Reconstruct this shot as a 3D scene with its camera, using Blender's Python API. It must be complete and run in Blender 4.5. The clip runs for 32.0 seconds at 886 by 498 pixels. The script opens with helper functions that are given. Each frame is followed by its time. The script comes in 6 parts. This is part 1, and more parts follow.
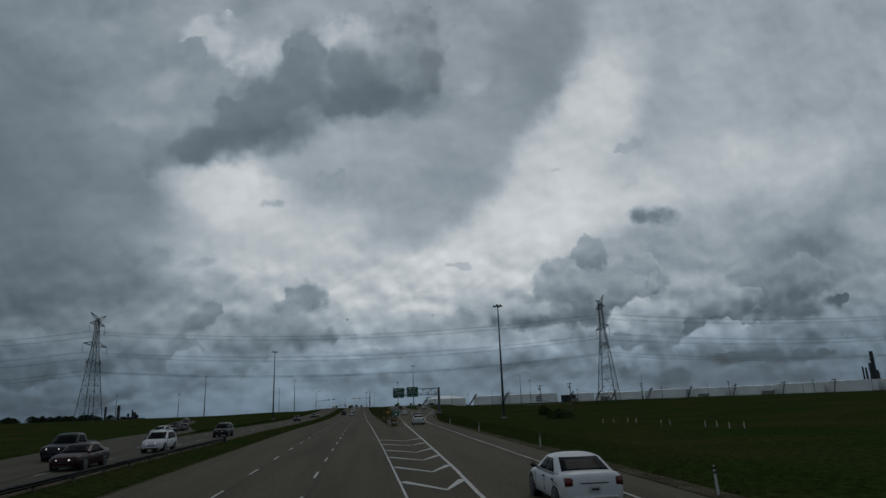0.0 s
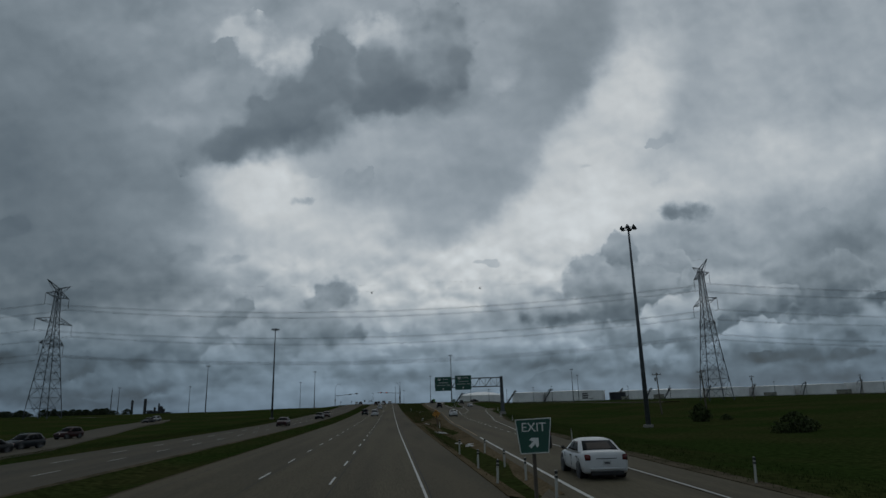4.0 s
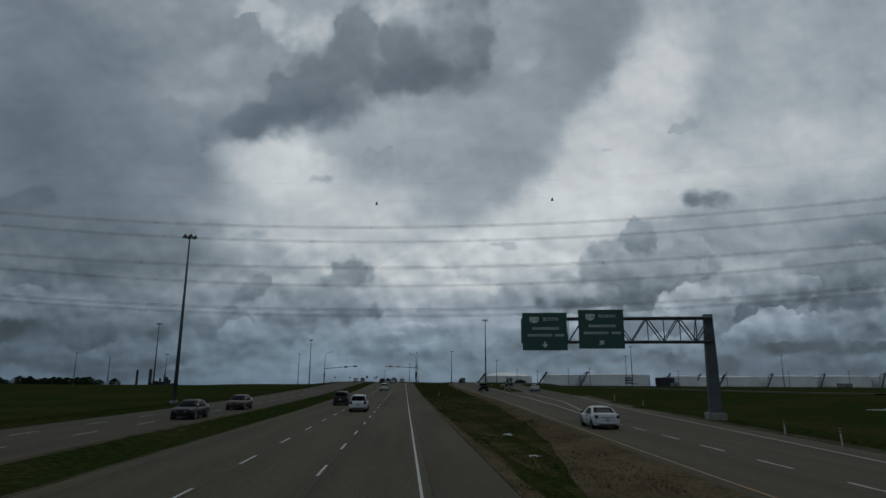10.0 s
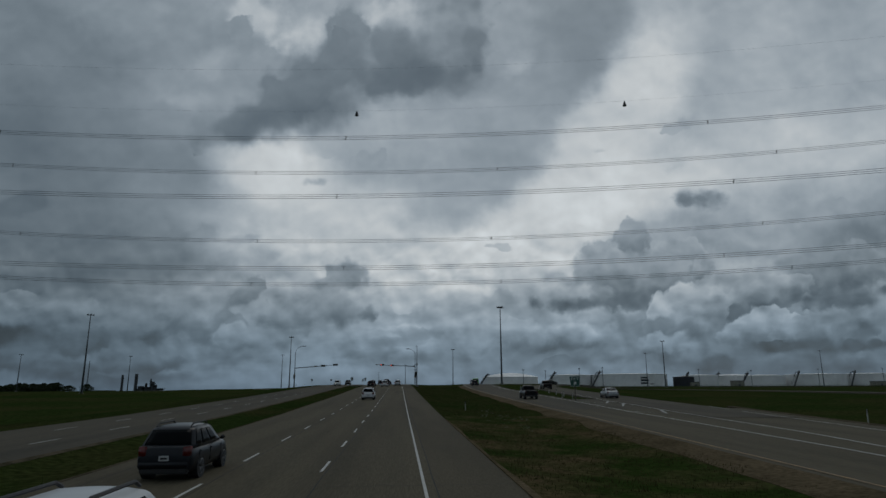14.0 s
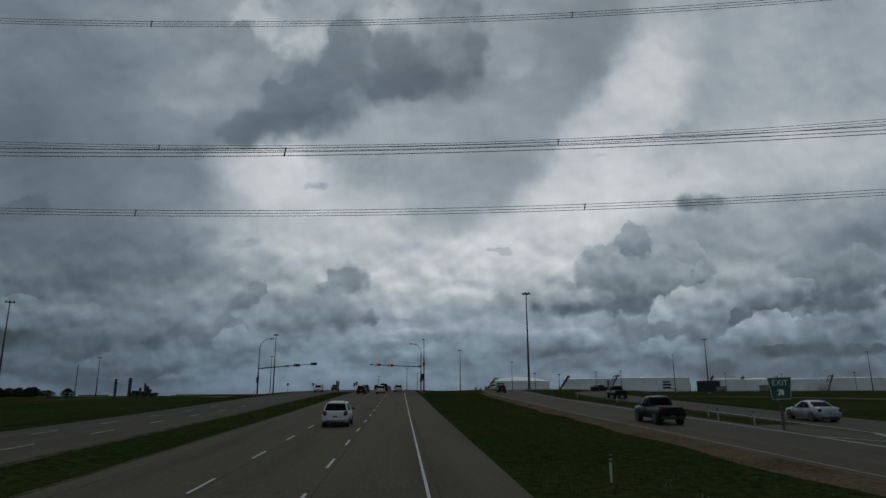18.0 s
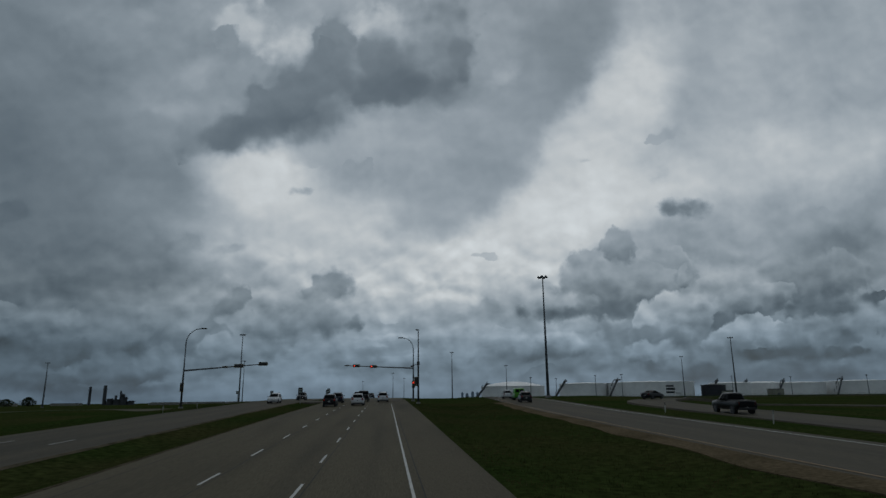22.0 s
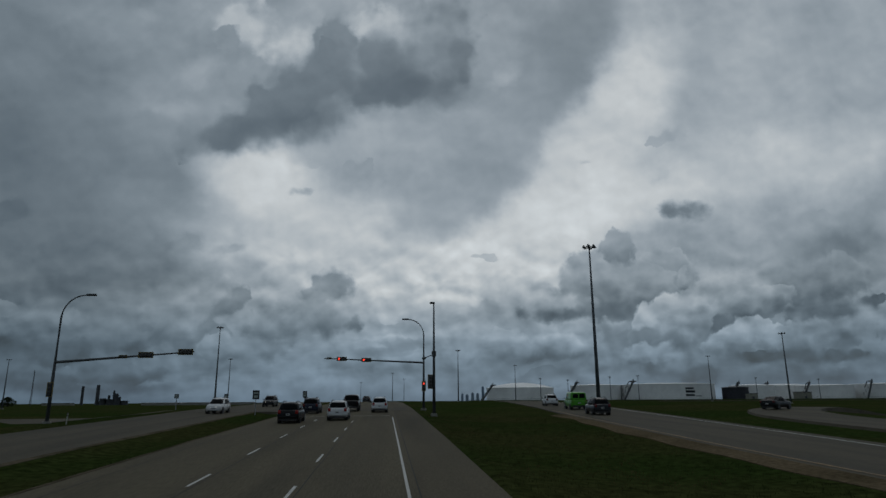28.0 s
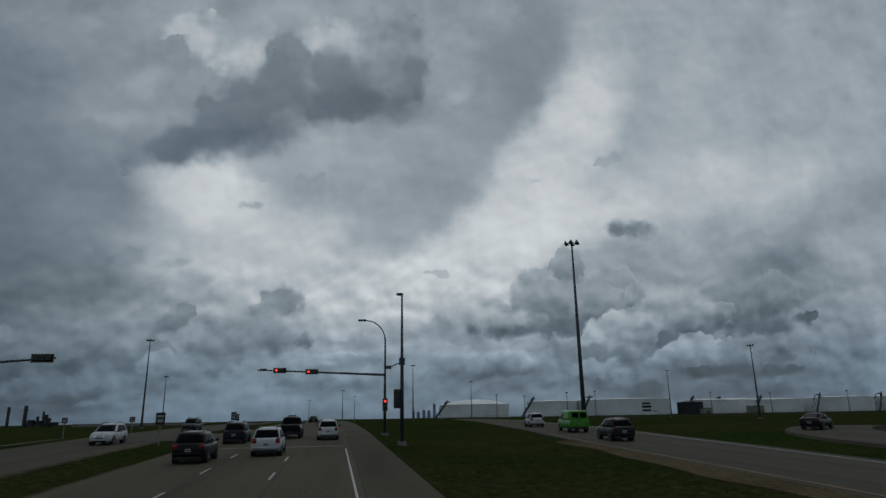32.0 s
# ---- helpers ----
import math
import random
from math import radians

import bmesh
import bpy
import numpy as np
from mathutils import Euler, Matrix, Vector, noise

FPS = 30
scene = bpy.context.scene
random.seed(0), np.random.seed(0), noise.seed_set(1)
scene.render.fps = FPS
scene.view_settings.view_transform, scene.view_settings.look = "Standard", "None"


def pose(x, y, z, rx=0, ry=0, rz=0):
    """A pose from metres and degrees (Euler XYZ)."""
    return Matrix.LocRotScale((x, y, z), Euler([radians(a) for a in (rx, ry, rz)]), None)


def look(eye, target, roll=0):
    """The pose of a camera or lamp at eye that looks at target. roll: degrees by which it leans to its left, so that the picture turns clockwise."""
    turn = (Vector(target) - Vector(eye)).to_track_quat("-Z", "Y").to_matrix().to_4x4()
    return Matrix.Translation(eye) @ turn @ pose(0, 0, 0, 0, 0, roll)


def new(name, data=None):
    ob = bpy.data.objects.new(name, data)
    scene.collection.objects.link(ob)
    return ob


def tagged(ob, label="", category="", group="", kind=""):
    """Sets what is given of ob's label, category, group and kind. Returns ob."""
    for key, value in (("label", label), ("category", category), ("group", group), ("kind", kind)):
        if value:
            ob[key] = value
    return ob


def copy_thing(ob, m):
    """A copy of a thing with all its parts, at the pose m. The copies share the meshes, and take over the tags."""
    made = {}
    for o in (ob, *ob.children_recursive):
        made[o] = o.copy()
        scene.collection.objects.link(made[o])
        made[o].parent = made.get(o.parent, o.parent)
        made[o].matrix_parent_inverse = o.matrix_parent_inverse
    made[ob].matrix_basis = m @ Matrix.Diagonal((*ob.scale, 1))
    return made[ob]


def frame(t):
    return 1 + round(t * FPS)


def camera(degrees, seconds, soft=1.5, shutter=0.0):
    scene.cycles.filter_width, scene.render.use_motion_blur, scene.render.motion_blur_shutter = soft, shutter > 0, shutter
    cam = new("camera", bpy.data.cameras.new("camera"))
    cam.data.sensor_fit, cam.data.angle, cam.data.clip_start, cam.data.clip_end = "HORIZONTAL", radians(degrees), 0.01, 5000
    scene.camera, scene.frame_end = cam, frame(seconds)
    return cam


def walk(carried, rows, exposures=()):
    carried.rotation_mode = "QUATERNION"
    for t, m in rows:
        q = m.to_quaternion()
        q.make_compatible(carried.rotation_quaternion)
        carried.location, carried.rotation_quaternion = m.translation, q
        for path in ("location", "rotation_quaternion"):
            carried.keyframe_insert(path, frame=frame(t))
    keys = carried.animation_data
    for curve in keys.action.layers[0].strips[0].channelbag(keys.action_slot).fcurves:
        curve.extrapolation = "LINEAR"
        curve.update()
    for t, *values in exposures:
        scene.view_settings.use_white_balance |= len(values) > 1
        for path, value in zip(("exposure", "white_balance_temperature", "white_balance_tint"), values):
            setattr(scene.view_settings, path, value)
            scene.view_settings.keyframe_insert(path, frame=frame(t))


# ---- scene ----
cam = camera(70.81, 32.0)
PATH = [
    (0.0, pose(-0.567, 0.000, 3.000, 104.430, 2.062, -7.209)),
    (0.5, pose(-0.531, 9.242, 3.094, 102.784, 1.371, -6.922)),
    (1.0, pose(-0.497, 18.566, 3.189, 102.703, 1.928, -6.641)),
    (1.5, pose(-0.463, 27.986, 3.285, 100.657, 1.722, -5.521)),
    (2.0, pose(-0.428, 37.542, 3.381, 103.099, 2.429, -6.718)),
    (2.5, pose(-0.394, 47.150, 3.478, 102.503, 1.851, -6.161)),
    (3.0, pose(-0.357, 56.714, 3.573, 102.607, 1.475, -5.712)),
    (3.5, pose(-0.315, 66.269, 3.666, 103.234, 1.769, -6.126)),
    (4.0, pose(-0.261, 75.778, 3.754, 104.225, 1.478, -4.662)),
    (4.5, pose(-0.187, 85.165, 3.836, 102.265, 0.735, -4.222)),
    (6.5, pose(0.217, 121.484, 4.068, 101.627, 0.147, -4.231)),
    (7.0, pose(0.264, 130.431, 4.109, 102.344, -0.120, -4.176)),
    (7.5, pose(0.283, 139.203, 4.144, 104.582, 1.207, -4.323)),
    (8.0, pose(0.288, 147.800, 4.180, 102.314, 0.633, -4.174)),
    (8.5, pose(0.280, 156.337, 4.219, 100.853, -0.128, -4.034)),
    (9.0, pose(0.262, 164.772, 4.260, 101.177, -0.353, -3.628)),
    (9.5, pose(0.234, 173.011, 4.303, 102.880, 0.300, -3.247)),
    (10.0, pose(0.202, 180.940, 4.349, 102.509, -0.370, -3.495)),
    (10.5, pose(0.173, 188.553, 4.398, 102.806, -0.534, -4.011)),
    (11.0, pose(0.137, 196.261, 4.454, 102.127, -0.538, -3.880)),
    (11.5, pose(0.090, 204.061, 4.523, 101.771, -0.522, -3.479)),
    (12.0, pose(0.048, 211.716, 4.599, 102.471, -0.378, -3.897)),
    (12.5, pose(0.018, 219.126, 4.677, 102.594, -0.227, -4.006)),
    (13.0, pose(0.007, 225.780, 4.761, 102.343, 0.005, -3.627)),
    (13.5, pose(-0.004, 232.380, 4.845, 102.634, 0.195, -3.958)),
    (15.5, pose(-0.063, 257.973, 5.204, 102.730, -0.128, -3.206)),
    (16.0, pose(-0.069, 263.996, 5.303, 102.553, -0.810, -2.663)),
    (16.5, pose(-0.070, 269.862, 5.401, 102.218, -0.386, -2.808)),
    (17.0, pose(-0.065, 275.627, 5.497, 101.894, -0.531, -3.083)),
    (17.5, pose(-0.058, 281.256, 5.591, 103.771, -0.491, -3.174)),
    (18.0, pose(-0.052, 286.702, 5.685, 103.061, 0.213, -3.804)),
    (18.5, pose(-0.050, 291.878, 5.780, 102.642, 0.414, -4.337)),
    (19.0, pose(-0.039, 296.959, 5.878, 102.766, 1.011, -4.986)),
    (19.5, pose(-0.025, 302.117, 5.982, 102.497, 0.101, -3.477)),
    (20.0, pose(-0.027, 307.053, 6.092, 102.127, 0.245, -3.446)),
    (20.5, pose(-0.036, 311.842, 6.202, 101.925, -0.522, -3.429)),
    (21.0, pose(-0.047, 316.495, 6.311, 102.921, 0.235, -4.738)),
    (21.5, pose(-0.053, 321.008, 6.416, 102.663, -0.632, -3.947)),
    (22.0, pose(-0.053, 325.292, 6.517, 103.526, 0.607, -5.076)),
    (22.5, pose(-0.052, 329.230, 6.613, 103.340, -0.147, -4.184)),
    (23.0, pose(-0.055, 332.868, 6.704, 103.457, 0.541, -4.862)),
    (23.5, pose(-0.058, 336.339, 6.788, 103.488, -0.188, -4.521)),
    (24.0, pose(-0.061, 339.692, 6.868, 102.915, 0.322, -4.965)),
    (24.5, pose(-0.064, 342.921, 6.944, 103.318, 0.066, -5.018)),
    (25.0, pose(-0.068, 345.954, 7.017, 103.110, 0.250, -5.158)),
    (25.5, pose(-0.069, 348.831, 7.088, 103.026, 0.292, -5.148)),
    (27.5, pose(0.027, 359.146, 7.366, 103.555, 0.555, -5.108)),
    (28.0, pose(0.043, 361.482, 7.429, 103.615, 0.355, -5.149)),
    (28.5, pose(0.049, 363.684, 7.489, 103.852, -0.014, -4.947)),
    (29.0, pose(0.047, 365.807, 7.546, 103.363, -0.070, -4.808)),
    (29.5, pose(0.039, 367.869, 7.602, 103.233, 0.615, -5.016)),
    (30.0, pose(0.024, 369.845, 7.656, 104.127, 0.283, -5.308)),
    (30.5, pose(0.005, 371.764, 7.712, 103.996, 0.411, -5.285)),
    (31.0, pose(-0.017, 373.700, 7.770, 103.828, 0.319, -4.962)),
    (31.5, pose(-0.038, 375.812, 7.831, 103.242, 0.282, -6.404)),
    (32.0, pose(-0.059, 378.000, 7.892, 105.052, 0.964, -9.529)),
]
walk(cam, PATH)

# ---- sky and light ----
world = bpy.data.worlds.new("sky")
scene.world = world
world.use_nodes = True
wt = world.node_tree
wt.nodes.clear()


def wmath(op, a, b=None, c=None):
    n = wt.nodes.new("ShaderNodeMath")
    n.operation = op
    for i, v in enumerate((a, b, c)):
        if v is None:
            continue
        if isinstance(v, (int, float)):
            n.inputs[i].default_value = v
        else:
            wt.links.new(v, n.inputs[i])
    return n.outputs[0]


def wdot(vec, const):
    n = wt.nodes.new("ShaderNodeVectorMath")
    n.operation = "DOT_PRODUCT"
    wt.links.new(vec, n.inputs[0])
    n.inputs[1].default_value = const
    return n.outputs["Value"]


def wnoise(vec, scale, detail, rough=0.55, colour=False):
    n = wt.nodes.new("ShaderNodeTexNoise")
    n.noise_dimensions = "2D"
    n.inputs["Scale"].default_value = scale
    n.inputs["Detail"].default_value = detail
    n.inputs["Roughness"].default_value = rough
    wt.links.new(vec, n.inputs["Vector"])
    return n.outputs["Color" if colour else "Fac"]


# A flat chart about one fixed camera direction; clouds are placed to fit that view.
SKY_TURN = pose(0, 0, 0, 102.51, -0.37, -3.5).to_3x3()
SKY_RIGHT, SKY_UP, SKY_AXIS = SKY_TURN.col[0].copy(), SKY_TURN.col[1].copy(), -SKY_TURN.col[2]
way = wt.nodes.new("ShaderNodeTexCoord").outputs["Generated"]
depth = wmath("MAXIMUM", wdot(way, SKY_AXIS), 0.22)
chart_x = wmath("MULTIPLY_ADD", wmath("DIVIDE", wdot(way, SKY_RIGHT), depth), 11.03, 7.84)
chart_y = wmath("MULTIPLY_ADD", wmath("DIVIDE", wdot(way, SKY_UP), depth), -11.03, 4.41)
join = wt.nodes.new("ShaderNodeCombineXYZ")
wt.links.new(chart_x, join.inputs[0])
wt.links.new(chart_y, join.inputs[1])
chart = join.outputs[0]


def warped(scale, detail, amount, base):
    sub = wt.nodes.new("ShaderNodeVectorMath")
    sub.operation = "SUBTRACT"
    wt.links.new(wnoise(base, scale, detail, 0.6, True), sub.inputs[0])
    sub.inputs[1].default_value = (0.5, 0.5, 0.5)
    mul = wt.nodes.new("ShaderNodeVectorMath")
    mul.operation = "MULTIPLY_ADD"
    wt.links.new(sub.outputs[0], mul.inputs[0])
    mul.inputs[1].default_value = (amount, amount, 0)
    wt.links.new(base, mul.inputs[2])
    return mul.outputs[0]


soft_chart = warped(0.8, 4, 0.75, chart)
crisp_chart = warped(3.0, 5, 0.17, warped(1.1, 2, 0.22, chart))


def lobes(scale, where, smooth=0.35):
    """Rounded heaps, like the heads of a heaped cloud."""
    n = wt.nodes.new("ShaderNodeTexVoronoi")
    n.voronoi_dimensions, n.feature = "2D", "SMOOTH_F1"
    n.inputs["Scale"].default_value = scale
    n.inputs["Smoothness"].default_value = smooth
    wt.links.new(where, n.inputs["Vector"])
    return n.outputs["Distance"]


rough_edge = wnoise(chart, 3.2, 6, 0.58)
heaps = wmath("MULTIPLY_ADD", lobes(1.9, crisp_chart, 0.2), -0.70, wmath("MULTIPLY_ADD", lobes(4.6, crisp_chart, 0.2), -0.40, 0.36))
heaps = wmath("ADD", heaps, wmath("MULTIPLY_ADD", rough_edge, 0.7, -0.35))
fine_heaps = wmath("MULTIPLY_ADD", lobes(5.0, crisp_chart), -0.55, 0.20)
fine_heaps = wmath("ADD", fine_heaps, wmath("MULTIPLY_ADD", wnoise(chart, 5.5, 5, 0.55), 1.0, -0.5))

blur = wt.nodes.new("ShaderNodeMapRange")
blur.inputs["From Min"].default_value, blur.inputs["From Max"].default_value = 0.3, 0.7
wt.links.new(wnoise(chart, 0.95, 2, 0.5), blur.inputs["Value"])
blur = blur.outputs[0]

# Cloud texture on a high flat layer, drawn together towards the horizon.
high = wmath("ADD", wmath("MAXIMUM", wdot(way, (0, 0, 1)), 0.0), 0.14)
flat = wt.nodes.new("ShaderNodeCombineXYZ")
wt.links.new(wmath("DIVIDE", wdot(way, (1, 0, 0)), high), flat.inputs[0])
wt.links.new(wmath("DIVIDE", wdot(way, (0, 1, 0)), high), flat.inputs[1])
wisps = wnoise(flat.outputs[0], 1.3, 5, 0.5)
billow = wnoise(warped(1.0, 3, 0.6, chart), 0.9, 5, 0.5)


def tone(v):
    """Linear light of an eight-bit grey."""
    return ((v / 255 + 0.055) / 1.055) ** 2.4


def mix_value(a, b, f):
    n = wt.nodes.new("ShaderNodeMix")
    n.data_type = "FLOAT"
    for v, i in ((f, 0), (a, 2), (b, 3)):
        if isinstance(v, (int, float)):
            n.inputs[i].default_value = v
        else:
            wt.links.new(v, n.inputs[i])
    return n.outputs[0]


def patch(x, y, rx, ry, turn, soft, where, ragged):
    """Where one cloud mass lies, how far down in it a place is, and how deep inside."""
    m = wt.nodes.new("ShaderNodeMapping")
    m.vector_type = "TEXTURE"
    m.inputs["Location"].default_value = (x, y, 0)
    m.inputs["Rotation"].default_value = (0, 0, radians(turn))
    grow = 1.35 if ragged else 1 + 0.5 * soft
    m.inputs["Scale"].default_value = (rx * grow, ry * grow, 1)
    wt.links.new(where, m.inputs["Vector"])
    far = wt.nodes.new("ShaderNodeVectorMath")
    far.operation = "LENGTH"
    wt.links.new(m.outputs[0], far.inputs[0])
    value = wmath("SUBTRACT", 1.0, far.outputs["Value"])
    start = 0.0
    if ragged:
        value = wmath("MULTIPLY_ADD", fine_heaps if rx < 0.75 else heaps, ragged * (0.9 if rx < 0.75 else 1.0), value)
        start = 0.22
    down = wt.nodes.new("ShaderNodeSeparateXYZ")
    wt.links.new(m.outputs[0], down.inputs[0])
    f = step_between(value, start, start + max(0.05, soft))
    if ragged:
        # an edge is crisp in one place and soft in another
        wt.links.new(wmath("MULTIPLY_ADD", blur, max(0.05, soft) * 2.0, start + 0.02), f.node.inputs["From Max"])
    return f, down.outputs[1], value


def step_between(value, low, high, a=0.0, b=1.0):
    r = wt.nodes.new("ShaderNodeMapRange")
    r.interpolation_type = "SMOOTHSTEP"
    for k, v in (("From Min", low), ("From Max", high), ("To Min", a), ("To Max", b)):
        r.inputs[k].default_value = v
    wt.links.new(value, r.inputs["Value"])
    return r.outputs[0]


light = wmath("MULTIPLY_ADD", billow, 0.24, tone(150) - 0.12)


def in_order(where):
    """The chart again; each mass hangs on the one before by a nothing, so that they are worked out one after the other."""
    order = wt.nodes.new("ShaderNodeVectorMath")
    order.operation = "MULTIPLY_ADD"
    wt.links.new(light, order.inputs[0])
    order.inputs[1].default_value = (1e-9, 1e-9, 1e-9)
    wt.links.new(where, order.inputs[2])
    return order.outputs[0]


def cloud(x, y, rx, ry, turn, value, soft=0.8, much=0.9, crisp=0.0, shade=0.0):
    """Lays one cloud mass of that grey on the chart. crisp: how lobed its edge is; shade: how much darker its foot is than its head."""
    global light
    f, down, deep = patch(x, y, rx, ry, turn, soft, in_order(crisp_chart if crisp else soft_chart), crisp)
    f = wmath("MULTIPLY", f, much)
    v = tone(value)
    if crisp:
        body = wmath("MULTIPLY_ADD", rough_edge, 0.24 * v, 0.88 * v)
    else:
        body = wmath("MULTIPLY_ADD", billow, 0.36 * v, 0.82 * v)
    if shade:
        body = wmath("MULTIPLY_ADD", down, -shade * v, body)
    light = mix_value(light, body, f)


def heap(x, y, rx, ry, turn, head, foot, much=0.95, melt=0.3, edge=0.18, crisp=0.45, rim=0.10):
    """A heaped cloud: a crisp lobed head of one grey with a lit rim, darkening to its foot and melting away there."""
    global light
    f, down, deep = patch(x, y, rx, ry, turn, edge, in_order(crisp_chart), crisp)
    puffs = wmath("MULTIPLY_ADD", heaps, 0.55, down)
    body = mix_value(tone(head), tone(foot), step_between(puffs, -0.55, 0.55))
    body = wmath("MULTIPLY", body, step_between(deep, 0.24, 0.46, 1.0 + rim, 1.0))
    body = wmath("MULTIPLY", body, wmath("MULTIPLY_ADD", rough_edge, 0.36, 0.82))
    f = wmath("MULTIPLY", f, step_between(down, melt, 0.85, much, 0.0))
    light = mix_value(light, body, f)


# the high deck: grey to one side, pale to the other
cloud(1.0, 1.6, 3.4, 3.4, 0, 119, 0.8, 0.95)
cloud(0.4, 2.4, 1.6, 0.9, 0, 103, 0.9, 0.8)
cloud(1.0, 4.4, 3.4, 1.3, 0, 105, 0.8, 0.95)
cloud(2.4, 0.2, 1.3, 0.5, 20, 146, 0.9, 0.7)
cloud(3.5, 1.4, 0.9, 1.1, 15, 144, 0.9, 0.85)
cloud(3.4, 3.0, 0.7, 0.9, 0, 128, 0.9, 0.8)
cloud(13.6, 0.9, 3.8, 1.6, 0, 166, 0.9, 0.85)
cloud(15.4, 0.6, 1.4, 0.9, 0, 150, 0.9, 0.7)
cloud(13.8, 2.7, 3.2, 0.8, -6, 188, 0.9, 0.9)
cloud(10.9, 2.2, 2.4, 0.9, -52, 197, 0.6, 0.9)
cloud(10.6, 3.6, 2.2, 0.7, -14, 207, 0.8, 0.95)
cloud(8.8, 4.4, 2.4, 0.8, -6, 202, 0.8, 0.95)
cloud(6.2, 4.0, 2.4, 0.9, 4, 192, 0.8, 0.95)
cloud(5.0, 2.95, 1.2, 0.7, 8, 203, 0.8, 0.9)
cloud(10.4, 0.6, 1.6, 0.8, -58, 130, 0.6, 0.95)
cloud(9.6, 1.9, 1.2, 0.75, -55, 144, 0.7, 0.9)
cloud(8.7, 2.9, 1.3, 0.75, -35, 148, 0.8, 0.9)
cloud(7.9, 3.5, 0.9, 0.45, -15, 154, 0.9, 0.8)
cloud(7.3, 2.4, 1.1, 0.65, 0, 166, 0.9, 0.85)
cloud(8.1, 1.9, 0.8, 0.4, -10, 150, 0.9, 0.6)
cloud(9.25, 0.6, 0.55, 0.8, 20, 152, 0.9, 0.85)
cloud(9.35, 1.08, 0.32, 0.14, -20, 170, 0.9, 0.7)
cloud(11.35, 0.95, 0.75, 0.10, -48, 186, 0.9, 0.5)
# the pale gap over the long dark cloud
cloud(4.9, 0.35, 1.35, 0.55, 22, 180, 0.8, 0.9, 0.4)
cloud(5.45, 0.55, 0.62, 0.45, -30, 202, 0.6, 0.9, 0.45)
cloud(6.75, 0.25, 0.45, 0.5, 0, 186, 0.6, 0.9, 0.45)
cloud(7.25, 0.2, 0.4, 0.45, 0, 180, 0.6, 0.9, 0.45)
cloud(4.35, 0.62, 0.55, 0.42, 10, 136, 0.9, 0.9, 0.6)
cloud(3.86, 1.0, 0.36, 0.24, -20, 164, 0.9, 0.7)
cloud(3.5, 1.66, 0.45, 0.16, 0, 156, 0.9, 0.7)
cloud(3.0, 0.1, 0.35, 0.25, 0, 152, 0.9, 0.7)
cloud(4.7, 1.25, 0.7, 0.22, -30, 140, 0.9, 0.7)
# the long dark cloud: rounded heads above, a darker, softer foot
cloud(7.2, 1.05, 1.8, 0.8, -8, 120, 0.7, 0.9, 0.3)
cloud(6.3, 0.6, 0.52, 0.62, 0, 122, 0.40, 0.92, 0.34, 0.10)
cloud(7.05, 0.72, 0.44, 0.46, 0, 120, 0.35, 0.92, 0.34, 0.10)
cloud(8.15, 0.6, 0.80, 1.08, 0, 116, 0.55, 0.94, 0.28, 0.12)
cloud(7.3, 1.0, 1.2, 0.66, -4, 114, 0.5, 0.92, 0.32, 0.12)
cloud(7.3, 1.3, 1.5, 0.50, -4, 108, 0.55, 0.94, 0.32, 0.12)
cloud(5.95, 1.38, 1.25, 0.78, -24, 113, 0.40, 0.95, 0.38, 0.12)
cloud(5.0, 1.80, 1.25, 0.70, -24, 113, 0.45, 0.95, 0.38, 0.14)
cloud(4.25, 2.18, 0.95, 0.44, -12, 115, 0.6, 0.92, 0.36, 0.10)
cloud(7.75, 1.36, 1.15, 0.36, -4, 96, 1.0, 0.85)
cloud(5.7, 1.88, 0.9, 0.32, -16, 97, 1.0, 0.8)
cloud(4.7, 2.26, 0.9, 0.28, -10, 100, 1.0, 0.8)
cloud(6.35, 0.5, 0.3, 0.4, 0, 130, 1.0, 0.4)
cloud(6.3, 2.35, 0.9, 0.22, -18, 164, 0.9, 0.6)
cloud(6.7, 2.82, 0.32, 0.24, -10, 145, 0.9, 0.75, 0.5)
cloud(5.66, 3.16, 0.28, 0.11, 0, 148, 0.9, 0.8, 0.6)
cloud(5.9, 2.62, 0.4, 0.12, -14, 158, 0.9, 0.6, 0.5)
# single small clouds and wisps
cloud(12.55, 3.55, 0.60, 0.24, -3, 112, 0.40, 0.95, 0.34, 0.2)
cloud(12.25, 3.54, 0.26, 0.20, 0, 112, 0.35, 0.95, 0.3, 0.1)
cloud(12.5, 3.66, 0.45, 0.08, 0, 98, 0.7, 0.7, 0.3)
cloud(12.1, 2.95, 0.24, 0.18, -20, 143, 0.9, 0.85, 0.5)
cloud(12.2, 2.2, 0.4, 0.14, -20, 157, 0.9, 0.7, 0.6)
cloud(10.75, 2.63, 0.18, 0.06, 0, 164, 0.9, 0.8, 0.5)
cloud(9.0, 4.35, 0.25, 0.06, 0, 160, 0.9, 0.6, 0.5)
# the thick grey air low down
cloud(1.2, 6.3, 4.6, 1.15, 0, 82, 0.9, 0.95)
cloud(8.0, 6.5, 6.0, 0.8, 0, 122, 0.9, 0.9)
cloud(14.2, 6.2, 4.2, 1.0, 0, 94, 0.9, 0.92)
cloud(15.2, 4.6, 1.6, 0.9, 0, 122, 0.9, 0.9)
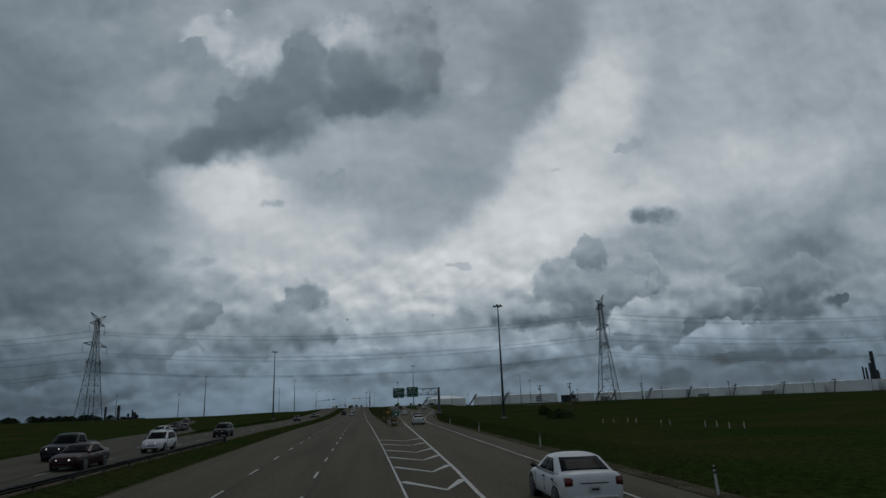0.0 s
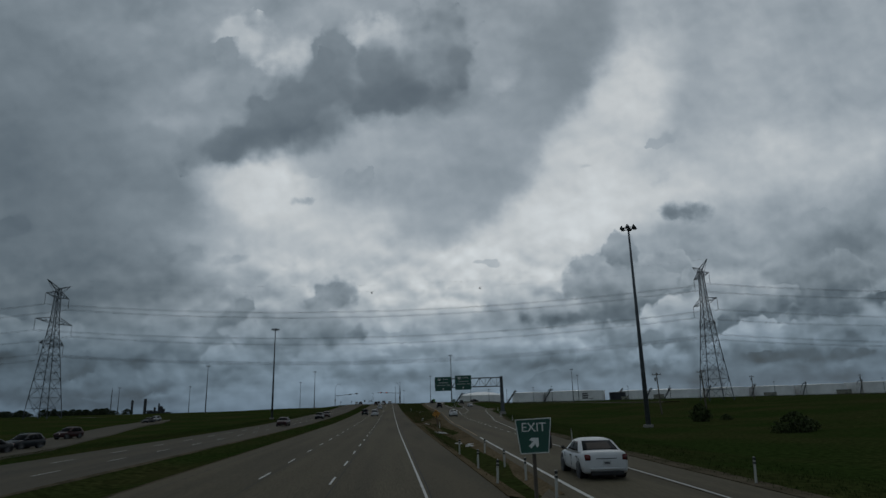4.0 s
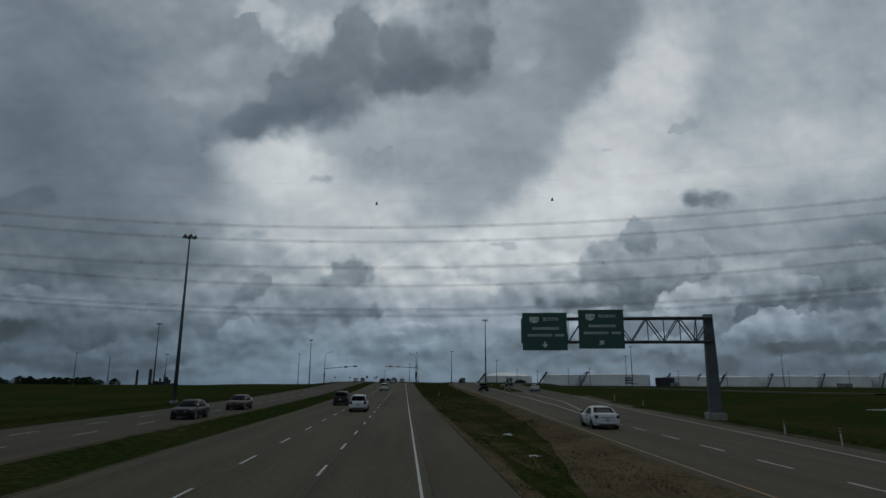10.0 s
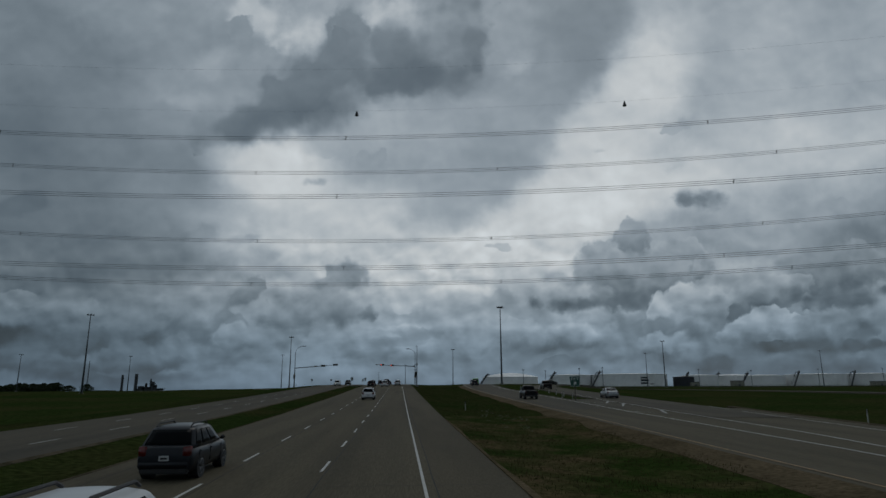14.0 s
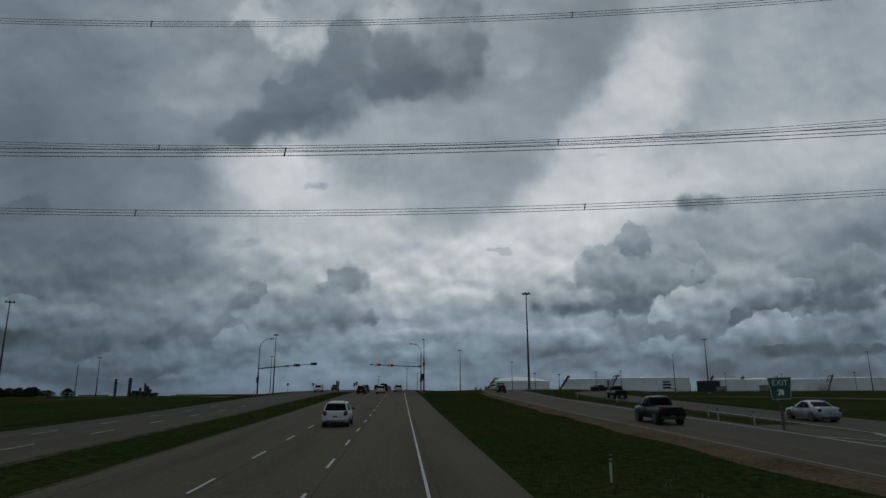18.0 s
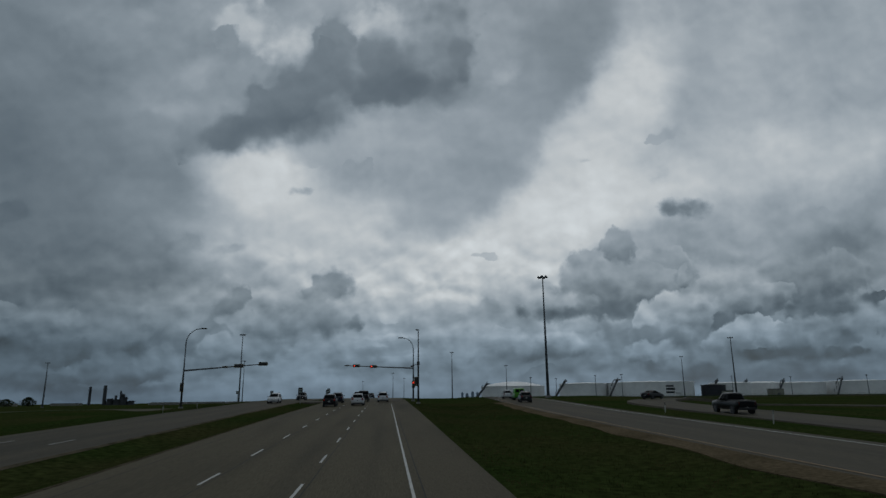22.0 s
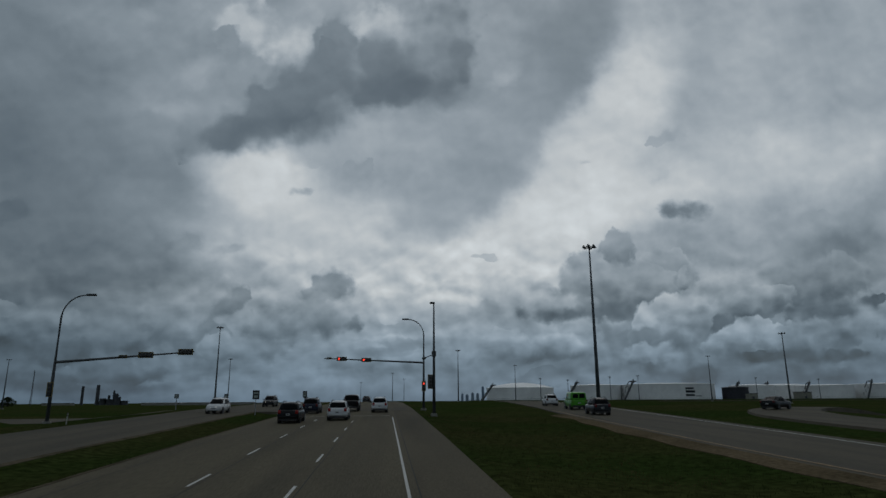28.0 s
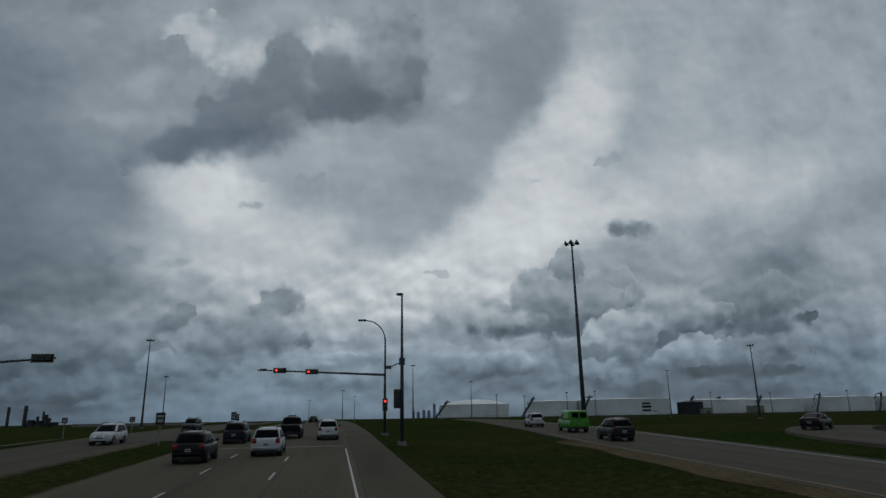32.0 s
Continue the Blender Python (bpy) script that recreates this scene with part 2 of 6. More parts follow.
# the grey shelf
cloud(0.5, 3.55, 0.9, 0.28, -12, 97, 0.9, 0.8, 0.4)
cloud(1.5, 4.75, 2.6, 0.42, -4, 93, 0.8, 0.85, 0.35)
cloud(3.2, 4.55, 0.9, 0.42, -22, 107, 0.6, 0.9, 0.45, 0.14)
cloud(3.75, 4.05, 0.32, 0.2, -30, 132, 0.7, 0.8, 0.5)
cloud(4.35, 4.2, 0.5, 0.14, -8, 148, 0.8, 0.7, 0.5)
cloud(3.4, 5.3, 1.2, 0.36, 0, 124, 0.8, 0.8, 0.35)
cloud(1.2, 5.28, 1.7, 0.17, 6, 122, 0.8, 0.85, 0.3)
cloud(5.0, 4.9, 1.0, 0.5, 0, 158, 0.9, 0.7, 0.3)
cloud(0.2, 5.85, 1.9, 0.34, 2, 60, 0.5, 0.97, 0.35)
cloud(2.3, 5.9, 1.0, 0.22, 0, 88, 0.8, 0.8, 0.35)
heap(0.3, 6.3, 0.55, 0.26, 0, 87, 68, 0.95, 0.3, 0.34)
heap(1.5, 5.98, 0.65, 0.3, -8, 91, 70, 0.95, 0.3, 0.34)
heap(2.85, 5.75, 0.75, 0.3, -6, 111, 76, 0.95, 0.3, 0.34)
heap(3.9, 5.8, 0.8, 0.36, 0, 115, 84, 0.95, 0.3, 0.34)
heap(1, 6.5, 0.9, 0.22, 0, 83, 66, 0.95, 0.3, 0.34)
heap(2.5, 6.35, 0.9, 0.26, 0, 91, 70, 0.95, 0.3, 0.34)
# standing heads over the road
cloud(7.9, 4.75, 0.45, 0.45, 10, 164, 0.9, 0.8, 0.4)
cloud(7.0, 4.8, 0.9, 0.3, 0, 176, 0.9, 0.7, 0.4)
cloud(8.6, 5.5, 1.4, 0.5, 0, 148, 0.9, 0.8, 0.4)
cloud(7.4, 5.25, 1.2, 0.3, 0, 168, 0.9, 0.7, 0.4)
cloud(4.42, 5.14, 0.46, 0.24, -38, 121, 0.4, 0.92, 0.45, 0.12)
cloud(6.25, 4.78, 0.45, 0.36, 0, 124, 0.35, 0.92, 0.45, 0.05)
cloud(6.0, 4.95, 0.4, 0.2, -10, 132, 0.4, 0.9, 0.45)
heap(6, 5.4, 0.75, 0.52, -6, 136, 96, 0.95, 0.6, 0.34)
heap(5.2, 5.55, 0.7, 0.36, 0, 130, 98, 0.9, 0.6, 0.34)
cloud(5.6, 5.82, 0.8, 0.13, 0, 106, 0.8, 0.85, 0.3)
heap(4.7, 5.95, 0.9, 0.3, 0, 126, 94, 0.95, 0.3, 0.34)
heap(6.6, 6.1, 0.8, 0.34, 0, 144, 104, 0.95, 0.3, 0.34)
heap(8, 6.2, 0.9, 0.3, 0, 140, 104, 0.95, 0.3, 0.34)
cloud(7.1, 5.76, 0.50, 0.07, 2, 176, 1.0, 0.5)
cloud(7.0, 6.02, 0.9, 0.09, 0, 124, 0.8, 0.7, 0.3)
# the great heaped clouds
cloud(14.6, 4.1, 1.9, 0.55, -6, 147, 0.6, 0.92, 0.4, 0.08)
cloud(13.1, 4.72, 0.95, 0.24, -4, 186, 0.9, 0.9, 0.25)
cloud(15.4, 4.2, 0.9, 0.36, -8, 108, 1.0, 0.85)
heap(15, 4.85, 1.15, 0.62, -8, 131, 78, 0.95, 0.5, 0.34)
heap(11.32, 4.25, 0.36, 0.42, 0, 151, 96, 0.97, 0.6, 0.128, 0.378)
heap(12.2, 4.62, 0.58, 0.42, 8, 149, 92, 0.97, 0.5, 0.128, 0.378)
heap(10.75, 4.72, 0.62, 0.48, -10, 157, 100, 0.97, 0.5, 0.128, 0.378)
heap(11.4, 4.95, 1.35, 0.6, 0, 145, 82, 0.97, 0.55, 0.128, 0.405)
heap(10.2, 5.25, 0.9, 0.34, 0, 154, 78, 0.92, 0.6, 0.34)
cloud(10.5, 5.38, 1.1, 0.18, 0, 92, 0.8, 0.9, 0.3)
cloud(11.8, 5.32, 0.6, 0.20, -12, 112, 0.8, 0.8, 0.3)
heap(13.6, 5.25, 0.95, 0.42, -14, 147, 82, 0.97, 0.3, 0.12, 0.405)
cloud(13.2, 5.55, 0.75, 0.18, -6, 80, 0.7, 0.9, 0.3)
heap(12.3, 5.55, 0.85, 0.58, -20, 161, 98, 0.95, 0.5, 0.12, 0.405)
heap(15.1, 5.4, 0.9, 0.32, -4, 108, 66, 0.95, 0.3, 0.34)
cloud(15.3, 5.24, 0.9, 0.16, -6, 78, 0.7, 0.9, 0.3)
heap(13.6, 5.85, 0.8, 0.4, -10, 145, 92, 0.95, 0.4, 0.128, 0.405)
heap(14.9, 5.82, 1.1, 0.36, -6, 128, 86, 0.95, 0.4, 0.128, 0.405)
cloud(11.2, 5.85, 1.2, 0.34, 0, 106, 0.8, 0.85, 0.35)
heap(10.4, 5.95, 0.9, 0.3, 0, 152, 80, 0.95, 0.3, 0.34)
heap(9.2, 5.95, 0.8, 0.34, 0, 151, 90, 0.95, 0.3, 0.34)
heap(12, 6.15, 0.9, 0.28, 0, 148, 70, 0.95, 0.3, 0.34)
# dark blue bases and the last clear strip above the land
cloud(14.6, 6.18, 1.9, 0.17, -1, 70, 0.7, 0.95, 0.3)
cloud(12.4, 6.42, 1.9, 0.20, 0, 78, 0.8, 0.9, 0.3)
cloud(14.8, 6.6, 3.0, 0.25, 0, 80, 0.8, 0.85, 0.3)
cloud(2.2, 6.62, 3.0, 0.16, 0, 80, 0.8, 0.85, 0.4)
cloud(9.0, 6.5, 2.6, 0.2, 0, 106, 0.8, 0.8, 0.3)
cloud(8.0, 6.95, 15.0, 0.34, 0, 103, 0.9, 0.85)
cloud(8.0, 7.9, 30.0, 1.0, 0, 100, 0.5, 1.0)

light = wmath("MULTIPLY", light, wmath("MULTIPLY_ADD", wisps, 0.12, 0.94))


def relief(step):
    """Heads of cloud lit from above: the difference of one field of heaps at a place and a little higher."""
    fields = []
    for k in (0, 1):
        up = wt.nodes.new("ShaderNodeVectorMath")
        up.operation = "MULTIPLY_ADD"
        wt.links.new(chart, up.inputs[0])
        up.inputs[1].default_value = (1, 1.35, 0)
        up.inputs[2].default_value = (0.35 * step * k, -step * k, 0)
        place = warped(1.3, 3, 0.42, up.outputs[0])
        field = wmath("MULTIPLY_ADD", lobes(1.5, place, 0.5), -0.62, wmath("MULTIPLY", lobes(3.6, place, 0.4), -0.34))
        fields.append(wmath("MULTIPLY_ADD", wnoise(place, 1.4, 3, 0.5), 0.8, field))
    return wmath("SUBTRACT", fields[0], fields[1])


lowness = wt.nodes.new("ShaderNodeMapRange")
lowness.interpolation_type = "SMOOTHSTEP"
lowness.inputs["From Min"].default_value, lowness.inputs["From Max"].default_value = 3.4, 5.4
lowness.inputs["To Min"].default_value, lowness.inputs["To Max"].default_value = 0.22, 1.0
wt.links.new(chart_y, lowness.inputs["Value"])
lower = wt.nodes.new("ShaderNodeMapRange")
lower.interpolation_type = "SMOOTHSTEP"
lower.inputs["From Min"].default_value, lower.inputs["From Max"].default_value = 6.3, 6.95
lower.inputs["To Min"].default_value, lower.inputs["To Max"].default_value = 1.0, 0.3
wt.links.new(chart_y, lower.inputs["Value"])
heads = wmath("MULTIPLY", relief(0.20), 0.66)
light = wmath("MULTIPLY", light, wmath("MULTIPLY_ADD", wmath("MULTIPLY", wmath("MULTIPLY", heads, lowness.outputs[0]), lower.outputs[0]), 1.0, 1.0))
# long flat layers of cloud seen edge-on, low over the land
flatten = wt.nodes.new("ShaderNodeVectorMath")
flatten.operation = "MULTIPLY"
wt.links.new(chart, flatten.inputs[0])
flatten.inputs[1].default_value = (0.35, 1.7, 0)
layers = wt.nodes.new("ShaderNodeMapRange")
layers.interpolation_type = "SMOOTHSTEP"
layers.inputs["From Min"].default_value, layers.inputs["From Max"].default_value = 0.32, 0.68
layers.inputs["To Min"].default_value, layers.inputs["To Max"].default_value = -0.13, 0.13
wt.links.new(wnoise(flatten.outputs[0], 1.1, 4, 0.5), layers.inputs["Value"])
edge_on = wt.nodes.new("ShaderNodeMapRange")
edge_on.interpolation_type = "SMOOTHSTEP"
edge_on.inputs["From Min"].default_value, edge_on.inputs["From Max"].default_value = 4.9, 5.9
wt.links.new(chart_y, edge_on.inputs["Value"])
light = wmath("MULTIPLY", light, wmath("MULTIPLY_ADD", layers.outputs[0], edge_on.outputs[0], 1.0))
# behind and overhead, out of view, a grey deck, darkened to dim ground and walls
front = wt.nodes.new("ShaderNodeMapRange")
front.interpolation_type = "SMOOTHSTEP"
front.inputs["From Min"].default_value = 0.25
front.inputs["From Max"].default_value = 0.6
wt.links.new(wdot(way, SKY_AXIS), front.inputs["Value"])
deck = wmath("MULTIPLY_ADD", wisps, 0.26, 0.10)
light = mix_value(deck, light, front.outputs[0])

tint = wt.nodes.new("ShaderNodeValToRGB")
tint.color_ramp.elements[0].position, tint.color_ramp.elements[0].color = 0.08, (0.73, 0.98, 1.18, 1)
tint.color_ramp.elements[1].position, tint.color_ramp.elements[1].color = 0.55, (0.94, 1.0, 1.025, 1)
for at, colour in ((0.16, (0.785, 0.985, 1.13, 1)), (0.32, (0.85, 0.99, 1.10, 1))):
    tint.color_ramp.elements.new(at).color = colour
wt.links.new(light, tint.inputs[0])
scale_up = wt.nodes.new("ShaderNodeVectorMath")
scale_up.operation = "SCALE"
wt.links.new(tint.outputs[0], scale_up.inputs[0])
wt.links.new(light, scale_up.inputs["Scale"])
# bluer, thicker air low over the land
low = wt.nodes.new("ShaderNodeMapRange")
low.interpolation_type = "SMOOTHSTEP"
low.inputs["From Min"].default_value, low.inputs["From Max"].default_value = 0.17, 0.0
wt.links.new(wdot(way, (0, 0, 1)), low.inputs["Value"])
haze = wt.nodes.new("ShaderNodeMix")
haze.data_type, haze.blend_type = "RGBA", "MULTIPLY"
haze.inputs[7].default_value = (0.80, 0.975, 1.16, 1)
wt.links.new(low.outputs[0], haze.inputs[0])
wt.links.new(scale_up.outputs[0], haze.inputs[6])

clear = wt.nodes.new("ShaderNodeTexSky")
clear.sky_type, clear.sun_disc = "NISHITA", False
clear.sun_elevation, clear.sun_rotation = radians(52), radians(20)
dim = wt.nodes.new("ShaderNodeVectorMath")
dim.operation = "SCALE"
dim.inputs["Scale"].default_value = 0.08
wt.links.new(clear.outputs[0], dim.inputs[0])
cover = wt.nodes.new("ShaderNodeMix")
cover.data_type = "RGBA"
cover.inputs[0].default_value = 0.95
wt.links.new(dim.outputs[0], cover.inputs[6])
wt.links.new(haze.outputs[2], cover.inputs[7])
back = wt.nodes.new("ShaderNodeBackground")
back.inputs["Strength"].default_value = 1.0
wt.links.new(cover.outputs[2], back.inputs["Color"])
out = wt.nodes.new("ShaderNodeOutputWorld")
wt.links.new(back.outputs[0], out.inputs["Surface"])

sun = new("sun", bpy.data.lights.new("sun", "SUN"))
sun.data.energy, sun.data.angle, sun.data.color = 0.3, radians(25), (1.0, 0.97, 0.93)
sun.matrix_world = look((200, 500, 800), (0, 0, 0))

# ---- materials ----
def material(name, colour, rough=0.7, metal=0.0, vary=0.25, grain=8.0, bump=0.15, second=None, blotch=0.35, stretch=(1, 1, 1), emit=0.0, coat=0.0, spec=0.5):
    """A surface with grain and larger blotches; second: the colour of its worn or dirty patches."""
    m = bpy.data.materials.new(name)
    m.use_nodes = True
    t = m.node_tree
    b = t.nodes["Principled BSDF"]
    b.inputs["Roughness"].default_value, b.inputs["Metallic"].default_value = rough, metal
    b.inputs["Specular IOR Level"].default_value = spec
    b.inputs["Coat Weight"].default_value = coat
    b.inputs["Coat Roughness"].default_value = 0.05
    co = t.nodes.new("ShaderNodeTexCoord").outputs["Object"]
    mp = t.nodes.new("ShaderNodeMapping")
    mp.inputs["Scale"].default_value = stretch
    t.links.new(co, mp.inputs[0])
    n1, n2 = t.nodes.new("ShaderNodeTexNoise"), t.nodes.new("ShaderNodeTexNoise")
    n1.inputs["Scale"].default_value, n1.inputs["Detail"].default_value = grain, 4
    n2.inputs["Scale"].default_value, n2.inputs["Detail"].default_value = blotch, 5
    for n in (n1, n2):
        t.links.new(mp.outputs[0], n.inputs["Vector"])
    two = second or [c * 0.72 for c in colour]
    ramp = t.nodes.new("ShaderNodeMapRange")
    ramp.inputs["From Min"].default_value, ramp.inputs["From Max"].default_value = 0.4, 0.68
    t.links.new(n2.outputs["Fac"], ramp.inputs["Value"])
    mx = t.nodes.new("ShaderNodeMix")
    mx.data_type = "RGBA"
    mx.inputs[6].default_value, mx.inputs[7].default_value = (*colour, 1), (*two, 1)
    t.links.new(ramp.outputs[0], mx.inputs[0])
    hv = t.nodes.new("ShaderNodeHueSaturation")
    vr = t.nodes.new("ShaderNodeMapRange")
    vr.inputs["From Min"].default_value, vr.inputs["From Max"].default_value = 0.25, 0.75
    vr.inputs["To Min"].default_value, vr.inputs["To Max"].default_value = 1 - vary, 1 + vary
    t.links.new(n1.outputs["Fac"], vr.inputs["Value"])
    t.links.new(vr.outputs[0], hv.inputs["Value"])
    t.links.new(mx.outputs[2], hv.inputs["Color"])
    t.links.new(hv.outputs[0], b.inputs["Base Color"])
    if bump:
        bp = t.nodes.new("ShaderNodeBump")
        bp.inputs["Strength"].default_value, bp.inputs["Distance"].default_value = bump, 0.02
        t.links.new(n1.outputs["Fac"], bp.inputs["Height"])
        t.links.new(bp.outputs[0], b.inputs["Normal"])
    if emit:
        b.inputs["Emission Color"].default_value = (*colour, 1)
        b.inputs["Emission Strength"].default_value = emit
    return m


ASPHALT = material("asphalt", (0.090, 0.077, 0.051), 0.85, vary=0.3, grain=30, bump=0.3, second=(0.066, 0.057, 0.039), blotch=0.6, stretch=(1, 0.05, 1), spec=0.08)
ASPHALT_OLD = material("old asphalt", (0.080, 0.070, 0.051), 0.85, vary=0.3, grain=30, bump=0.3, second=(0.057, 0.051, 0.040), blotch=0.6, stretch=(1, 0.05, 1), spec=0.08)
SHOULDER = material("shoulder asphalt", (0.090, 0.077, 0.053), 0.9, vary=0.25, grain=30, bump=0.3, second=(0.060, 0.052, 0.037), blotch=0.3, stretch=(1, 0.1, 1), spec=0.08)
GRASS = material("grass", (0.021, 0.034, 0.009), 0.98, vary=0.6, grain=2.6, bump=0.8, second=(0.036, 0.037, 0.014), blotch=0.06, spec=0.0)
BLADES = material("grass blades", (0.026, 0.047, 0.010), 0.9, vary=0.4, grain=1.0, bump=0, second=(0.036, 0.040, 0.013), blotch=0.12, spec=0.05)
DRY_BLADES = material("drying grass blades", (0.030, 0.044, 0.012), 0.9, vary=0.5, grain=1.2, bump=0, second=(0.085, 0.062, 0.030), blotch=0.30, spec=0.05)
TURF = material("patchy turf", (0.022, 0.037, 0.009), 0.98, vary=0.5, grain=4, bump=0.8, second=(0.080, 0.060, 0.033), blotch=0.28, spec=0.0)
WEEDS = material("dry weeds", (0.088, 0.068, 0.034), 0.95, vary=0.5, grain=1.5, bump=0, second=(0.032, 0.036, 0.012), blotch=0.3, spec=0.0)
DIRT = material("dirt", (0.110, 0.086, 0.055), 0.97, vary=0.42, grain=5, bump=0.7, second=(0.070, 0.056, 0.034), blotch=0.30, spec=0.0)
GRAVEL = material("dusty gravel", (0.095, 0.080, 0.058), 0.95, vary=0.45, grain=14, bump=0.6, second=(0.048, 0.043, 0.028), blotch=0.7, spec=0.0)
TAR = material("road tar", (0.026, 0.024, 0.022), 0.7, vary=0.3, grain=6, bump=0, spec=0.1)
PAINT_WHITE = material("white road paint", (0.45, 0.45, 0.42), 0.7, vary=0.3, grain=22, bump=0.1, second=(0.36, 0.355, 0.34), blotch=1.4)
PAINT_WORN = material("worn road paint", (0.34, 0.34, 0.325), 0.75, vary=0.4, grain=22, bump=0.1, second=(0.20, 0.2, 0.19), blotch=1.2)
PAINT_YELLOW = material("faded yellow road paint", (0.30, 0.185, 0.07), 0.75, vary=0.4, grain=22, bump=0.1, second=(0.19, 0.135, 0.075), blotch=1.0)
GALV = material("galvanised steel", (0.26, 0.28, 0.29), 0.55, 0.7, vary=0.15, grain=3, bump=0.03)
RAILSTEEL = material("weathered rail steel", (0.075, 0.078, 0.078), 0.75, 0.3, vary=0.25, grain=3, bump=0.05)
GREYSTEEL = material("grey steel", (0.085, 0.095, 0.105), 0.7, 0.2, vary=0.18, grain=2, bump=0.03, second=(0.065, 0.073, 0.08), blotch=0.8)
DARKSTEEL = material("weathered dark steel", (0.085, 0.09, 0.095), 0.6, 0.5, vary=0.2, grain=3, bump=0.03)
TOWERSTEEL = material("tower steel", (0.050, 0.062, 0.075), 0.75, 0.1, vary=0.2, grain=1, bump=0)
WIRE = material("aluminium conductor", (0.055, 0.058, 0.062), 0.6, 0.3, vary=0.1, grain=1, bump=0)
GLASSINS = material("insulator", (0.10, 0.11, 0.12), 0.3, vary=0.1, bump=0)
CONCRETE = material("concrete", (0.24, 0.23, 0.21), 0.9, vary=0.2, grain=9, bump=0.3, second=(0.17, 0.165, 0.15), blotch=1.2)
SIGN_GREEN = material("green sign sheeting", (0.012, 0.075, 0.052), 0.45, vary=0.08, grain=2, bump=0.0, second=(0.010, 0.062, 0.045), blotch=1.0)
SIGN_WHITE = material("white sign sheeting", (0.68, 0.70, 0.68), 0.5, vary=0.08, grain=2, bump=0)
# Dimmed white: thin letters and the gaps between them blended into one tone.
SIGN_PALE = material("dimmed sign lettering", (0.34, 0.39, 0.37), 0.6, vary=0.1, grain=3, bump=0)
SIGN_BLACK = material("black sign sheeting", (0.012, 0.012, 0.014), 0.5, vary=0.1, bump=0)
SIGN_ORANGE = material("orange sign sheeting", (0.62, 0.22, 0.02), 0.5, vary=0.1, grain=4, bump=0, second=(0.52, 0.18, 0.02), blotch=2)
SIGN_AMBER = material("amber sign sheeting", (0.50, 0.215, 0.015), 0.5, vary=0.12, grain=4, bump=0, second=(0.40, 0.17, 0.015), blotch=2)
WOOD = material("weathered timber", (0.10, 0.082, 0.065), 0.9, vary=0.3, grain=6, bump=0.3, stretch=(1, 1, 0.15))
POST_WHITE = material("white delineator plastic", (0.42, 0.42, 0.39), 0.6, vary=0.15, grain=10, bump=0.05, second=(0.38, 0.36, 0.32), blotch=3)
TANK = material("white tank steel", (0.80, 0.80, 0.79), 0.6, vary=0.06, grain=0.4, bump=0.02, second=(0.68, 0.68, 0.67), blotch=0.07)
TANK_DARK = material("dark rusted tank", (0.02, 0.022, 0.03), 0.7, vary=0.2, grain=0.5, bump=0.02)
TANK_BEIGE = material("beige works building", (0.24, 0.235, 0.19), 0.8, vary=0.1, grain=0.5, bump=0)
PIPE = material("works steelwork", (0.06, 0.065, 0.07), 0.7, 0.3, vary=0.2, grain=0.6, bump=0)
TREE = material("far foliage", (0.030, 0.042, 0.022), 0.95, vary=0.4, grain=0.6, bump=0, spec=0.1)
BUSH = material("bush leaves", (0.045, 0.060, 0.022), 0.9, vary=0.4, grain=2.0, bump=0, spec=0.1)
BARK = material("bark", (0.06, 0.05, 0.04), 0.95, vary=0.3, grain=5, bump=0.2)
# The air's haze over the skyline is put into these two base colours.
PAINTED_HAZE = material("tower block with painted haze", (0.26, 0.33, 0.41), 0.8, vary=0.1, grain=0.02, bump=0)
PAINTED_HAZE2 = material("glass tower with painted haze", (0.20, 0.28, 0.38), 0.6, vary=0.1, grain=0.02, bump=0)
TYRE = material("tyre rubber", (0.018, 0.018, 0.019), 0.85, vary=0.15, grain=20, bump=0.1)
RIM = material("alloy rim", (0.13, 0.135, 0.14), 0.45, 0.7, vary=0.1, bump=0)
CARGLASS = material("tinted car glass", (0.007, 0.008, 0.009), 0.22, vary=0.05, bump=0, spec=0.02)
PLATE = material("number plate", (0.42, 0.43, 0.43), 0.5, vary=0.1, bump=0)
TRIM = material("black car trim", (0.016, 0.016, 0.017), 0.6, vary=0.1, grain=30, bump=0.05)
HEAD = material("headlamp lens", (0.55, 0.57, 0.6), 0.12, vary=0.05, bump=0, spec=0.7)
HEAD_ON = material("lit headlamp", (1.0, 0.96, 0.9), 0.2, vary=0.02, bump=0, emit=1.2)
TAIL = material("tail lamp lens", (0.10, 0.007, 0.007), 0.18, vary=0.05, bump=0)
TAIL_ON = material("lit brake lamp", (0.20, 0.010, 0.008), 0.2, vary=0.02, bump=0, emit=0.04)
RED_ON = material("lit red signal", (1.0, 0.06, 0.03), 0.2, vary=0.02, bump=0, emit=1.1)
SIGNAL_OFF = material("unlit signal lens", (0.03, 0.025, 0.02), 0.25, vary=0.05, bump=0)
SIGNAL_BODY = material("signal housing", (0.03, 0.031, 0.03), 0.55, vary=0.1, bump=0)
SIGNAL_EDGE = material("backplate border", (0.30, 0.22, 0.06), 0.6, vary=0.1, bump=0)
# Pale base colour: the reflected sky is painted into the water.
WATER = material("pond water tinted as sky", (0.42, 0.44, 0.45), 0.12, vary=0.03, grain=0.3, bump=0.02, spec=0.6)
RUBBLE = material("pale lump surface", (0.42, 0.42, 0.41), 0.9, vary=0.25, grain=12, bump=0.4, second=(0.28, 0.27, 0.25), blotch=3)
FLOWER = material("white flower heads", (0.26, 0.26, 0.21), 0.9, vary=0.2, bump=0)


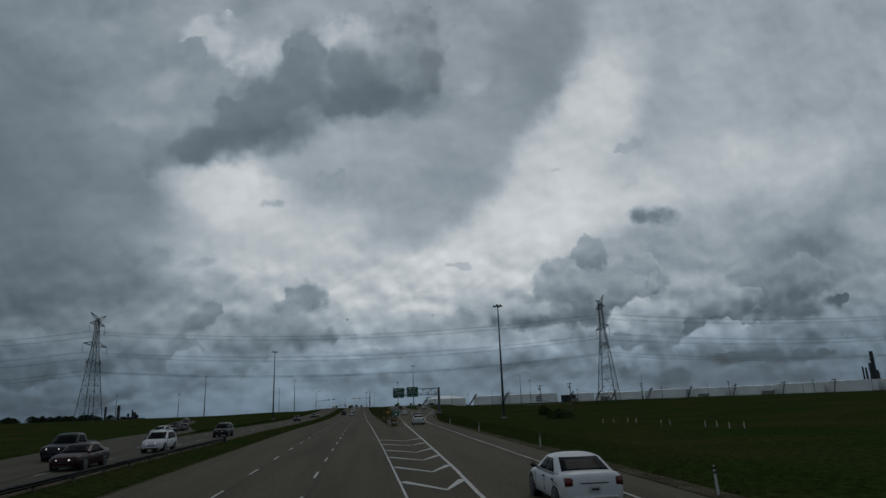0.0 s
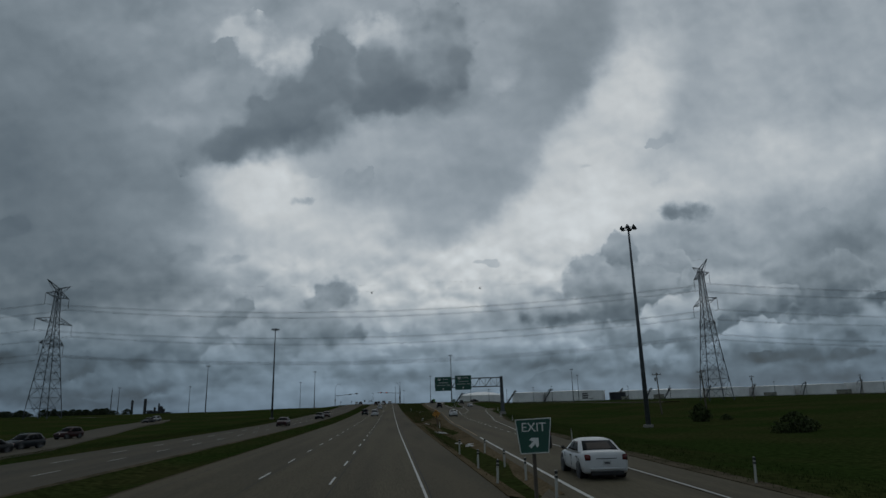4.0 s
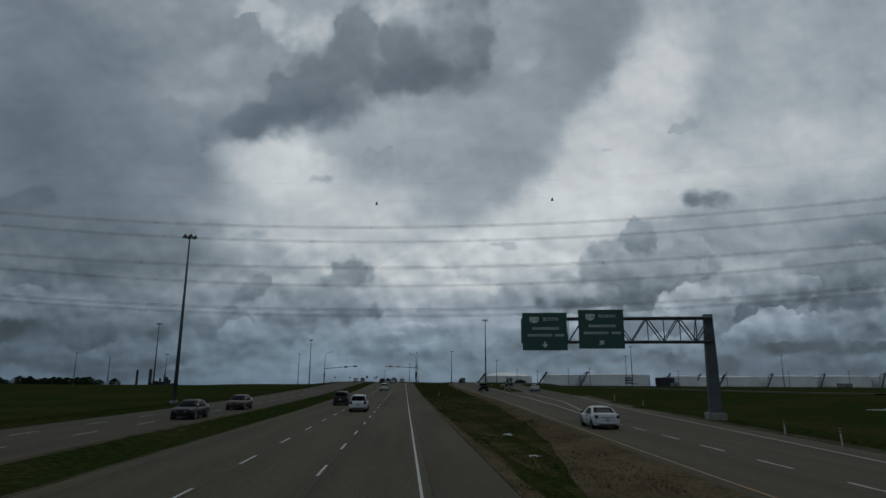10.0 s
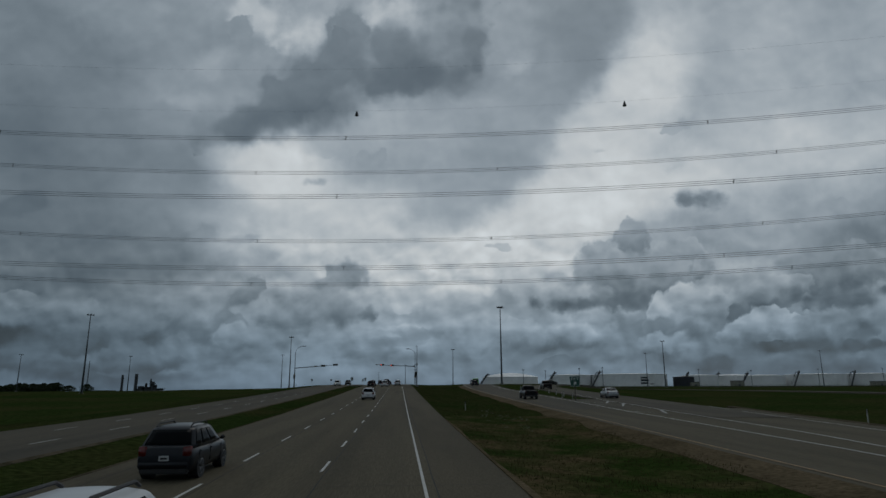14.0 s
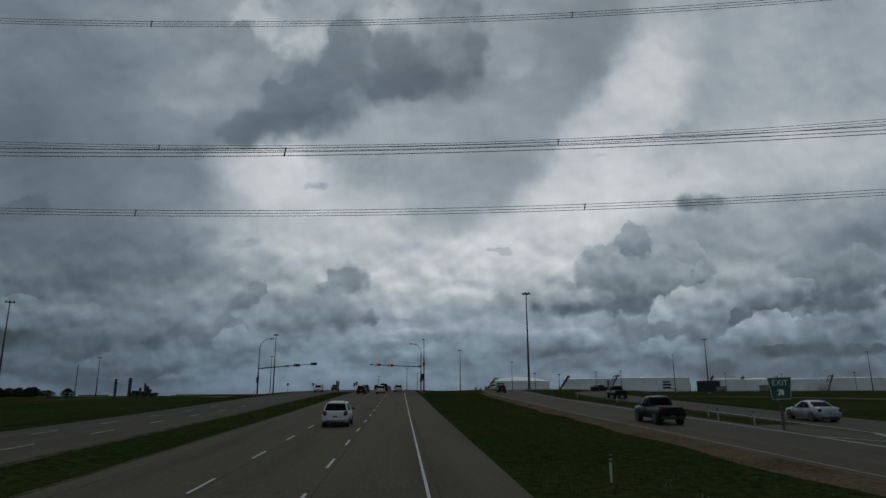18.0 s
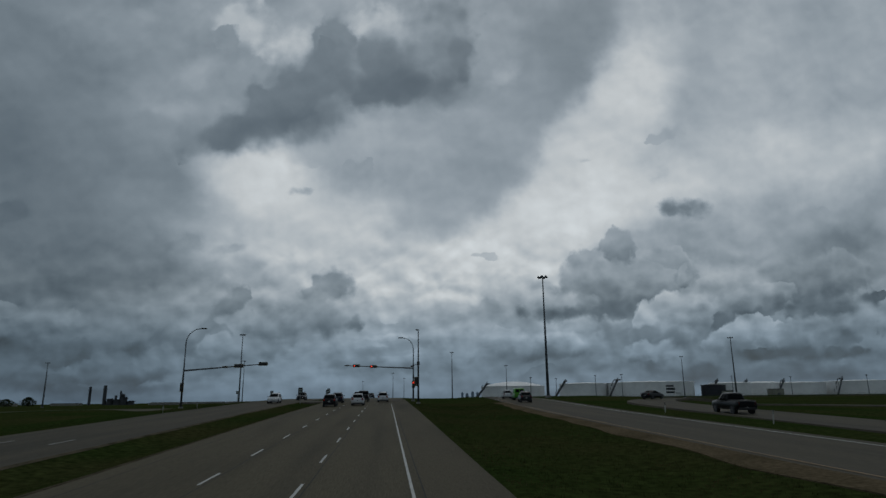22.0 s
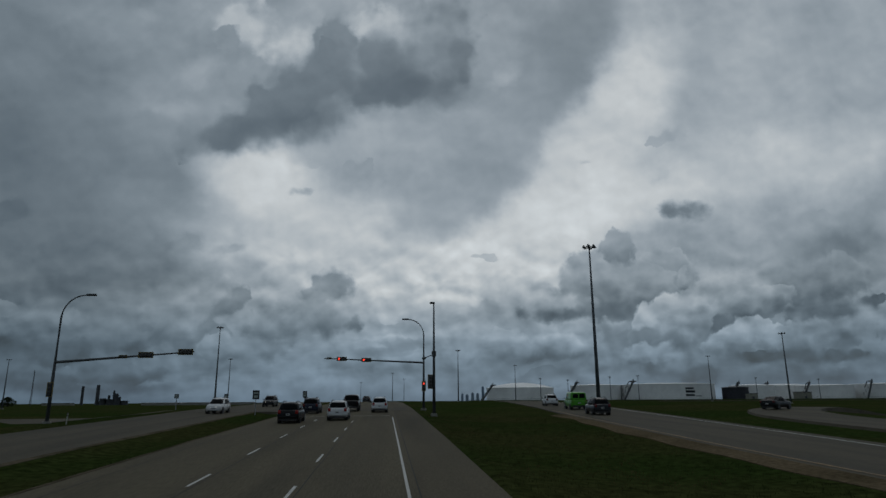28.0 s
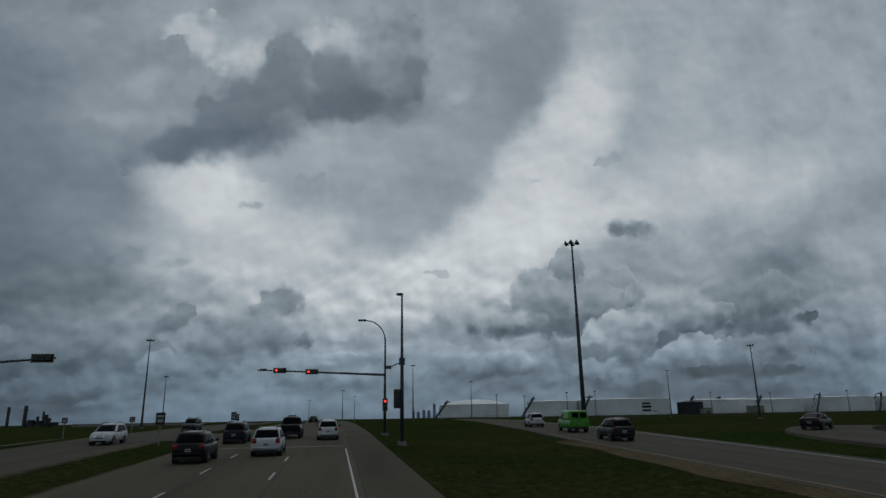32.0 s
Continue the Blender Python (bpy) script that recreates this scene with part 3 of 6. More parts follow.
def car_paint(name, colour, metal=0.0, rough=0.28):
    return material(name, colour, rough, metal, vary=0.05, grain=2, bump=0.0, second=[c * 0.9 for c in colour], blotch=0.8, coat=0.10, spec=0.16)


WHITE_CAR = car_paint("white car paint", (0.54, 0.55, 0.56))
BLACK_CAR = car_paint("black car paint", (0.006, 0.006, 0.007))
DARK_CAR = car_paint("dark grey car paint", (0.014, 0.016, 0.020), 0.0)
SILVER_CAR = car_paint("silver car paint", (0.34, 0.35, 0.36), 0.6)
RED_CAR = car_paint("dark red car paint", (0.026, 0.006, 0.007), 0.0)
BROWN_CAR = car_paint("red brown car paint", (0.034, 0.014, 0.011), 0.0)
GREEN_CAR = car_paint("bright green van paint", (0.065, 0.27, 0.022))
BLUE_CAR = car_paint("dark blue car paint", (0.010, 0.014, 0.028), 0.0)


# ---- mesh helpers ----
def mesh_of(bm, name, mat, smooth=False):
    me = bpy.data.meshes.new(name)
    bm.normal_update()
    bm.to_mesh(me)
    bm.free()
    me.materials.append(mat)
    if smooth:
        me.polygons.foreach_set("use_smooth", [True] * len(me.polygons))
    return me


def part(name, bm, mat, parent=None, label="", smooth=False):
    """Links a bmesh as one object, under a thing or a part."""
    ob = new(name, mesh_of(bm, name, mat, smooth))
    if parent is not None:
        ob.parent = parent
    if label:
        ob["label"] = label
    return ob


def thing(name, x, y, z, turn=0.0, label="", category="", group="", kind=""):
    ob = new(name)
    ob.empty_display_size = 0.2
    ob.matrix_basis = pose(x, y, z, 0, 0, turn)
    return tagged(ob, label, category, group, kind)


def box(bm, x0, x1, y0, y1, z0, z1, m=None):
    vs = [bm.verts.new(Vector(p) if m is None else m @ Vector(p)) for p in ((x0, y0, z0), (x1, y0, z0), (x1, y1, z0), (x0, y1, z0), (x0, y0, z1), (x1, y0, z1), (x1, y1, z1), (x0, y1, z1))]
    for f in ((3, 2, 1, 0), (4, 5, 6, 7), (0, 1, 5, 4), (1, 2, 6, 5), (2, 3, 7, 6), (3, 0, 4, 7)):
        bm.faces.new([vs[i] for i in f])
    return bm


def rod(bm, a, b, r0, r1=None, seg=8, caps=True):
    a, b = Vector(a), Vector(b)
    r1 = r0 if r1 is None else r1
    q = (b - a).to_track_quat("Z", "Y")
    rings = []
    for p, r in ((a, r0), (b, r1)):
        rings.append([bm.verts.new(p + q @ Vector((r * math.cos(2 * math.pi * k / seg), r * math.sin(2 * math.pi * k / seg), 0))) for k in range(seg)])
    for k in range(seg):
        bm.faces.new((rings[0][k], rings[0][(k + 1) % seg], rings[1][(k + 1) % seg], rings[1][k]))
    if caps:
        bm.faces.new(rings[0][::-1])
        bm.faces.new(rings[1])
    return bm


def pipe(bm, pts, r, seg=8):
    """A tube along points; r a number or one for each point."""
    pts = [Vector(p) for p in pts]
    rs = r if isinstance(r, (list, tuple)) else [r] * len(pts)
    rings = []
    for i, p in enumerate(pts):
        d = (pts[min(i + 1, len(pts) - 1)] - pts[max(i - 1, 0)]).normalized()
        q = d.to_track_quat("Z", "Y")
        rings.append([bm.verts.new(p + q @ Vector((rs[i] * math.cos(2 * math.pi * k / seg), rs[i] * math.sin(2 * math.pi * k / seg), 0))) for k in range(seg)])
    for a, b in zip(rings, rings[1:]):
        for k in range(seg):
            bm.faces.new((a[k], a[(k + 1) % seg], b[(k + 1) % seg], b[k]))
    bm.faces.new(rings[0][::-1])
    bm.faces.new(rings[-1])
    return bm


def bevel_all(bm, width, segments=1):
    bmesh.ops.bevel(bm, geom=list(bm.edges), offset=width, segments=segments, affect="EDGES", clamp_overlap=True)
    return bm


def slab(bm, outline, y0, y1):
    """A plate with that outline in x and z, between two y."""
    f = [bm.verts.new((x, y0, z)) for x, z in outline]
    b = [bm.verts.new((x, y1, z)) for x, z in outline]
    bm.faces.new(f)
    bm.faces.new(b[::-1])
    for i in range(len(f)):
        j = (i + 1) % len(f)
        bm.faces.new((f[j], f[i], b[i], b[j]))
    bmesh.ops.recalc_face_normals(bm, faces=bm.faces)
    return bm


def lettering(word, size, mat, parent, x, y, z, label="", align="CENTER"):
    """A word in the built-in font, standing upright and facing -y, as a thin mesh."""
    cu = bpy.data.curves.new("lettering", "FONT")
    cu.body, cu.size, cu.align_x, cu.align_y, cu.extrude = word, size, align, "CENTER", 0.004
    tmp = bpy.data.objects.new("lettering", cu)
    scene.collection.objects.link(tmp)
    me = bpy.data.meshes.new_from_object(tmp.evaluated_get(bpy.context.evaluated_depsgraph_get()))
    bpy.data.objects.remove(tmp)
    me.materials.clear()
    me.materials.append(mat)
    ob = new("lettering", me)
    ob.parent = parent
    ob.matrix_basis = pose(x, y, z, 90, 0, 0)
    if label:
        ob["label"] = label
    return ob

# ---- lie of the land ----
def along(y, ys, vs):
    return float(np.interp(y, ys, vs))


ROAD_Y = [-300, -40, 0, 50, 100, 150, 200, 250, 300, 350, 400, 450, 500, 560, 650, 800, 1200, 5000]
ROAD_Z = [-2.2, -0.65, -0.2, 0.31, 0.78, 0.97, 1.25, 1.87, 2.73, 3.89, 5.25, 6.38, 6.95, 7.05, 6.85, 6.0, 5.0, 2.0]


def road_z(y):
    return along(y, ROAD_Y, ROAD_Z)


# the exit ramp: its left line and pavement edges, station by station
def ramp_line(y):
    return along(y, [-60, 0, 22, 32, 60, 100, 123, 135, 160, 184, 198, 215, 240, 260, 290, 330, 360, 395, 425, 456, 520, 614, 800], [2.6, 3.0, 3.5, 4.0, 5.0, 6.35, 7.4, 8.0, 9.2, 10.1, 11.0, 11.9, 13.5, 14.7, 15.9, 16.4, 16.8, 17.4, 19.2, 22.2, 29.5, 41, 67])


def ramp_left(y):
    return ramp_line(y) - 0.7


def ramp_one_right_line(y):
    return along(y, [244, 268, 292, 302, 327, 345, 392, 401, 421, 456, 520, 614, 800], [18.1, 20.5, 22.0, 22.4, 23.6, 24.1, 24.9, 25.6, 27.6, 30.6, 37.5, 49, 75])


def ramp_right_line(y):
    return along(y, [-60, 0, 30, 61, 96, 105, 124, 149, 162, 188, 206, 225, 264, 292, 310], [6.6, 7.4, 8.6, 9.35, 10.3, 10.6, 11.7, 14.0, 15.4, 17.9, 20.4, 22.9, 27.8, 32.0, 34.8])


def ramp_right(y):
    return ramp_right_line(y) + 2.2 if y < 311 else along(y, [311, 312, 345, 392, 421, 456, 520, 614, 800], [37.1, 37.2, 41, 43, 50, 56, 60, 64, 90])


def land_z(x, y):
    z0 = road_z(y)
    near_r = along(y, [-300, 150, 250, 312, 400, 450, 600, 850, 2000, 5000], [-1.6, 0.0, 0.8, 1.7, 4.0, 5.2, 5.6, 5.6, 4, 0])
    far_r = along(y, [-300, 0, 200, 312, 600, 850, 2000, 5000], [0.5, 1.6, 2.9, 3.7, 5.4, 5.8, 4, 0])
    near_l = along(y, [-300, 60, 150, 220, 295, 350, 400, 450, 600, 2000, 5000], [-2.0, -0.3, 0.3, 0.7, 1.3, 2.6, 4.2, 5.2, 5.8, 3, 0])
    far_l = along(y, [-300, 0, 335, 468, 600, 2000, 5000], [0, 0.8, 3.4, 3.2, 4.6, 0, -2])

    def ease(v):
        v = min(max(v, 0.0), 1.0)
        return v * v * (3 - 2 * v)

    if x > 0:
        r = ramp_right(y)
        side = near_r + (far_r - near_r) * ease((x - 45) / 85)
        z = z0 + (side - z0) * ease((x - r) / 13)
        if 3.7 < x < ramp_left(y):
            w = (x - 3.7) / max(ramp_left(y) - 3.7, 0.5)
            z -= 0.32 * math.sin(math.pi * min(max(w, 0), 1)) * min(1, (ramp_left(y) - 3.7) / 5)
    else:
        side = near_l + (far_l - near_l) * ease((-x - 55) / 80)
        z = z0 + (side - z0) * ease((-x - 25.6) / 16)
        if -15.6 < x < -10.9:
            z -= 0.30 * math.sin(math.pi * (-10.9 - x) / 4.7)
    return z


# a shallow pan in the field, filled with water: middle, half length, half width, level
POND = (117.0, 283.0, 42.0, 12.0)
POND_Z = 1.1


def strip(name, ys, left, right, mat, lift, kind="structure", label="", category="", skirt=0.25, cols=1):
    """A paved or earthen band that follows the land between two edges."""
    verts, faces = [], []
    n = cols + 1
    for y in ys:
        a, b = left(y), right(y)
        for k in range(n):
            x = a + (b - a) * k / cols
            verts.append((x, y, land_z(x, y) + lift if cols > 1 else road_z(y) + lift))
        verts.append((b, y, verts[-1][2] - skirt))
        verts.append((a, y, verts[-n - 1][2] - skirt))
    w = n + 2
    for i in range(len(ys) - 1):
        r0, r1 = i * w, (i + 1) * w
        for k in range(n - 1):
            faces.append((r0 + k, r0 + k + 1, r1 + k + 1, r1 + k))
        faces.append((r0 + n - 1, r0 + n, r1 + n, r1 + n - 1))
        faces.append((r0 + n + 1, r0, r1, r1 + n + 1))
    me = bpy.data.meshes.new(name)
    me.from_pydata(verts, [], faces)
    me.materials.append(mat)
    return tagged(new(name, me), label, category, "", kind)


def on_road(x, y):
    if -10.9 < x < 3.7 or -25.2 < x < -15.6:
        return True
    if 298 < y < 333 and ramp_left(y) < x < 32:
        return True
    return x > 0 and (ramp_left(y) < x < ramp_one_edge(y))


def ramp_one_edge(y):
    return ramp_right(y) if y < 304 else ramp_one_right_line(y) + 1.2


# ground: one sheet to the horizon, finer along the roads
gx = sorted({*(-4800, -3500, -2500, -1700, -1200, -850, -600, -430, -320, -240, -180, -140, -110, -90, -76, -66), *(v for v in range(-60, 62, 2)), -25.4, -25.0, -15.8, -15.4, -13.2, -11.1, -10.7, 3.5, 3.9, *(66, 69, 72, 76, 80, 85, 90, 97, 105, 115, 125, 135, 145, 155, 165, 190, 240, 320, 430, 600, 850, 1200, 1700, 2500, 3500, 4800)})
gy = sorted({*(-1500, -800, -450, -250, -160), *(v for v in range(-120, 700, 5)), *(720, 750, 800, 860, 940, 1040, 1200, 1400, 1700, 2100, 2700, 3500, 4900)})
verts, faces = [], []
for y in gy:
    for x in gx:
        z = land_z(x, y)
        if on_road(x, y):
            z -= 0.10
        elif abs(x) > 28:
            swell = noise.noise(Vector((x * 0.02, y * 0.02, 0)))
            low_ground = 28 < x < 120 and 280 < y < 452 or -160 < x < -24 and 10 < y < 285
            z += 0.15 * swell - 0.17 if low_ground else 0.35 * swell
        wet = math.hypot((x - POND[0]) / POND[2], (y - POND[1]) / POND[3])
        if x > 40 and wet < 1.9:
            keep = min(max((wet - 1.05) / 0.85, 0.0), 1.0)
            z = POND_Z + (-0.35 if wet < 0.85 else 0.05 if wet > 1.0 else -0.05) * (1 - keep) + (z - POND_Z) * keep
        verts.append((x, y, z))
nx = len(gx)
for j in range(len(gy) - 1):
    for i in range(nx - 1):
        a = j * nx + i
        faces.append((a, a + 1, a + nx + 1, a + nx))
me = bpy.data.meshes.new("ground")
me.from_pydata(verts, [], faces)
me.materials.append(GRASS)
me.polygons.foreach_set("use_smooth", [True] * len(me.polygons))
tagged(new("ground", me), "flat roadside grassland with patchy green turf", "ground", "", "structure")

main_ys = [float(v) for v in range(-120, 720, 5)] + [760.0, 820.0, 900.0, 1000.0, 1200.0]
strip("road", main_ys, lambda y: -10.9, lambda y: 1.1, ASPHALT, 0.0, label="three-lane grey asphalt carriageway with worn wheel tracks", category="road")
strip("shoulder", [y for y in main_ys], lambda y: 1.1, lambda y: 3.7 if y > 100 else max(min(ramp_line(y), 3.7), 1.6), SHOULDER, -0.003, label="paved grey hard shoulder beside the carriageway", category="shoulder")
strip("oncoming_road", main_ys, lambda y: -25.2, lambda y: -15.6, ASPHALT_OLD, 0.0, label="paler oncoming asphalt carriageway beyond the grass median", category="road")
ramp_ys = [float(v) for v in range(-120, 310, 5)]
strip("ramp", ramp_ys, lambda y: (ramp_left(y) if y > 97 else max(min(ramp_line(y), 3.7), 1.6)), ramp_right, ASPHALT, -0.006, label="asphalt exit ramp that leaves the carriageway", category="road")
strip("ramp_south", [float(v) for v in range(300, 700, 5)] + [760.0, 800.0], ramp_left, ramp_one_edge, ASPHALT_OLD, -0.009, label="single-lane asphalt ramp climbing beside the road", category="road")


def split_x(y):
    return along(y, [244, 252, 276, 311, 326, 351], [18.2, 20.1, 24.2, 27.4, 28.4, 31.0])


strip("ramp_gore", [float(v) for v in range(304, 332, 3)], lambda y: ramp_one_right_line(y) + 0.6, lambda y: along(y, [304, 318, 331], [33.0, 31.0, 30.0]), ASPHALT_OLD, -0.012, label="paved wedge between the dividing ramps", category="road")


def ribbon(name, pts, width, mat, lift, label="", category="road", step=4.0, kind="structure", level=True):
    """A band of one width along a smooth line through points (x, y), laid on the land."""
    p = [Vector((*a, 0)) for a in pts]
    line = []
    for i in range(len(p) - 1):
        a, b, c, d = p[max(i - 1, 0)], p[i], p[i + 1], p[min(i + 2, len(p) - 1)]
        n = max(2, int((c - b).length / step))
        for k in range(n):
            s = k / n
            line.append(0.5 * ((2 * b) + (c - a) * s + (2 * a - 5 * b + 4 * c - d) * s * s + (3 * b - a - 3 * c + d) * s ** 3))
    line.append(p[-1])
    bm = bmesh.new()
    rows = []
    for i, q in enumerate(line):
        d = (line[min(i + 1, len(line) - 1)] - line[max(i - 1, 0)]).normalized()
        side = Vector((d.y, -d.x, 0))
        row = []
        z = max(land_z(*(q + side * width * s).xy) for s in (-0.5, 0, 0.5)) + lift
        for s in (-0.5, -0.17, 0.17, 0.5):
            v = q + side * width * s
            # a street that crosses the roads lies in their surface
            zv = z if level else (road_z(v.y) if -26.5 < v.x < 4.5 else land_z(v.x, v.y)) + lift
            row.append(bm.verts.new((v.x, v.y, zv)))
        row.append(bm.verts.new((row[3].co.x + side.x * 0.4, row[3].co.y + side.y * 0.4, row[3].co.z - 0.9)))
        row.insert(0, bm.verts.new((row[0].co.x - side.x * 0.4, row[0].co.y - side.y * 0.4, row[0].co.z - 0.9)))
        rows.append(row)
    for a, b in zip(rows, rows[1:]):
        for k in range(5):
            bm.faces.new((a[k], a[k + 1], b[k + 1], b[k]))
    ob = part(name, bm, mat)
    return tagged(ob, label, category, "", kind), line


LOOP = [(29.0, 290), (30.5, 305), (33.2, 340), (35.2, 375), (37.5, 402), (42, 424), (51, 438), (65, 443), (82, 437), (95, 420), (102, 395), (104, 360), (110, 320)]
ribbon("loop_ramp", LOOP, 7.4, ASPHALT_OLD, 0.012, "narrow asphalt loop ramp curving away across the grass")
CONNECT = [(-21, 20), (-24, 50), (-29.5, 88), (-35, 122), (-40, 146), (-45, 163), (-54, 197), (-61, 221), (-68, 250), (-73, 278), (-80, 305), (-95, 330), (-125, 345)]
ribbon("merging_ramp", CONNECT, 7.6, ASPHALT_OLD, 0.04, "asphalt ramp that merges into the oncoming carriageway")
ribbon("cross_street", [(-150, 446), (-90, 447), (-40, 448), (-10, 448), (3, 448)], 15.0, ASPHALT_OLD, 0.012, "asphalt cross street at the signalled junction", level=False)

# bare earth and gravel along the pavement edges
def wander(y, seed, size):
    return size * (noise.noise(Vector((y * 0.13, seed, 0))) + 0.6 * noise.noise(Vector((y * 0.5, seed, 4))))


strip("island_turf", [float(v) for v in range(124, 300, 2)], lambda y: 3.85, lambda y: max(4.0, ramp_left(y) - 1.2), TURF, 0.012, label="patchy turf and bare earth between road and ramp", category="verge", cols=6, skirt=0.3)
strip("dirt_verge", [float(v) for v in range(98, 430, 2)], lambda y: max(3.95, ramp_left(y) - along(y, [98, 118, 140, 165, 195, 215, 235, 300, 430], [1.6, 2.2, 2.6, 5.0, 5.2, 3.0, 2.0, 1.7, 1.3]) + wander(y, 3, 0.7)), lambda y: ramp_left(y) + 0.05, DIRT, 0.03, label="strip of bare brown earth along the ramp edge", category="verge", cols=5, skirt=0.3)
strip("dirt_edge", [float(v) for v in range(98, 292, 2)], lambda y: 3.68, lambda y: min(3.75 + max(0.05, along(y, [98, 110, 150, 200, 250, 290], [0.9, 0.7, 0.9, 0.7, 0.2, 0.0]) + wander(y, 8, 0.3)), max(3.8, ramp_left(y) - 0.3)), DIRT, 0.035, label="narrow edge of bare earth beside the shoulder", category="verge", cols=3, skirt=0.2)
strip("gravel_edge", [float(v) for v in range(-120, 445, 3)], lambda y: -11.25 + wander(y, 12, 0.18), lambda y: -10.86, GRAVEL, 0.02, label="dusty gravel edge between asphalt and median grass", category="verge", cols=2, skirt=0.2)
strip("gravel_edge", [float(v) for v in range(-120, 445, 3)], lambda y: -15.64, lambda y: -15.35 + wander(y, 15, 0.15), GRAVEL, 0.02, label="dusty gravel edge between asphalt and median grass", category="verge", cols=2, skirt=0.2)
strip("gravel_edge", [float(v) for v in range(-60, 311, 3)], lambda y: ramp_right(y) - 0.04, lambda y: ramp_right(y) + 0.9 + wander(y, 19, 0.35), GRAVEL, 0.025, label="dusty gravel edge between the ramp and the grass", category="verge", cols=2, skirt=0.2)


# ---- road markings ----
def band(bm, pts, width, lift=0.012):
    """A painted line along points (x, y) on the road surface."""
    rows = []
    for i, (x, y) in enumerate(pts):
        a, b = pts[max(i - 1, 0)], pts[min(i + 1, len(pts) - 1)]
        d = Vector((b[0] - a[0], b[1] - a[1])).normalized()
        s = Vector((d.y, -d.x)) * width / 2
        z = road_z(y) + lift
        rows.append((bm.verts.new((x - s.x, y - s.y, z)), bm.verts.new((x + s.x, y + s.y, z))))
    for a, b in zip(rows, rows[1:]):
        bm.faces.new((a[0], a[1], b[1], b[0]))
    return bm


def marking(name, pts, width, mat, label, lift=0.012):
    return tagged(part(name, band(bmesh.new(), pts, width, lift), mat), label, "road marking", "", "structure")


marking("edge_line", [(along(y, [-120, 20, 50, 100, 150], [0.9, 1.0, 1.05, 0.95, 0.78]), y) for y in main_ys if y <= 426], 0.095, PAINT_WHITE, "solid white edge line on grey asphalt")
marking("gore_line", [(ramp_line(y), float(y)) for y in range(-120, 140, 4)], 0.17, PAINT_WHITE, "wide white line on the ramp side of the painted island", 0.014)
marking("ramp_yellow_line", [(ramp_line(y), float(y)) for y in range(139, 440, 3)], 0.12, PAINT_YELLOW, "faded yellow line along the ramp edge", 0.014)
marking("ramp_edge_line", [(ramp_right_line(y), float(y)) for y in range(-120, 312, 3)], 0.11, PAINT_WHITE, "white edge line along the exit ramp", 0.03)
marking("ramp_south_line", [(ramp_one_right_line(y), float(y)) for y in range(244, 520, 4)], 0.14, PAINT_WHITE, "white edge line along the climbing ramp", 0.02)
DASH_INDEX, DASH_Y = [-30, 0, 6, 10, 18, 22, 26, 30, 34, 38], [-165, 104.5, 154.7, 188.7, 255.7, 288.6, 320.8, 354.4, 390.5, 426.5]
for x, shift in ((-2.76, 0.0), (-6.2, 3.1)):
    for k in range(-24, 38):
        y = along(k, DASH_INDEX, DASH_Y) + shift
        if y < 425:
            marking("lane_dash", [(x, y - 1.4), (x, y + 1.4)], 0.105, PAINT_WHITE, "white dash of a lane line on grey asphalt")
for k in range(46):
    y = -40 + 9 * k
    for x in (-18.8, -22.3):
        marking("lane_dash", [(x, y - 1.5), (x, y + 1.5)], 0.14, PAINT_WORN, "worn dash of the oncoming lane line")
for k in range(17):
    y = 140.0 + 6.1 * k
    x = along(y, [140, 151, 174, 185, 209, 220, 244], [12.3, 12.9, 13.8, 14.5, 15.6, 16.4, 18.0])
    marking("ramp_dash", [(x - 0.06, y - 1.4), (x + 0.06, y + 1.4)], 0.12, PAINT_WHITE, "white dash between the two ramp lanes")
marking("split_line", [(split_x(y), float(y)) for y in range(244, 350, 3)], 0.14, PAINT_WHITE, "white line where the ramp divides", 0.032)
for y in (28.0, 34.5, 41.0, 47.3, 54.5, 61.5):
    a, b = along(y, [0, 50, 100], [1.0, 1.05, 0.95]) + 0.1, ramp_line(y) - 0.1
    marking("chevron", [(a, y), ((a * 0.42 + b * 0.58), y - 3.2), (b, y - 0.2)], 0.42, PAINT_WHITE, "white chevron of the painted island", 0.016)
for y in (301.0, 315.0, 322.0):
    a, b = ramp_one_right_line(y) + 0.2, split_x(y) - 0.2
    marking("chevron", [(a, y - 0.5), (a * 0.5 + b * 0.5, y - 4.6), (b, y + 1.2)], 0.34, PAINT_WORN, "white chevron where the ramp divides", 0.034)
marking("stop_line", [(-9.9, 427.9), (0.7, 427.9)], 0.5, PAINT_WORN, "worn white stop line before the junction", 0.014)
# dark sealed joints and cracks in the asphalt
for x in (-2.55, -6.02, -9.9, 1.12):
    marking("road_joint", [(x + 0.03 * noise.noise(Vector((y * 0.2, x, 0))), float(y)) for y in range(-60, 440, 2)], 0.045, TAR, "dark sealed joint along the asphalt", 0.006)
rng = random.Random(12)
for k in range(34):
    y0 = 10 + 12.4 * k + rng.uniform(-4, 4)
    x0, x1 = rng.choice(((-10.7, 3.4), (-10.7, -2.6), (-6.1, 1.0), (-2.7, 3.5)))
    n = 14
    marking("road_crack", [(x0 + (x1 - x0) * i / n, y0 + 0.35 * noise.noise(Vector((i * 0.7, k, 2)))) for i in range(n + 1)], 0.04, TAR, "thin dark crack across the asphalt", 0.007)
for k in range(22):
    y0 = 20 + 19 * k + rng.uniform(-5, 5)
    n = 10
    marking("road_crack", [(-25.0 + 9.2 * i / n, y0 + 0.35 * noise.noise(Vector((i * 0.7, k, 7)))) for i in range(n + 1)], 0.05, TAR, "thin dark crack across the asphalt", 0.007)

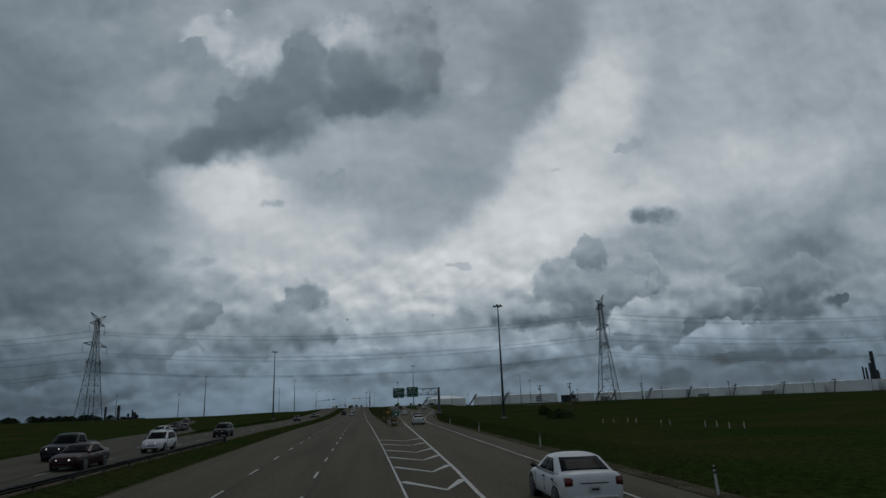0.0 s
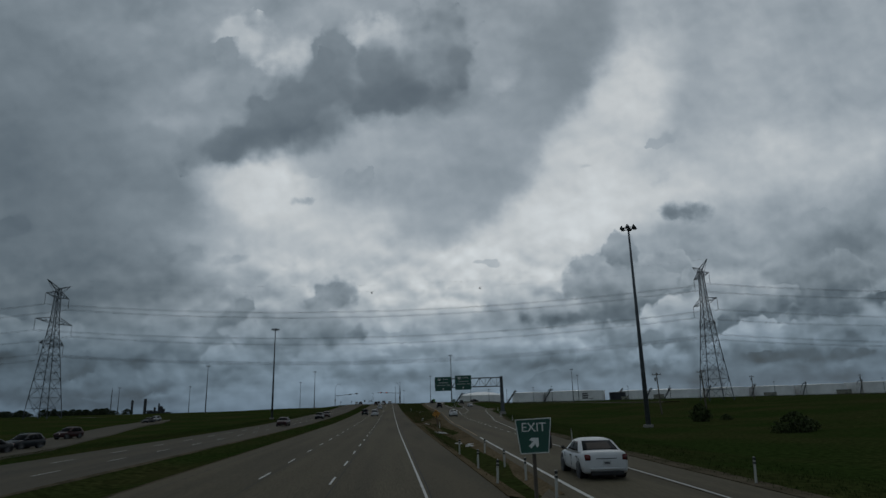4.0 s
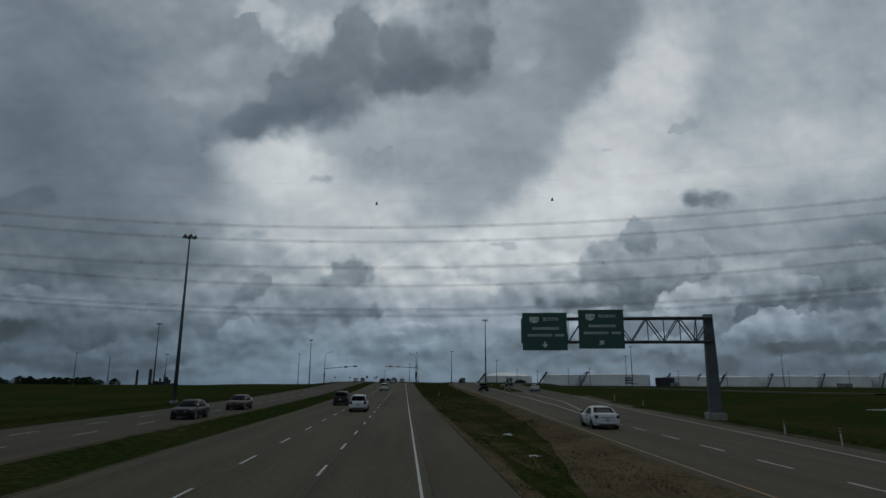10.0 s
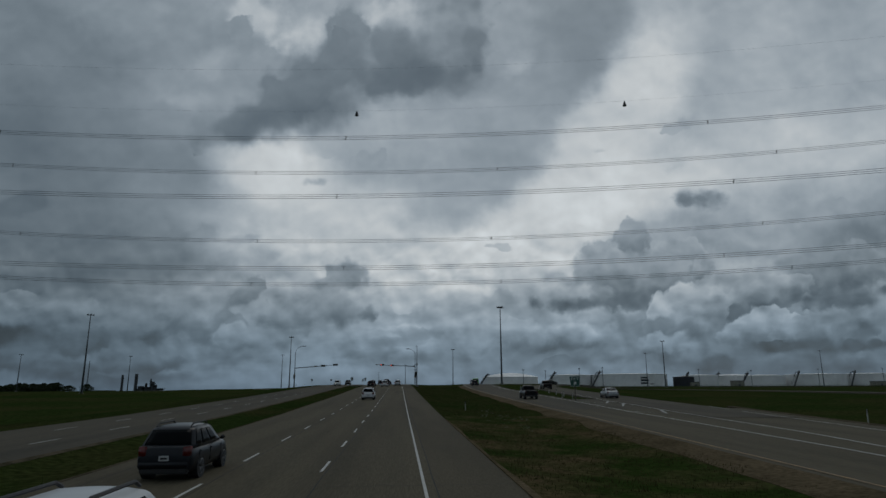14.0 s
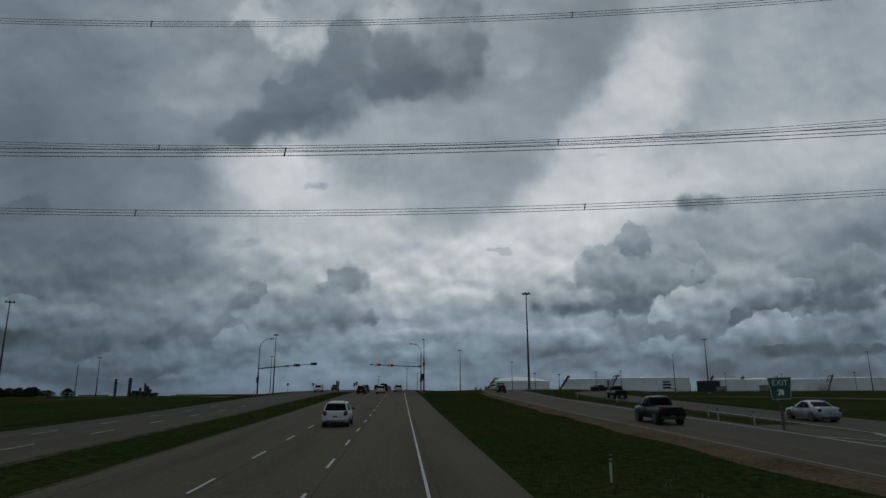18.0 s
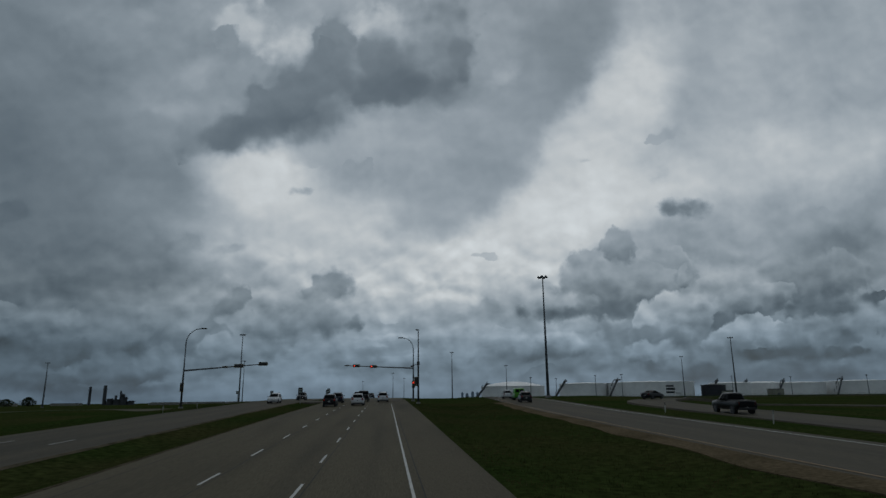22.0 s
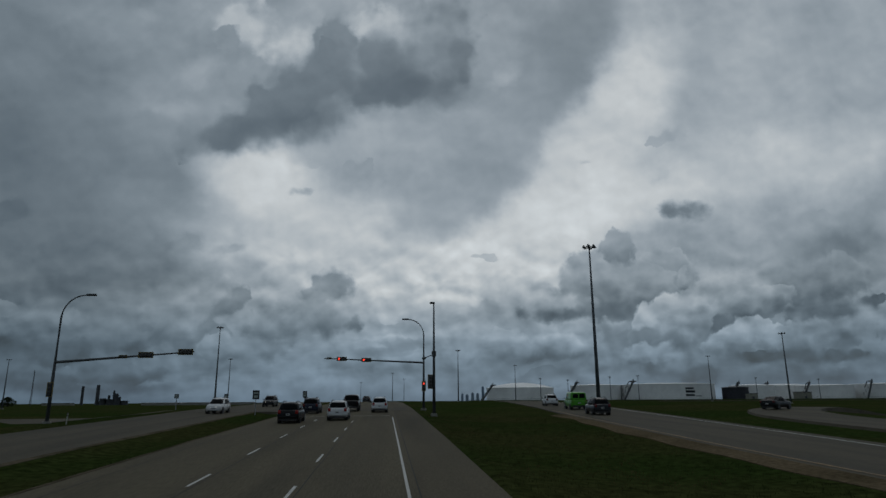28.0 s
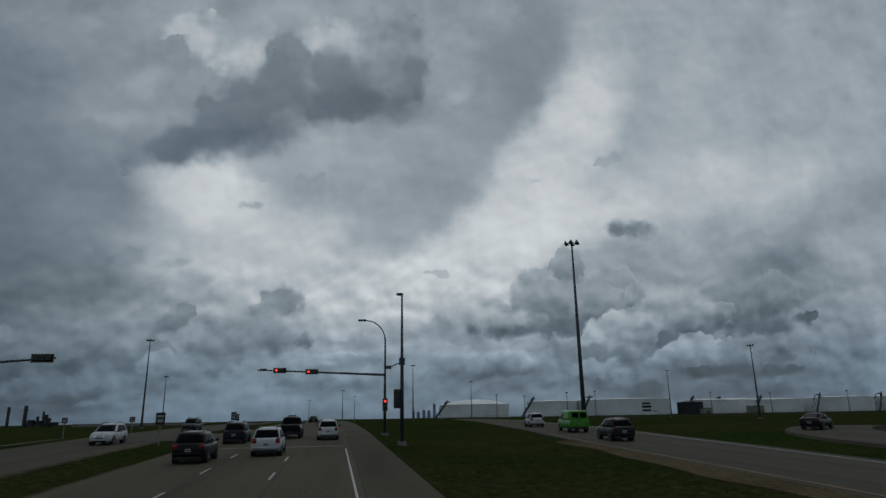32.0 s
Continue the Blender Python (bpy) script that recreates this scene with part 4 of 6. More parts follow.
# ---- high-mast lamps ----
def high_mast(x, y, z, height, label):
    t = thing("high_mast_lamp", x, y, z, 0, label, "street lamp", "high masts of the interchange")
    part("base_plate", rod(bmesh.new(), (0, 0, -0.6), (0, 0, 0.45), 0.75, 0.7, 12), CONCRETE, t)
    part("mast", pipe(bmesh.new(), [(0, 0, 0.4), (0, 0, height * 0.5), (0, 0, height - 0.6)], [0.36, 0.25, 0.13], 12), GREYSTEEL, t, "tapered galvanised steel mast", True)
    ring = bmesh.new()
    pts = [(0.85 * math.cos(a * math.pi / 8), 0.85 * math.sin(a * math.pi / 8), height - 0.5) for a in range(17)]
    pipe(ring, pts, 0.06, 6)
    for a in range(4):
        rod(ring, (0, 0, height - 0.5), (0.85 * math.cos(a * math.pi / 2), 0.85 * math.sin(a * math.pi / 2), height - 0.5), 0.05, seg=6)
    rod(ring, (0, 0, height - 0.8), (0, 0, height), 0.22, 0.16, 8)
    part("lamp_ring", ring, DARKSTEEL, t)
    for a in range(6):
        c, s = math.cos(a * math.pi / 3), math.sin(a * math.pi / 3)
        lamp = part("luminaire", rod(rod(bmesh.new(), (1.05 * c, 1.05 * s, height - 0.62), (1.05 * c, 1.05 * s, height - 0.30), 0.33, 0.2, 10), (1.05 * c, 1.05 * s, height - 0.30), (1.05 * c, 1.05 * s, height - 0.1), 0.14, 0.1, 8), DARKSTEEL, t)
    return t


for x, y, z, top in ((36.4, 165.5, 0.3, 30.2), (-39.8, 295.5, 1.1, 31.6), (-109.9, 468.5, 3.0, 31.7), (-61.6, 600.8, 5.3, 34.6), (37.6, 471.8, 6.0, 35.5), (38.8, 700.3, 5.6, 33.8), (146.7, 582.2, 5.2, 31.2), (195.6, 730.4, 5.6, 32.8), (91.7, 806.6, 5.6, 31.3)):
    zz = land_z(x, y)
    high_mast(x, y, zz, top - zz, "tall tapered grey high-mast lamp standing on grass")
for x, y, top in ((-95, 760, 33), (6, 900, 30), (20, 1050, 30), (-230, 640, 27), (-190, 700, 29), (320, 700, 33), (-28, 1100, 28)):
    zz = land_z(x, y)
    high_mast(x, y, zz, top - zz, "distant grey high-mast lamp")


# ---- sign gantry ----
def sign_panel(name, parent, x0, x1, z0, z1, y, mat, thick=0.06, edge=0.05):
    p = part(name, box(bmesh.new(), x0, x1, y, y + thick, z0, z1), mat, parent)
    rim = bmesh.new()
    for a, b, c, d in ((x0, x1, z0, z0 + edge), (x0, x1, z1 - edge, z1), (x0, x0 + edge, z0 + edge, z1 - edge), (x1 - edge, x1, z0 + edge, z1 - edge)):
        box(rim, a, b, y - 0.008, y + 0.004, c, d)
    part("border", rim, SIGN_WHITE if edge < 0.045 else SIGN_GREEN, p)
    return p


def arrow(bm, x, y, z, size, turn):
    """A flat arrow that points up, turned clockwise by that many degrees."""
    pts = [(-0.13, -0.5), (0.13, -0.5), (0.13, -0.02), (0.42, -0.14), (0.42, 0.10), (0, 0.5), (-0.42, 0.10), (-0.42, -0.14), (-0.13, -0.02)]
    c, s = math.cos(radians(turn)), math.sin(radians(turn))
    return slab(bm, [(x + size * (px * c + pz * s), z + size * (-px * s + pz * c)) for px, pz in pts], y - 0.012, y)


GZ = land_z(28.0, 236.8)
gantry = thing("sign_gantry", 28.0, 236.8, GZ, -10, "cantilevered steel truss gantry with two green direction signs over the ramp", "sign gantry")
part("footing", bevel_all(box(bmesh.new(), -0.78, 0.78, -0.7, 0.7, -0.6, 0.62), 0.06), CONCRETE, gantry, "block of pale concrete")
post = bmesh.new()
for zz, hw in ((0.6, 0.50), (5.0, 0.44), (11.05 - GZ, 0.37)):
    ring = [post.verts.new((sx * hw, sy * hw * 0.8, zz)) for sx, sy in ((-1, -1), (1, -1), (1, 1), (-1, 1))]
    if zz > 0.6:
        for i in range(4):
            post.faces.new((last[i], last[(i + 1) % 4], ring[(i + 1) % 4], ring[i]))
    last = ring
post.faces.new(last)
bmesh.ops.bevel(post, geom=[e for e in post.edges if abs(e.verts[0].co.z - e.verts[1].co.z) > 1], offset=0.05, segments=2, affect="EDGES")
part("post", post, GREYSTEEL, gantry, "thick tapered square steel post")
part("base_plate", bevel_all(box(bmesh.new(), -0.62, 0.62, -0.55, 0.55, 0.61, 0.68), 0.015), GREYSTEEL, gantry)
for sx in (-0.54, 0.54):
    for sy in (-0.48, 0.48):
        part("bolt", rod(bmesh.new(), (sx, sy, 0.66), (sx, sy, 0.80), 0.04, seg=6), DARKSTEEL, gantry)
ZT, ZB = 10.72 - GZ, 8.55 - GZ
XE = -17.0
for nm, z in (("top_chord", ZT), ("bottom_chord", ZB)):
    for yy in (-0.55, 0.55):
        part(nm, rod(bmesh.new(), (0.2, yy, z), (XE, yy, z), 0.11, seg=8), DARKSTEEL, gantry)
n_bays = 12
for k in range(n_bays):
    xa, xb = 0.2 + (XE - 0.2) * k / n_bays, 0.2 + (XE - 0.2) * (k + 1) / n_bays
    for yy in (-0.55, 0.55):
        lo, hi = ((xa, yy, ZB), (xb, yy, ZT)) if k % 2 else ((xa, yy, ZT), (xb, yy, ZB))
        part("diagonal", rod(bmesh.new(), lo, hi, 0.055, seg=6), DARKSTEEL, gantry)
    for z in (ZT, ZB):
        part("cross_tie", rod(bmesh.new(), (xb, -0.55, z), (xb, 0.55, z), 0.045, seg=6), DARKSTEEL, gantry)
    if k < 5:
        part("upright", rod(bmesh.new(), (xa, -0.55, ZB), (xa, -0.55, ZT), 0.045, seg=6), DARKSTEEL, gantry)
    if k > 8 or k < 2:
        part("upright", rod(bmesh.new(), (xa, 0.55, ZB), (xa, -0.55, ZT), 0.045, seg=6), DARKSTEEL, gantry)
for yy in (-0.55, 0.55):
    part("end_post", rod(bmesh.new(), (XE, yy, ZB), (XE, yy, ZT), 0.08, seg=6), DARKSTEEL, gantry)
part("end_brace", rod(bmesh.new(), (XE, -0.55, ZB), (XE, 0.55, ZT), 0.06, seg=6), DARKSTEEL, gantry)
for x0, x1, z0, z1, word, turn in ((-16.95, -12.85, 7.74, 11.22, "SOUTH", 180), (-11.8, -7.7, 7.90, 11.47, "NORTH", 45)):
    a, b, c, d = x0, x1, z0 - GZ, z1 - GZ
    yy = -0.86
    panel = sign_panel("direction_sign", gantry, a, b, c, d, yy, SIGN_GREEN)
    panel["label"] = "large green direction sign with white lettering"
    w, h = b - a, d - c
    shield = slab(bmesh.new(), [(a + w * 0.17, d - h * 0.11), (a + w * 0.36, d - h * 0.11), (a + w * 0.37, d - h * 0.16), (a + w * 0.355, d - h * 0.24), (a + w * 0.265, d - h * 0.285), (a + w * 0.175, d - h * 0.24), (a + w * 0.16, d - h * 0.16)][::-1], yy - 0.02, yy - 0.004)
    part("route_shield", shield, SIGN_WHITE, panel, "white route shield")
    lettering("216", 0.46, SIGN_BLACK, panel, a + w * 0.265, yy - 0.03, d - h * 0.185)
    lettering(word, 0.44, SIGN_WHITE, panel, a + w * 0.64, yy - 0.012, d - h * 0.175)
    bars = bmesh.new()
    for lo, hi, zz in ((0.22, 0.82, 0.42), (0.11, 0.66, 0.60), (0.72, 0.93, 0.60)):
        box(bars, a + w * lo, a + w * hi, yy - 0.012, yy, d - h * zz - 0.12, d - h * zz + 0.12)
    part("name_bar", bars, SIGN_PALE, panel, "plain pale bars of lettering")
    part("arrow", arrow(bmesh.new(), a + w * 0.5, yy - 0.002, d - h * 0.85, 0.55, turn), SIGN_WHITE, panel, "white arrow")
    for s in (0.25, 0.75):
        part("sign_bracket", box(bmesh.new(), a + w * s - 0.05, a + w * s + 0.05, yy + 0.06, -0.55, c + 0.15, d - 0.15), DARKSTEEL, gantry)


# ---- small road signs ----
def exit_sign(x, y, turn, label, size=1.0):
    z = land_z(x, y)
    t = thing("exit_sign", x, y, z, turn, label, "road sign")
    t.matrix_basis = pose(x, y, z, 0, 0, turn) @ Matrix.Scale(size, 4)
    part("post", box(bmesh.new(), -0.055, 0.055, -0.055, 0.055, -0.5, 2.6), WOOD, t, "square timber post")
    p = part("panel", slab(bmesh.new(), [(-0.62, 2.62), (0.62, 2.66), (0.48, 1.55), (-0.48, 1.53)], -0.12, -0.08), SIGN_GREEN, t, "green tapered panel")
    rim = bmesh.new()
    for a, b in (((-0.62, 2.62), (0.62, 2.66)), ((0.62, 2.66), (0.48, 1.55)), ((0.48, 1.55), (-0.48, 1.53)), ((-0.48, 1.53), (-0.62, 2.62))):
        rod(rim, (a[0] * 0.985, -0.125, a[1]), (b[0] * 0.985, -0.125, b[1]), 0.014, seg=4)
    part("border", rim, SIGN_WHITE, p)
    lettering("EXIT", 0.42, SIGN_WHITE, p, 0, -0.127, 2.36)
    part("arrow", arrow(bmesh.new(), 0, -0.122, 1.88, 0.42, 45), SIGN_WHITE, p)
    return t


exit_sign(4.55, 97.5, 0, "green tapered exit sign with white arrow on a timber post")
exit_sign(24.4, 326.5, -4, "green tapered exit sign on a timber post between the dividing ramps", 1.24)

diamond = thing("clearance_sign", 6.55, 169.4, land_z(6.55, 169.4), 0, "amber diamond clearance sign on a leaning post beside the ramp", "road sign")
diamond.matrix_basis = pose(6.55, 169.4, land_z(6.55, 169.4), 0, -5.5, 0)
part("post", bevel_all(box(bmesh.new(), -0.06, 0.06, -0.06, 0.04, -0.4, 2.5), 0.01), WOOD, diamond)
dp = part("panel", bevel_all(slab(bmesh.new(), [(0, 1.44), (0.60, 2.04), (0, 2.64), (-0.60, 2.04)], -0.09, -0.06), 0.01), SIGN_AMBER, diamond, "amber diamond panel")
rim = bmesh.new()
for i in range(4):
    c0, c1 = [(0.56 * math.sin(math.pi / 2 * q), 2.04 - 0.56 * math.cos(math.pi / 2 * q)) for q in (i, i + 1)]
    rod(rim, (c0[0], -0.092, c0[1]), (c1[0], -0.092, c1[1]), 0.008, seg=4)
part("border", rim, SIGN_BLACK, dp)
lettering("6.5 m", 0.36, SIGN_BLACK, dp, 0, -0.097, 2.04)
part("arrow", slab(bmesh.new(), [(-0.21, 2.29), (-0.07, 2.33), (-0.07, 2.26), (0.07, 2.26), (0.07, 2.33), (0.21, 2.29), (0, 2.53)], -0.10, -0.088), SIGN_BLACK, dp)
part("arrow", slab(bmesh.new(), [(-0.21, 1.79), (0, 1.55), (0.21, 1.79), (0.07, 1.75), (0.07, 1.82), (-0.07, 1.82), (-0.07, 1.75)], -0.10, -0.088), SIGN_BLACK, dp)


# ---- delineator posts ----
def delineator():
    t = thing("delineator_post", 0, 0, 0, 0, "white plastic delineator post with a dark band in the grass", "delineator post", "posts along the ramp")
    part("stake", bevel_all(box(bmesh.new(), -0.046, 0.046, -0.02, 0.02, -0.25, 0.95), 0.012), POST_WHITE, t)
    for z0, z1 in ((0.70, 0.77), (0.83, 0.93)):
        part("reflector", box(bmesh.new(), -0.047, 0.047, -0.027, 0.027, z0, z1), SIGN_BLACK, t, "dark reflector band")
    return t


first_post = delineator()
spots = [(5.2, 97.4), (5.3, 102.7), (5.4, 108.2), (3.96, 101.8), (4.03, 108.0), (5.85, 118.1), (4.15, 117.8), (12.95, 98.8), (14.2, 126.8), (6.85, 169.8), (17.3, 155.7), (20.4, 184.3), (22.6, 207.5), (23.4, 214), (24.6, 221), (11.6, 43.6), (12.25, 70.4), (10.75, 20.0), (31, 262), (35, 285), (7.2, 308.9), (26.4, 340.5), (25.0, 336.1), (25.4, 331.6), (27.8, 351), (28.6, 360), (29.3, 372), (28.9, 390), (-26.3, 404), (-26.4, 418)]
for i, (x, y) in enumerate(spots):
    m = pose(x, y, land_z(x, y) - 0.02, random.uniform(-3, 3), random.uniform(-3, 3), random.uniform(-15, 15))
    if i == 0:
        first_post.matrix_basis = m
    else:
        copy_thing(first_post, m)


# ---- transmission towers and line ----
def tower(x, y, z, height, turn, label):
    t = thing("transmission_tower", x, y, z, turn, label, "pylon", "towers of the power line")
    levels = [(0, 4.6), (0.15, 3.9), (0.28, 3.25), (0.38, 2.75), (0.455, 2.35), (0.515, 2.05), (0.56, 1.8), (0.61, 1.55), (0.672, 1.3), (0.72, 1.15), (0.77, 1.03), (0.82, 0.93), (0.865, 0.85), (0.91, 0.78), (0.95, 0.72)]
    lv = [(h * height, w) for h, w in levels]
    for sx, sy in ((1, 1), (1, -1), (-1, -1), (-1, 1)):
        part("leg", pipe(bmesh.new(), [(sx * w, sy * w, h) for h, w in lv], 0.15, 5), TOWERSTEEL, t)
    for k, ((h0, w0), (h1, w1)) in enumerate(zip(lv, lv[1:])):
        for ax in range(4):
            bm = bmesh.new()
            c, s = round(math.cos(ax * math.pi / 2)), round(math.sin(ax * math.pi / 2))

            def at(u, w, h):
                return (c * w - s * u * w, s * w + c * u * w, h)
            rod(bm, at(-1, w0, h0), at(1, w1, h1), 0.07, seg=4, caps=False)
            rod(bm, at(1, w0, h0), at(-1, w1, h1), 0.07, seg=4, caps=False)
            rod(bm, at(-1, w1, h1), at(1, w1, h1), 0.055, seg=4, caps=False)
            if k < 4:
                hm, wm = (h0 + h1) / 2, (w0 + w1) / 2
                rod(bm, at(-1, wm, hm), at(1, wm, hm), 0.06, seg=4, caps=False)
            part("bracing", bm, TOWERSTEEL, t)
    for h, reach, w, drop in ((0.887, 7.6, 0.82, 4.2), (0.690, 11.8, 1.25, 4.2), (0.526, 7.6, 2.0, 4.2)):
        z0 = h * height
        for side in (-1, 1):
            bm = bmesh.new()
            tip = (0, side * reach, z0 + 0.6)
            for sx in (-1, 1):
                rod(bm, (sx * w, side * w, z0), tip, 0.10, seg=5, caps=False)
                rod(bm, (sx * w, side * w, z0 + 2.4), tip, 0.10, seg=5, caps=False)
                for q in (0.3, 0.55, 0.78):
                    lo = Vector((sx * w, side * w, z0)).lerp(Vector(tip), q)
                    hi = Vector((sx * w, side * w, z0 + 2.6)).lerp(Vector(tip), q)
                    hi2 = Vector((sx * w, side * w, z0 + 2.6)).lerp(Vector(tip), q - 0.24)
                    rod(bm, lo, hi, 0.05, seg=4, caps=False)
                    rod(bm, lo, hi2, 0.05, seg=4, caps=False)
            for q in (0.25, 0.5, 0.75):
                rod(bm, Vector((-w, side * w, z0)).lerp(Vector(tip), q), Vector((w, side * w, z0)).lerp(Vector(tip), q), 0.05, seg=4, caps=False)
            part("crossarm", bm, TOWERSTEEL, t, "lattice crossarm")
            ins = bmesh.new()
            for k in range(13):
                zz = z0 + 0.4 - k * drop / 13
                rod(ins, (0, side * reach, zz), (0, side * reach, zz - drop / 13 * 0.6), 0.16, 0.07, 6)
            rod(ins, (0, side * reach, z0 + 0.6), (0, side * reach, z0 - drop + 0.4), 0.04, seg=4)
            part("insulator", ins, GLASSINS, t, "hanging string of insulators")
    for side in (-1, 1):
        bm = bmesh.new()
        tip = (0, side * 7.8, height)
        for sx in (-1, 1):
            for sy in (-1, 1):
                rod(bm, (sx * 0.72, sy * 0.72, 0.95 * height), tip, 0.09, seg=5, caps=False)
            rod(bm, (sx * 0.78, side * 0.78, 0.91 * height), tip, 0.07, seg=5, caps=False)
        part("peak", bm, TOWERSTEEL, t, "slanting earth-wire peak")
    return t


LINE_TURN = math.degrees(math.atan2(310 - 334, 123.3 + 132.8))
TOWERS = [(-132.8, 334.0, 56.2), (123.3, 310.0, 57.0)]
ARMS = ((0.887, 7.6), (0.690, 11.8), (0.526, 7.6))
for x, y, top in TOWERS:
    zz = land_z(x, y) - 0.2
    tower(x, y, zz, top - zz, LINE_TURN, "tall grey steel lattice transmission tower on grass")


def sag_line(name, ends, low, radius, label, group, twin=0.0, spacers=()):
    """A hanging line from one tower to the next, through a given height at the road."""
    t = thing(name, 0, 0, 0, 0, label, "power line", group)
    (xa, ya, za), (xb, yb, zb) = ends
    xm, ym, zm = low
    # curve through ends and middle point: sagging, bowed sideways to fit the camera's view
    powers = np.array([[xa * xa, xa, 1], [xm * xm, xm, 1], [xb * xb, xb, 1]], float)
    cy, cz = np.linalg.solve(powers, np.array([ya, ym, yb], float)), np.linalg.solve(powers, np.array([za, zm, zb], float))

    def at(x):
        return Vector((x, cy[0] * x * x + cy[1] * x + cy[2], cz[0] * x * x + cz[1] * x + cz[2]))
    for off in ((-twin / 2, 0.0, twin / 2) if twin else (0.0,)):
        pts = [at(xa + (xb - xa) * k / 60) + Vector((0, 0, off)) for k in range(61)]
        part("conductor", pipe(bmesh.new(), pts, radius, 5), WIRE, t)
    for sx in spacers:
        p = at(sx)
        bm = bmesh.new()
        rod(bm, p + Vector((-0.05, 0, -twin / 2 - 0.05)), p + Vector((0.05, 0, twin / 2 + 0.05)), 0.05, seg=6)
        rod(bm, p + Vector((-0.16, 0, twin / 2)), p + Vector((0.16, 0, twin / 2)), 0.04, seg=6)
        part("spacer", bm, SIGN_BLACK, t, "dark clamp between the conductors")
    return t, at


ct, st = math.cos(radians(LINE_TURN)), math.sin(radians(LINE_TURN))
for side, mids, spacing in ((-1, ((327.5, 42.0), (321.5, 30.9), (327.5, 22.0)), (-60, -8.5, 44.5, 97)), (1, ((343, 42.0), (349, 31.1), (343.5, 22.3)), (-67, -25.5, 16.5, 62.5))):
    for (h, reach), (ym, zm), dx in zip(ARMS, mids, (0, -0.4, 0.3)):
        ends = []
        for x, y, top in TOWERS:
            zz = land_z(x, y) - 0.2
            ends.append((x - st * side * reach, y + ct * side * reach, zz + h * (top - zz) - 3.9))
        sag_line("power_line", ends, (-5, ym, zm), 0.026, "bundled overhead conductors crossing above the road", "conductors of the power line", 0.54, [q + dx for q in spacing])
        for i, (x, y, top) in enumerate(TOWERS):
            far_x = x + (-260 if i == 0 else 260)
            far_end = (far_x, ends[i][1] + (far_x - ends[i][0]) * st / ct, ends[i][2] + 2)
            pair = (far_end, ends[i]) if i == 0 else (ends[i], far_end)
            sag_line("power_line", pair, ((far_x + ends[i][0]) / 2, (far_end[1] + ends[i][1]) / 2, ends[i][2] - 6), 0.026, "bundled overhead conductors running on to the next tower", "conductors of the power line", 0.54)
for side, ym, zm in ((-1, 326, 52.4), (1, 341, 52.6)):
    ends = [(x - st * side * 7.8, y + ct * side * 7.8, top) for x, y, top in TOWERS]
    t, at = sag_line("earth_wire", ends, (-8, ym, zm), 0.006, "thin earth wire with dark marker cones", "earth wires of the power line")
    for mx in ((-8, 38) if side > 0 else ()):
        p = at(mx)
        part("marker_cone", rod(bmesh.new(), p - Vector((0, 0, 0.9)), p, 0.38, 0.04, 6), SIGN_BLACK, t, "dark cone-shaped marker")


# ---- junction signals ----
def signal_head(parent, x, y, z, lit, upright=False, scale=1.0, side=1):
    """A three-lamp head facing -y, lying along x or standing upright."""
    s = scale
    w, h = (0.30 * s, 1.05 * s) if upright else (1.05 * s, 0.30 * s)
    head = part("signal_head", bevel_all(box(bmesh.new(), x - w / 2, x + w / 2, y - 0.12, y + 0.12, z - h / 2, z + h / 2), 0.03), SIGNAL_BODY, parent, "dark three-lamp signal head")
    pw, ph = w + 0.22 * s, h + 0.22 * s
    part("backplate", box(bmesh.new(), x - pw / 2, x + pw / 2, y + 0.02, y + 0.045, z - ph / 2, z + ph / 2), SIGNAL_BODY, head)
    rim = bmesh.new()
    for a, b, c, d in ((-pw / 2, pw / 2, ph / 2 - 0.04, ph / 2), (-pw / 2, pw / 2, -ph / 2, -ph / 2 + 0.04), (-pw / 2, -pw / 2 + 0.04, -ph / 2 + 0.04, ph / 2 - 0.04), (pw / 2 - 0.04, pw / 2, -ph / 2 + 0.04, ph / 2 - 0.04)):
        box(rim, x + a, x + b, y + 0.008, y + 0.018, z + c, z + d)
    part("border", rim, SIGNAL_EDGE, head)
    for k in (-1, 0, 1):
        lx, lz = (x, z - k * 0.33 * s) if upright else (x + k * 0.33 * s, z)
        on = lit and k == (-1 if upright else -1)
        part("lens", rod(bmesh.new(), (lx, y - 0.115, lz), (lx, y - 0.135, lz), 0.125 * s, seg=12), RED_ON if on else SIGNAL_OFF, head)
        vis = bmesh.new()
        pipe(vis, [(lx + 0.14 * s * math.cos(a), y - 0.13, lz + 0.14 * s * math.sin(a)) for a in [math.pi * q / 6 for q in range(7)]], 0.012, 4)
        part("visor", vis, SIGNAL_BODY, head)
    return head


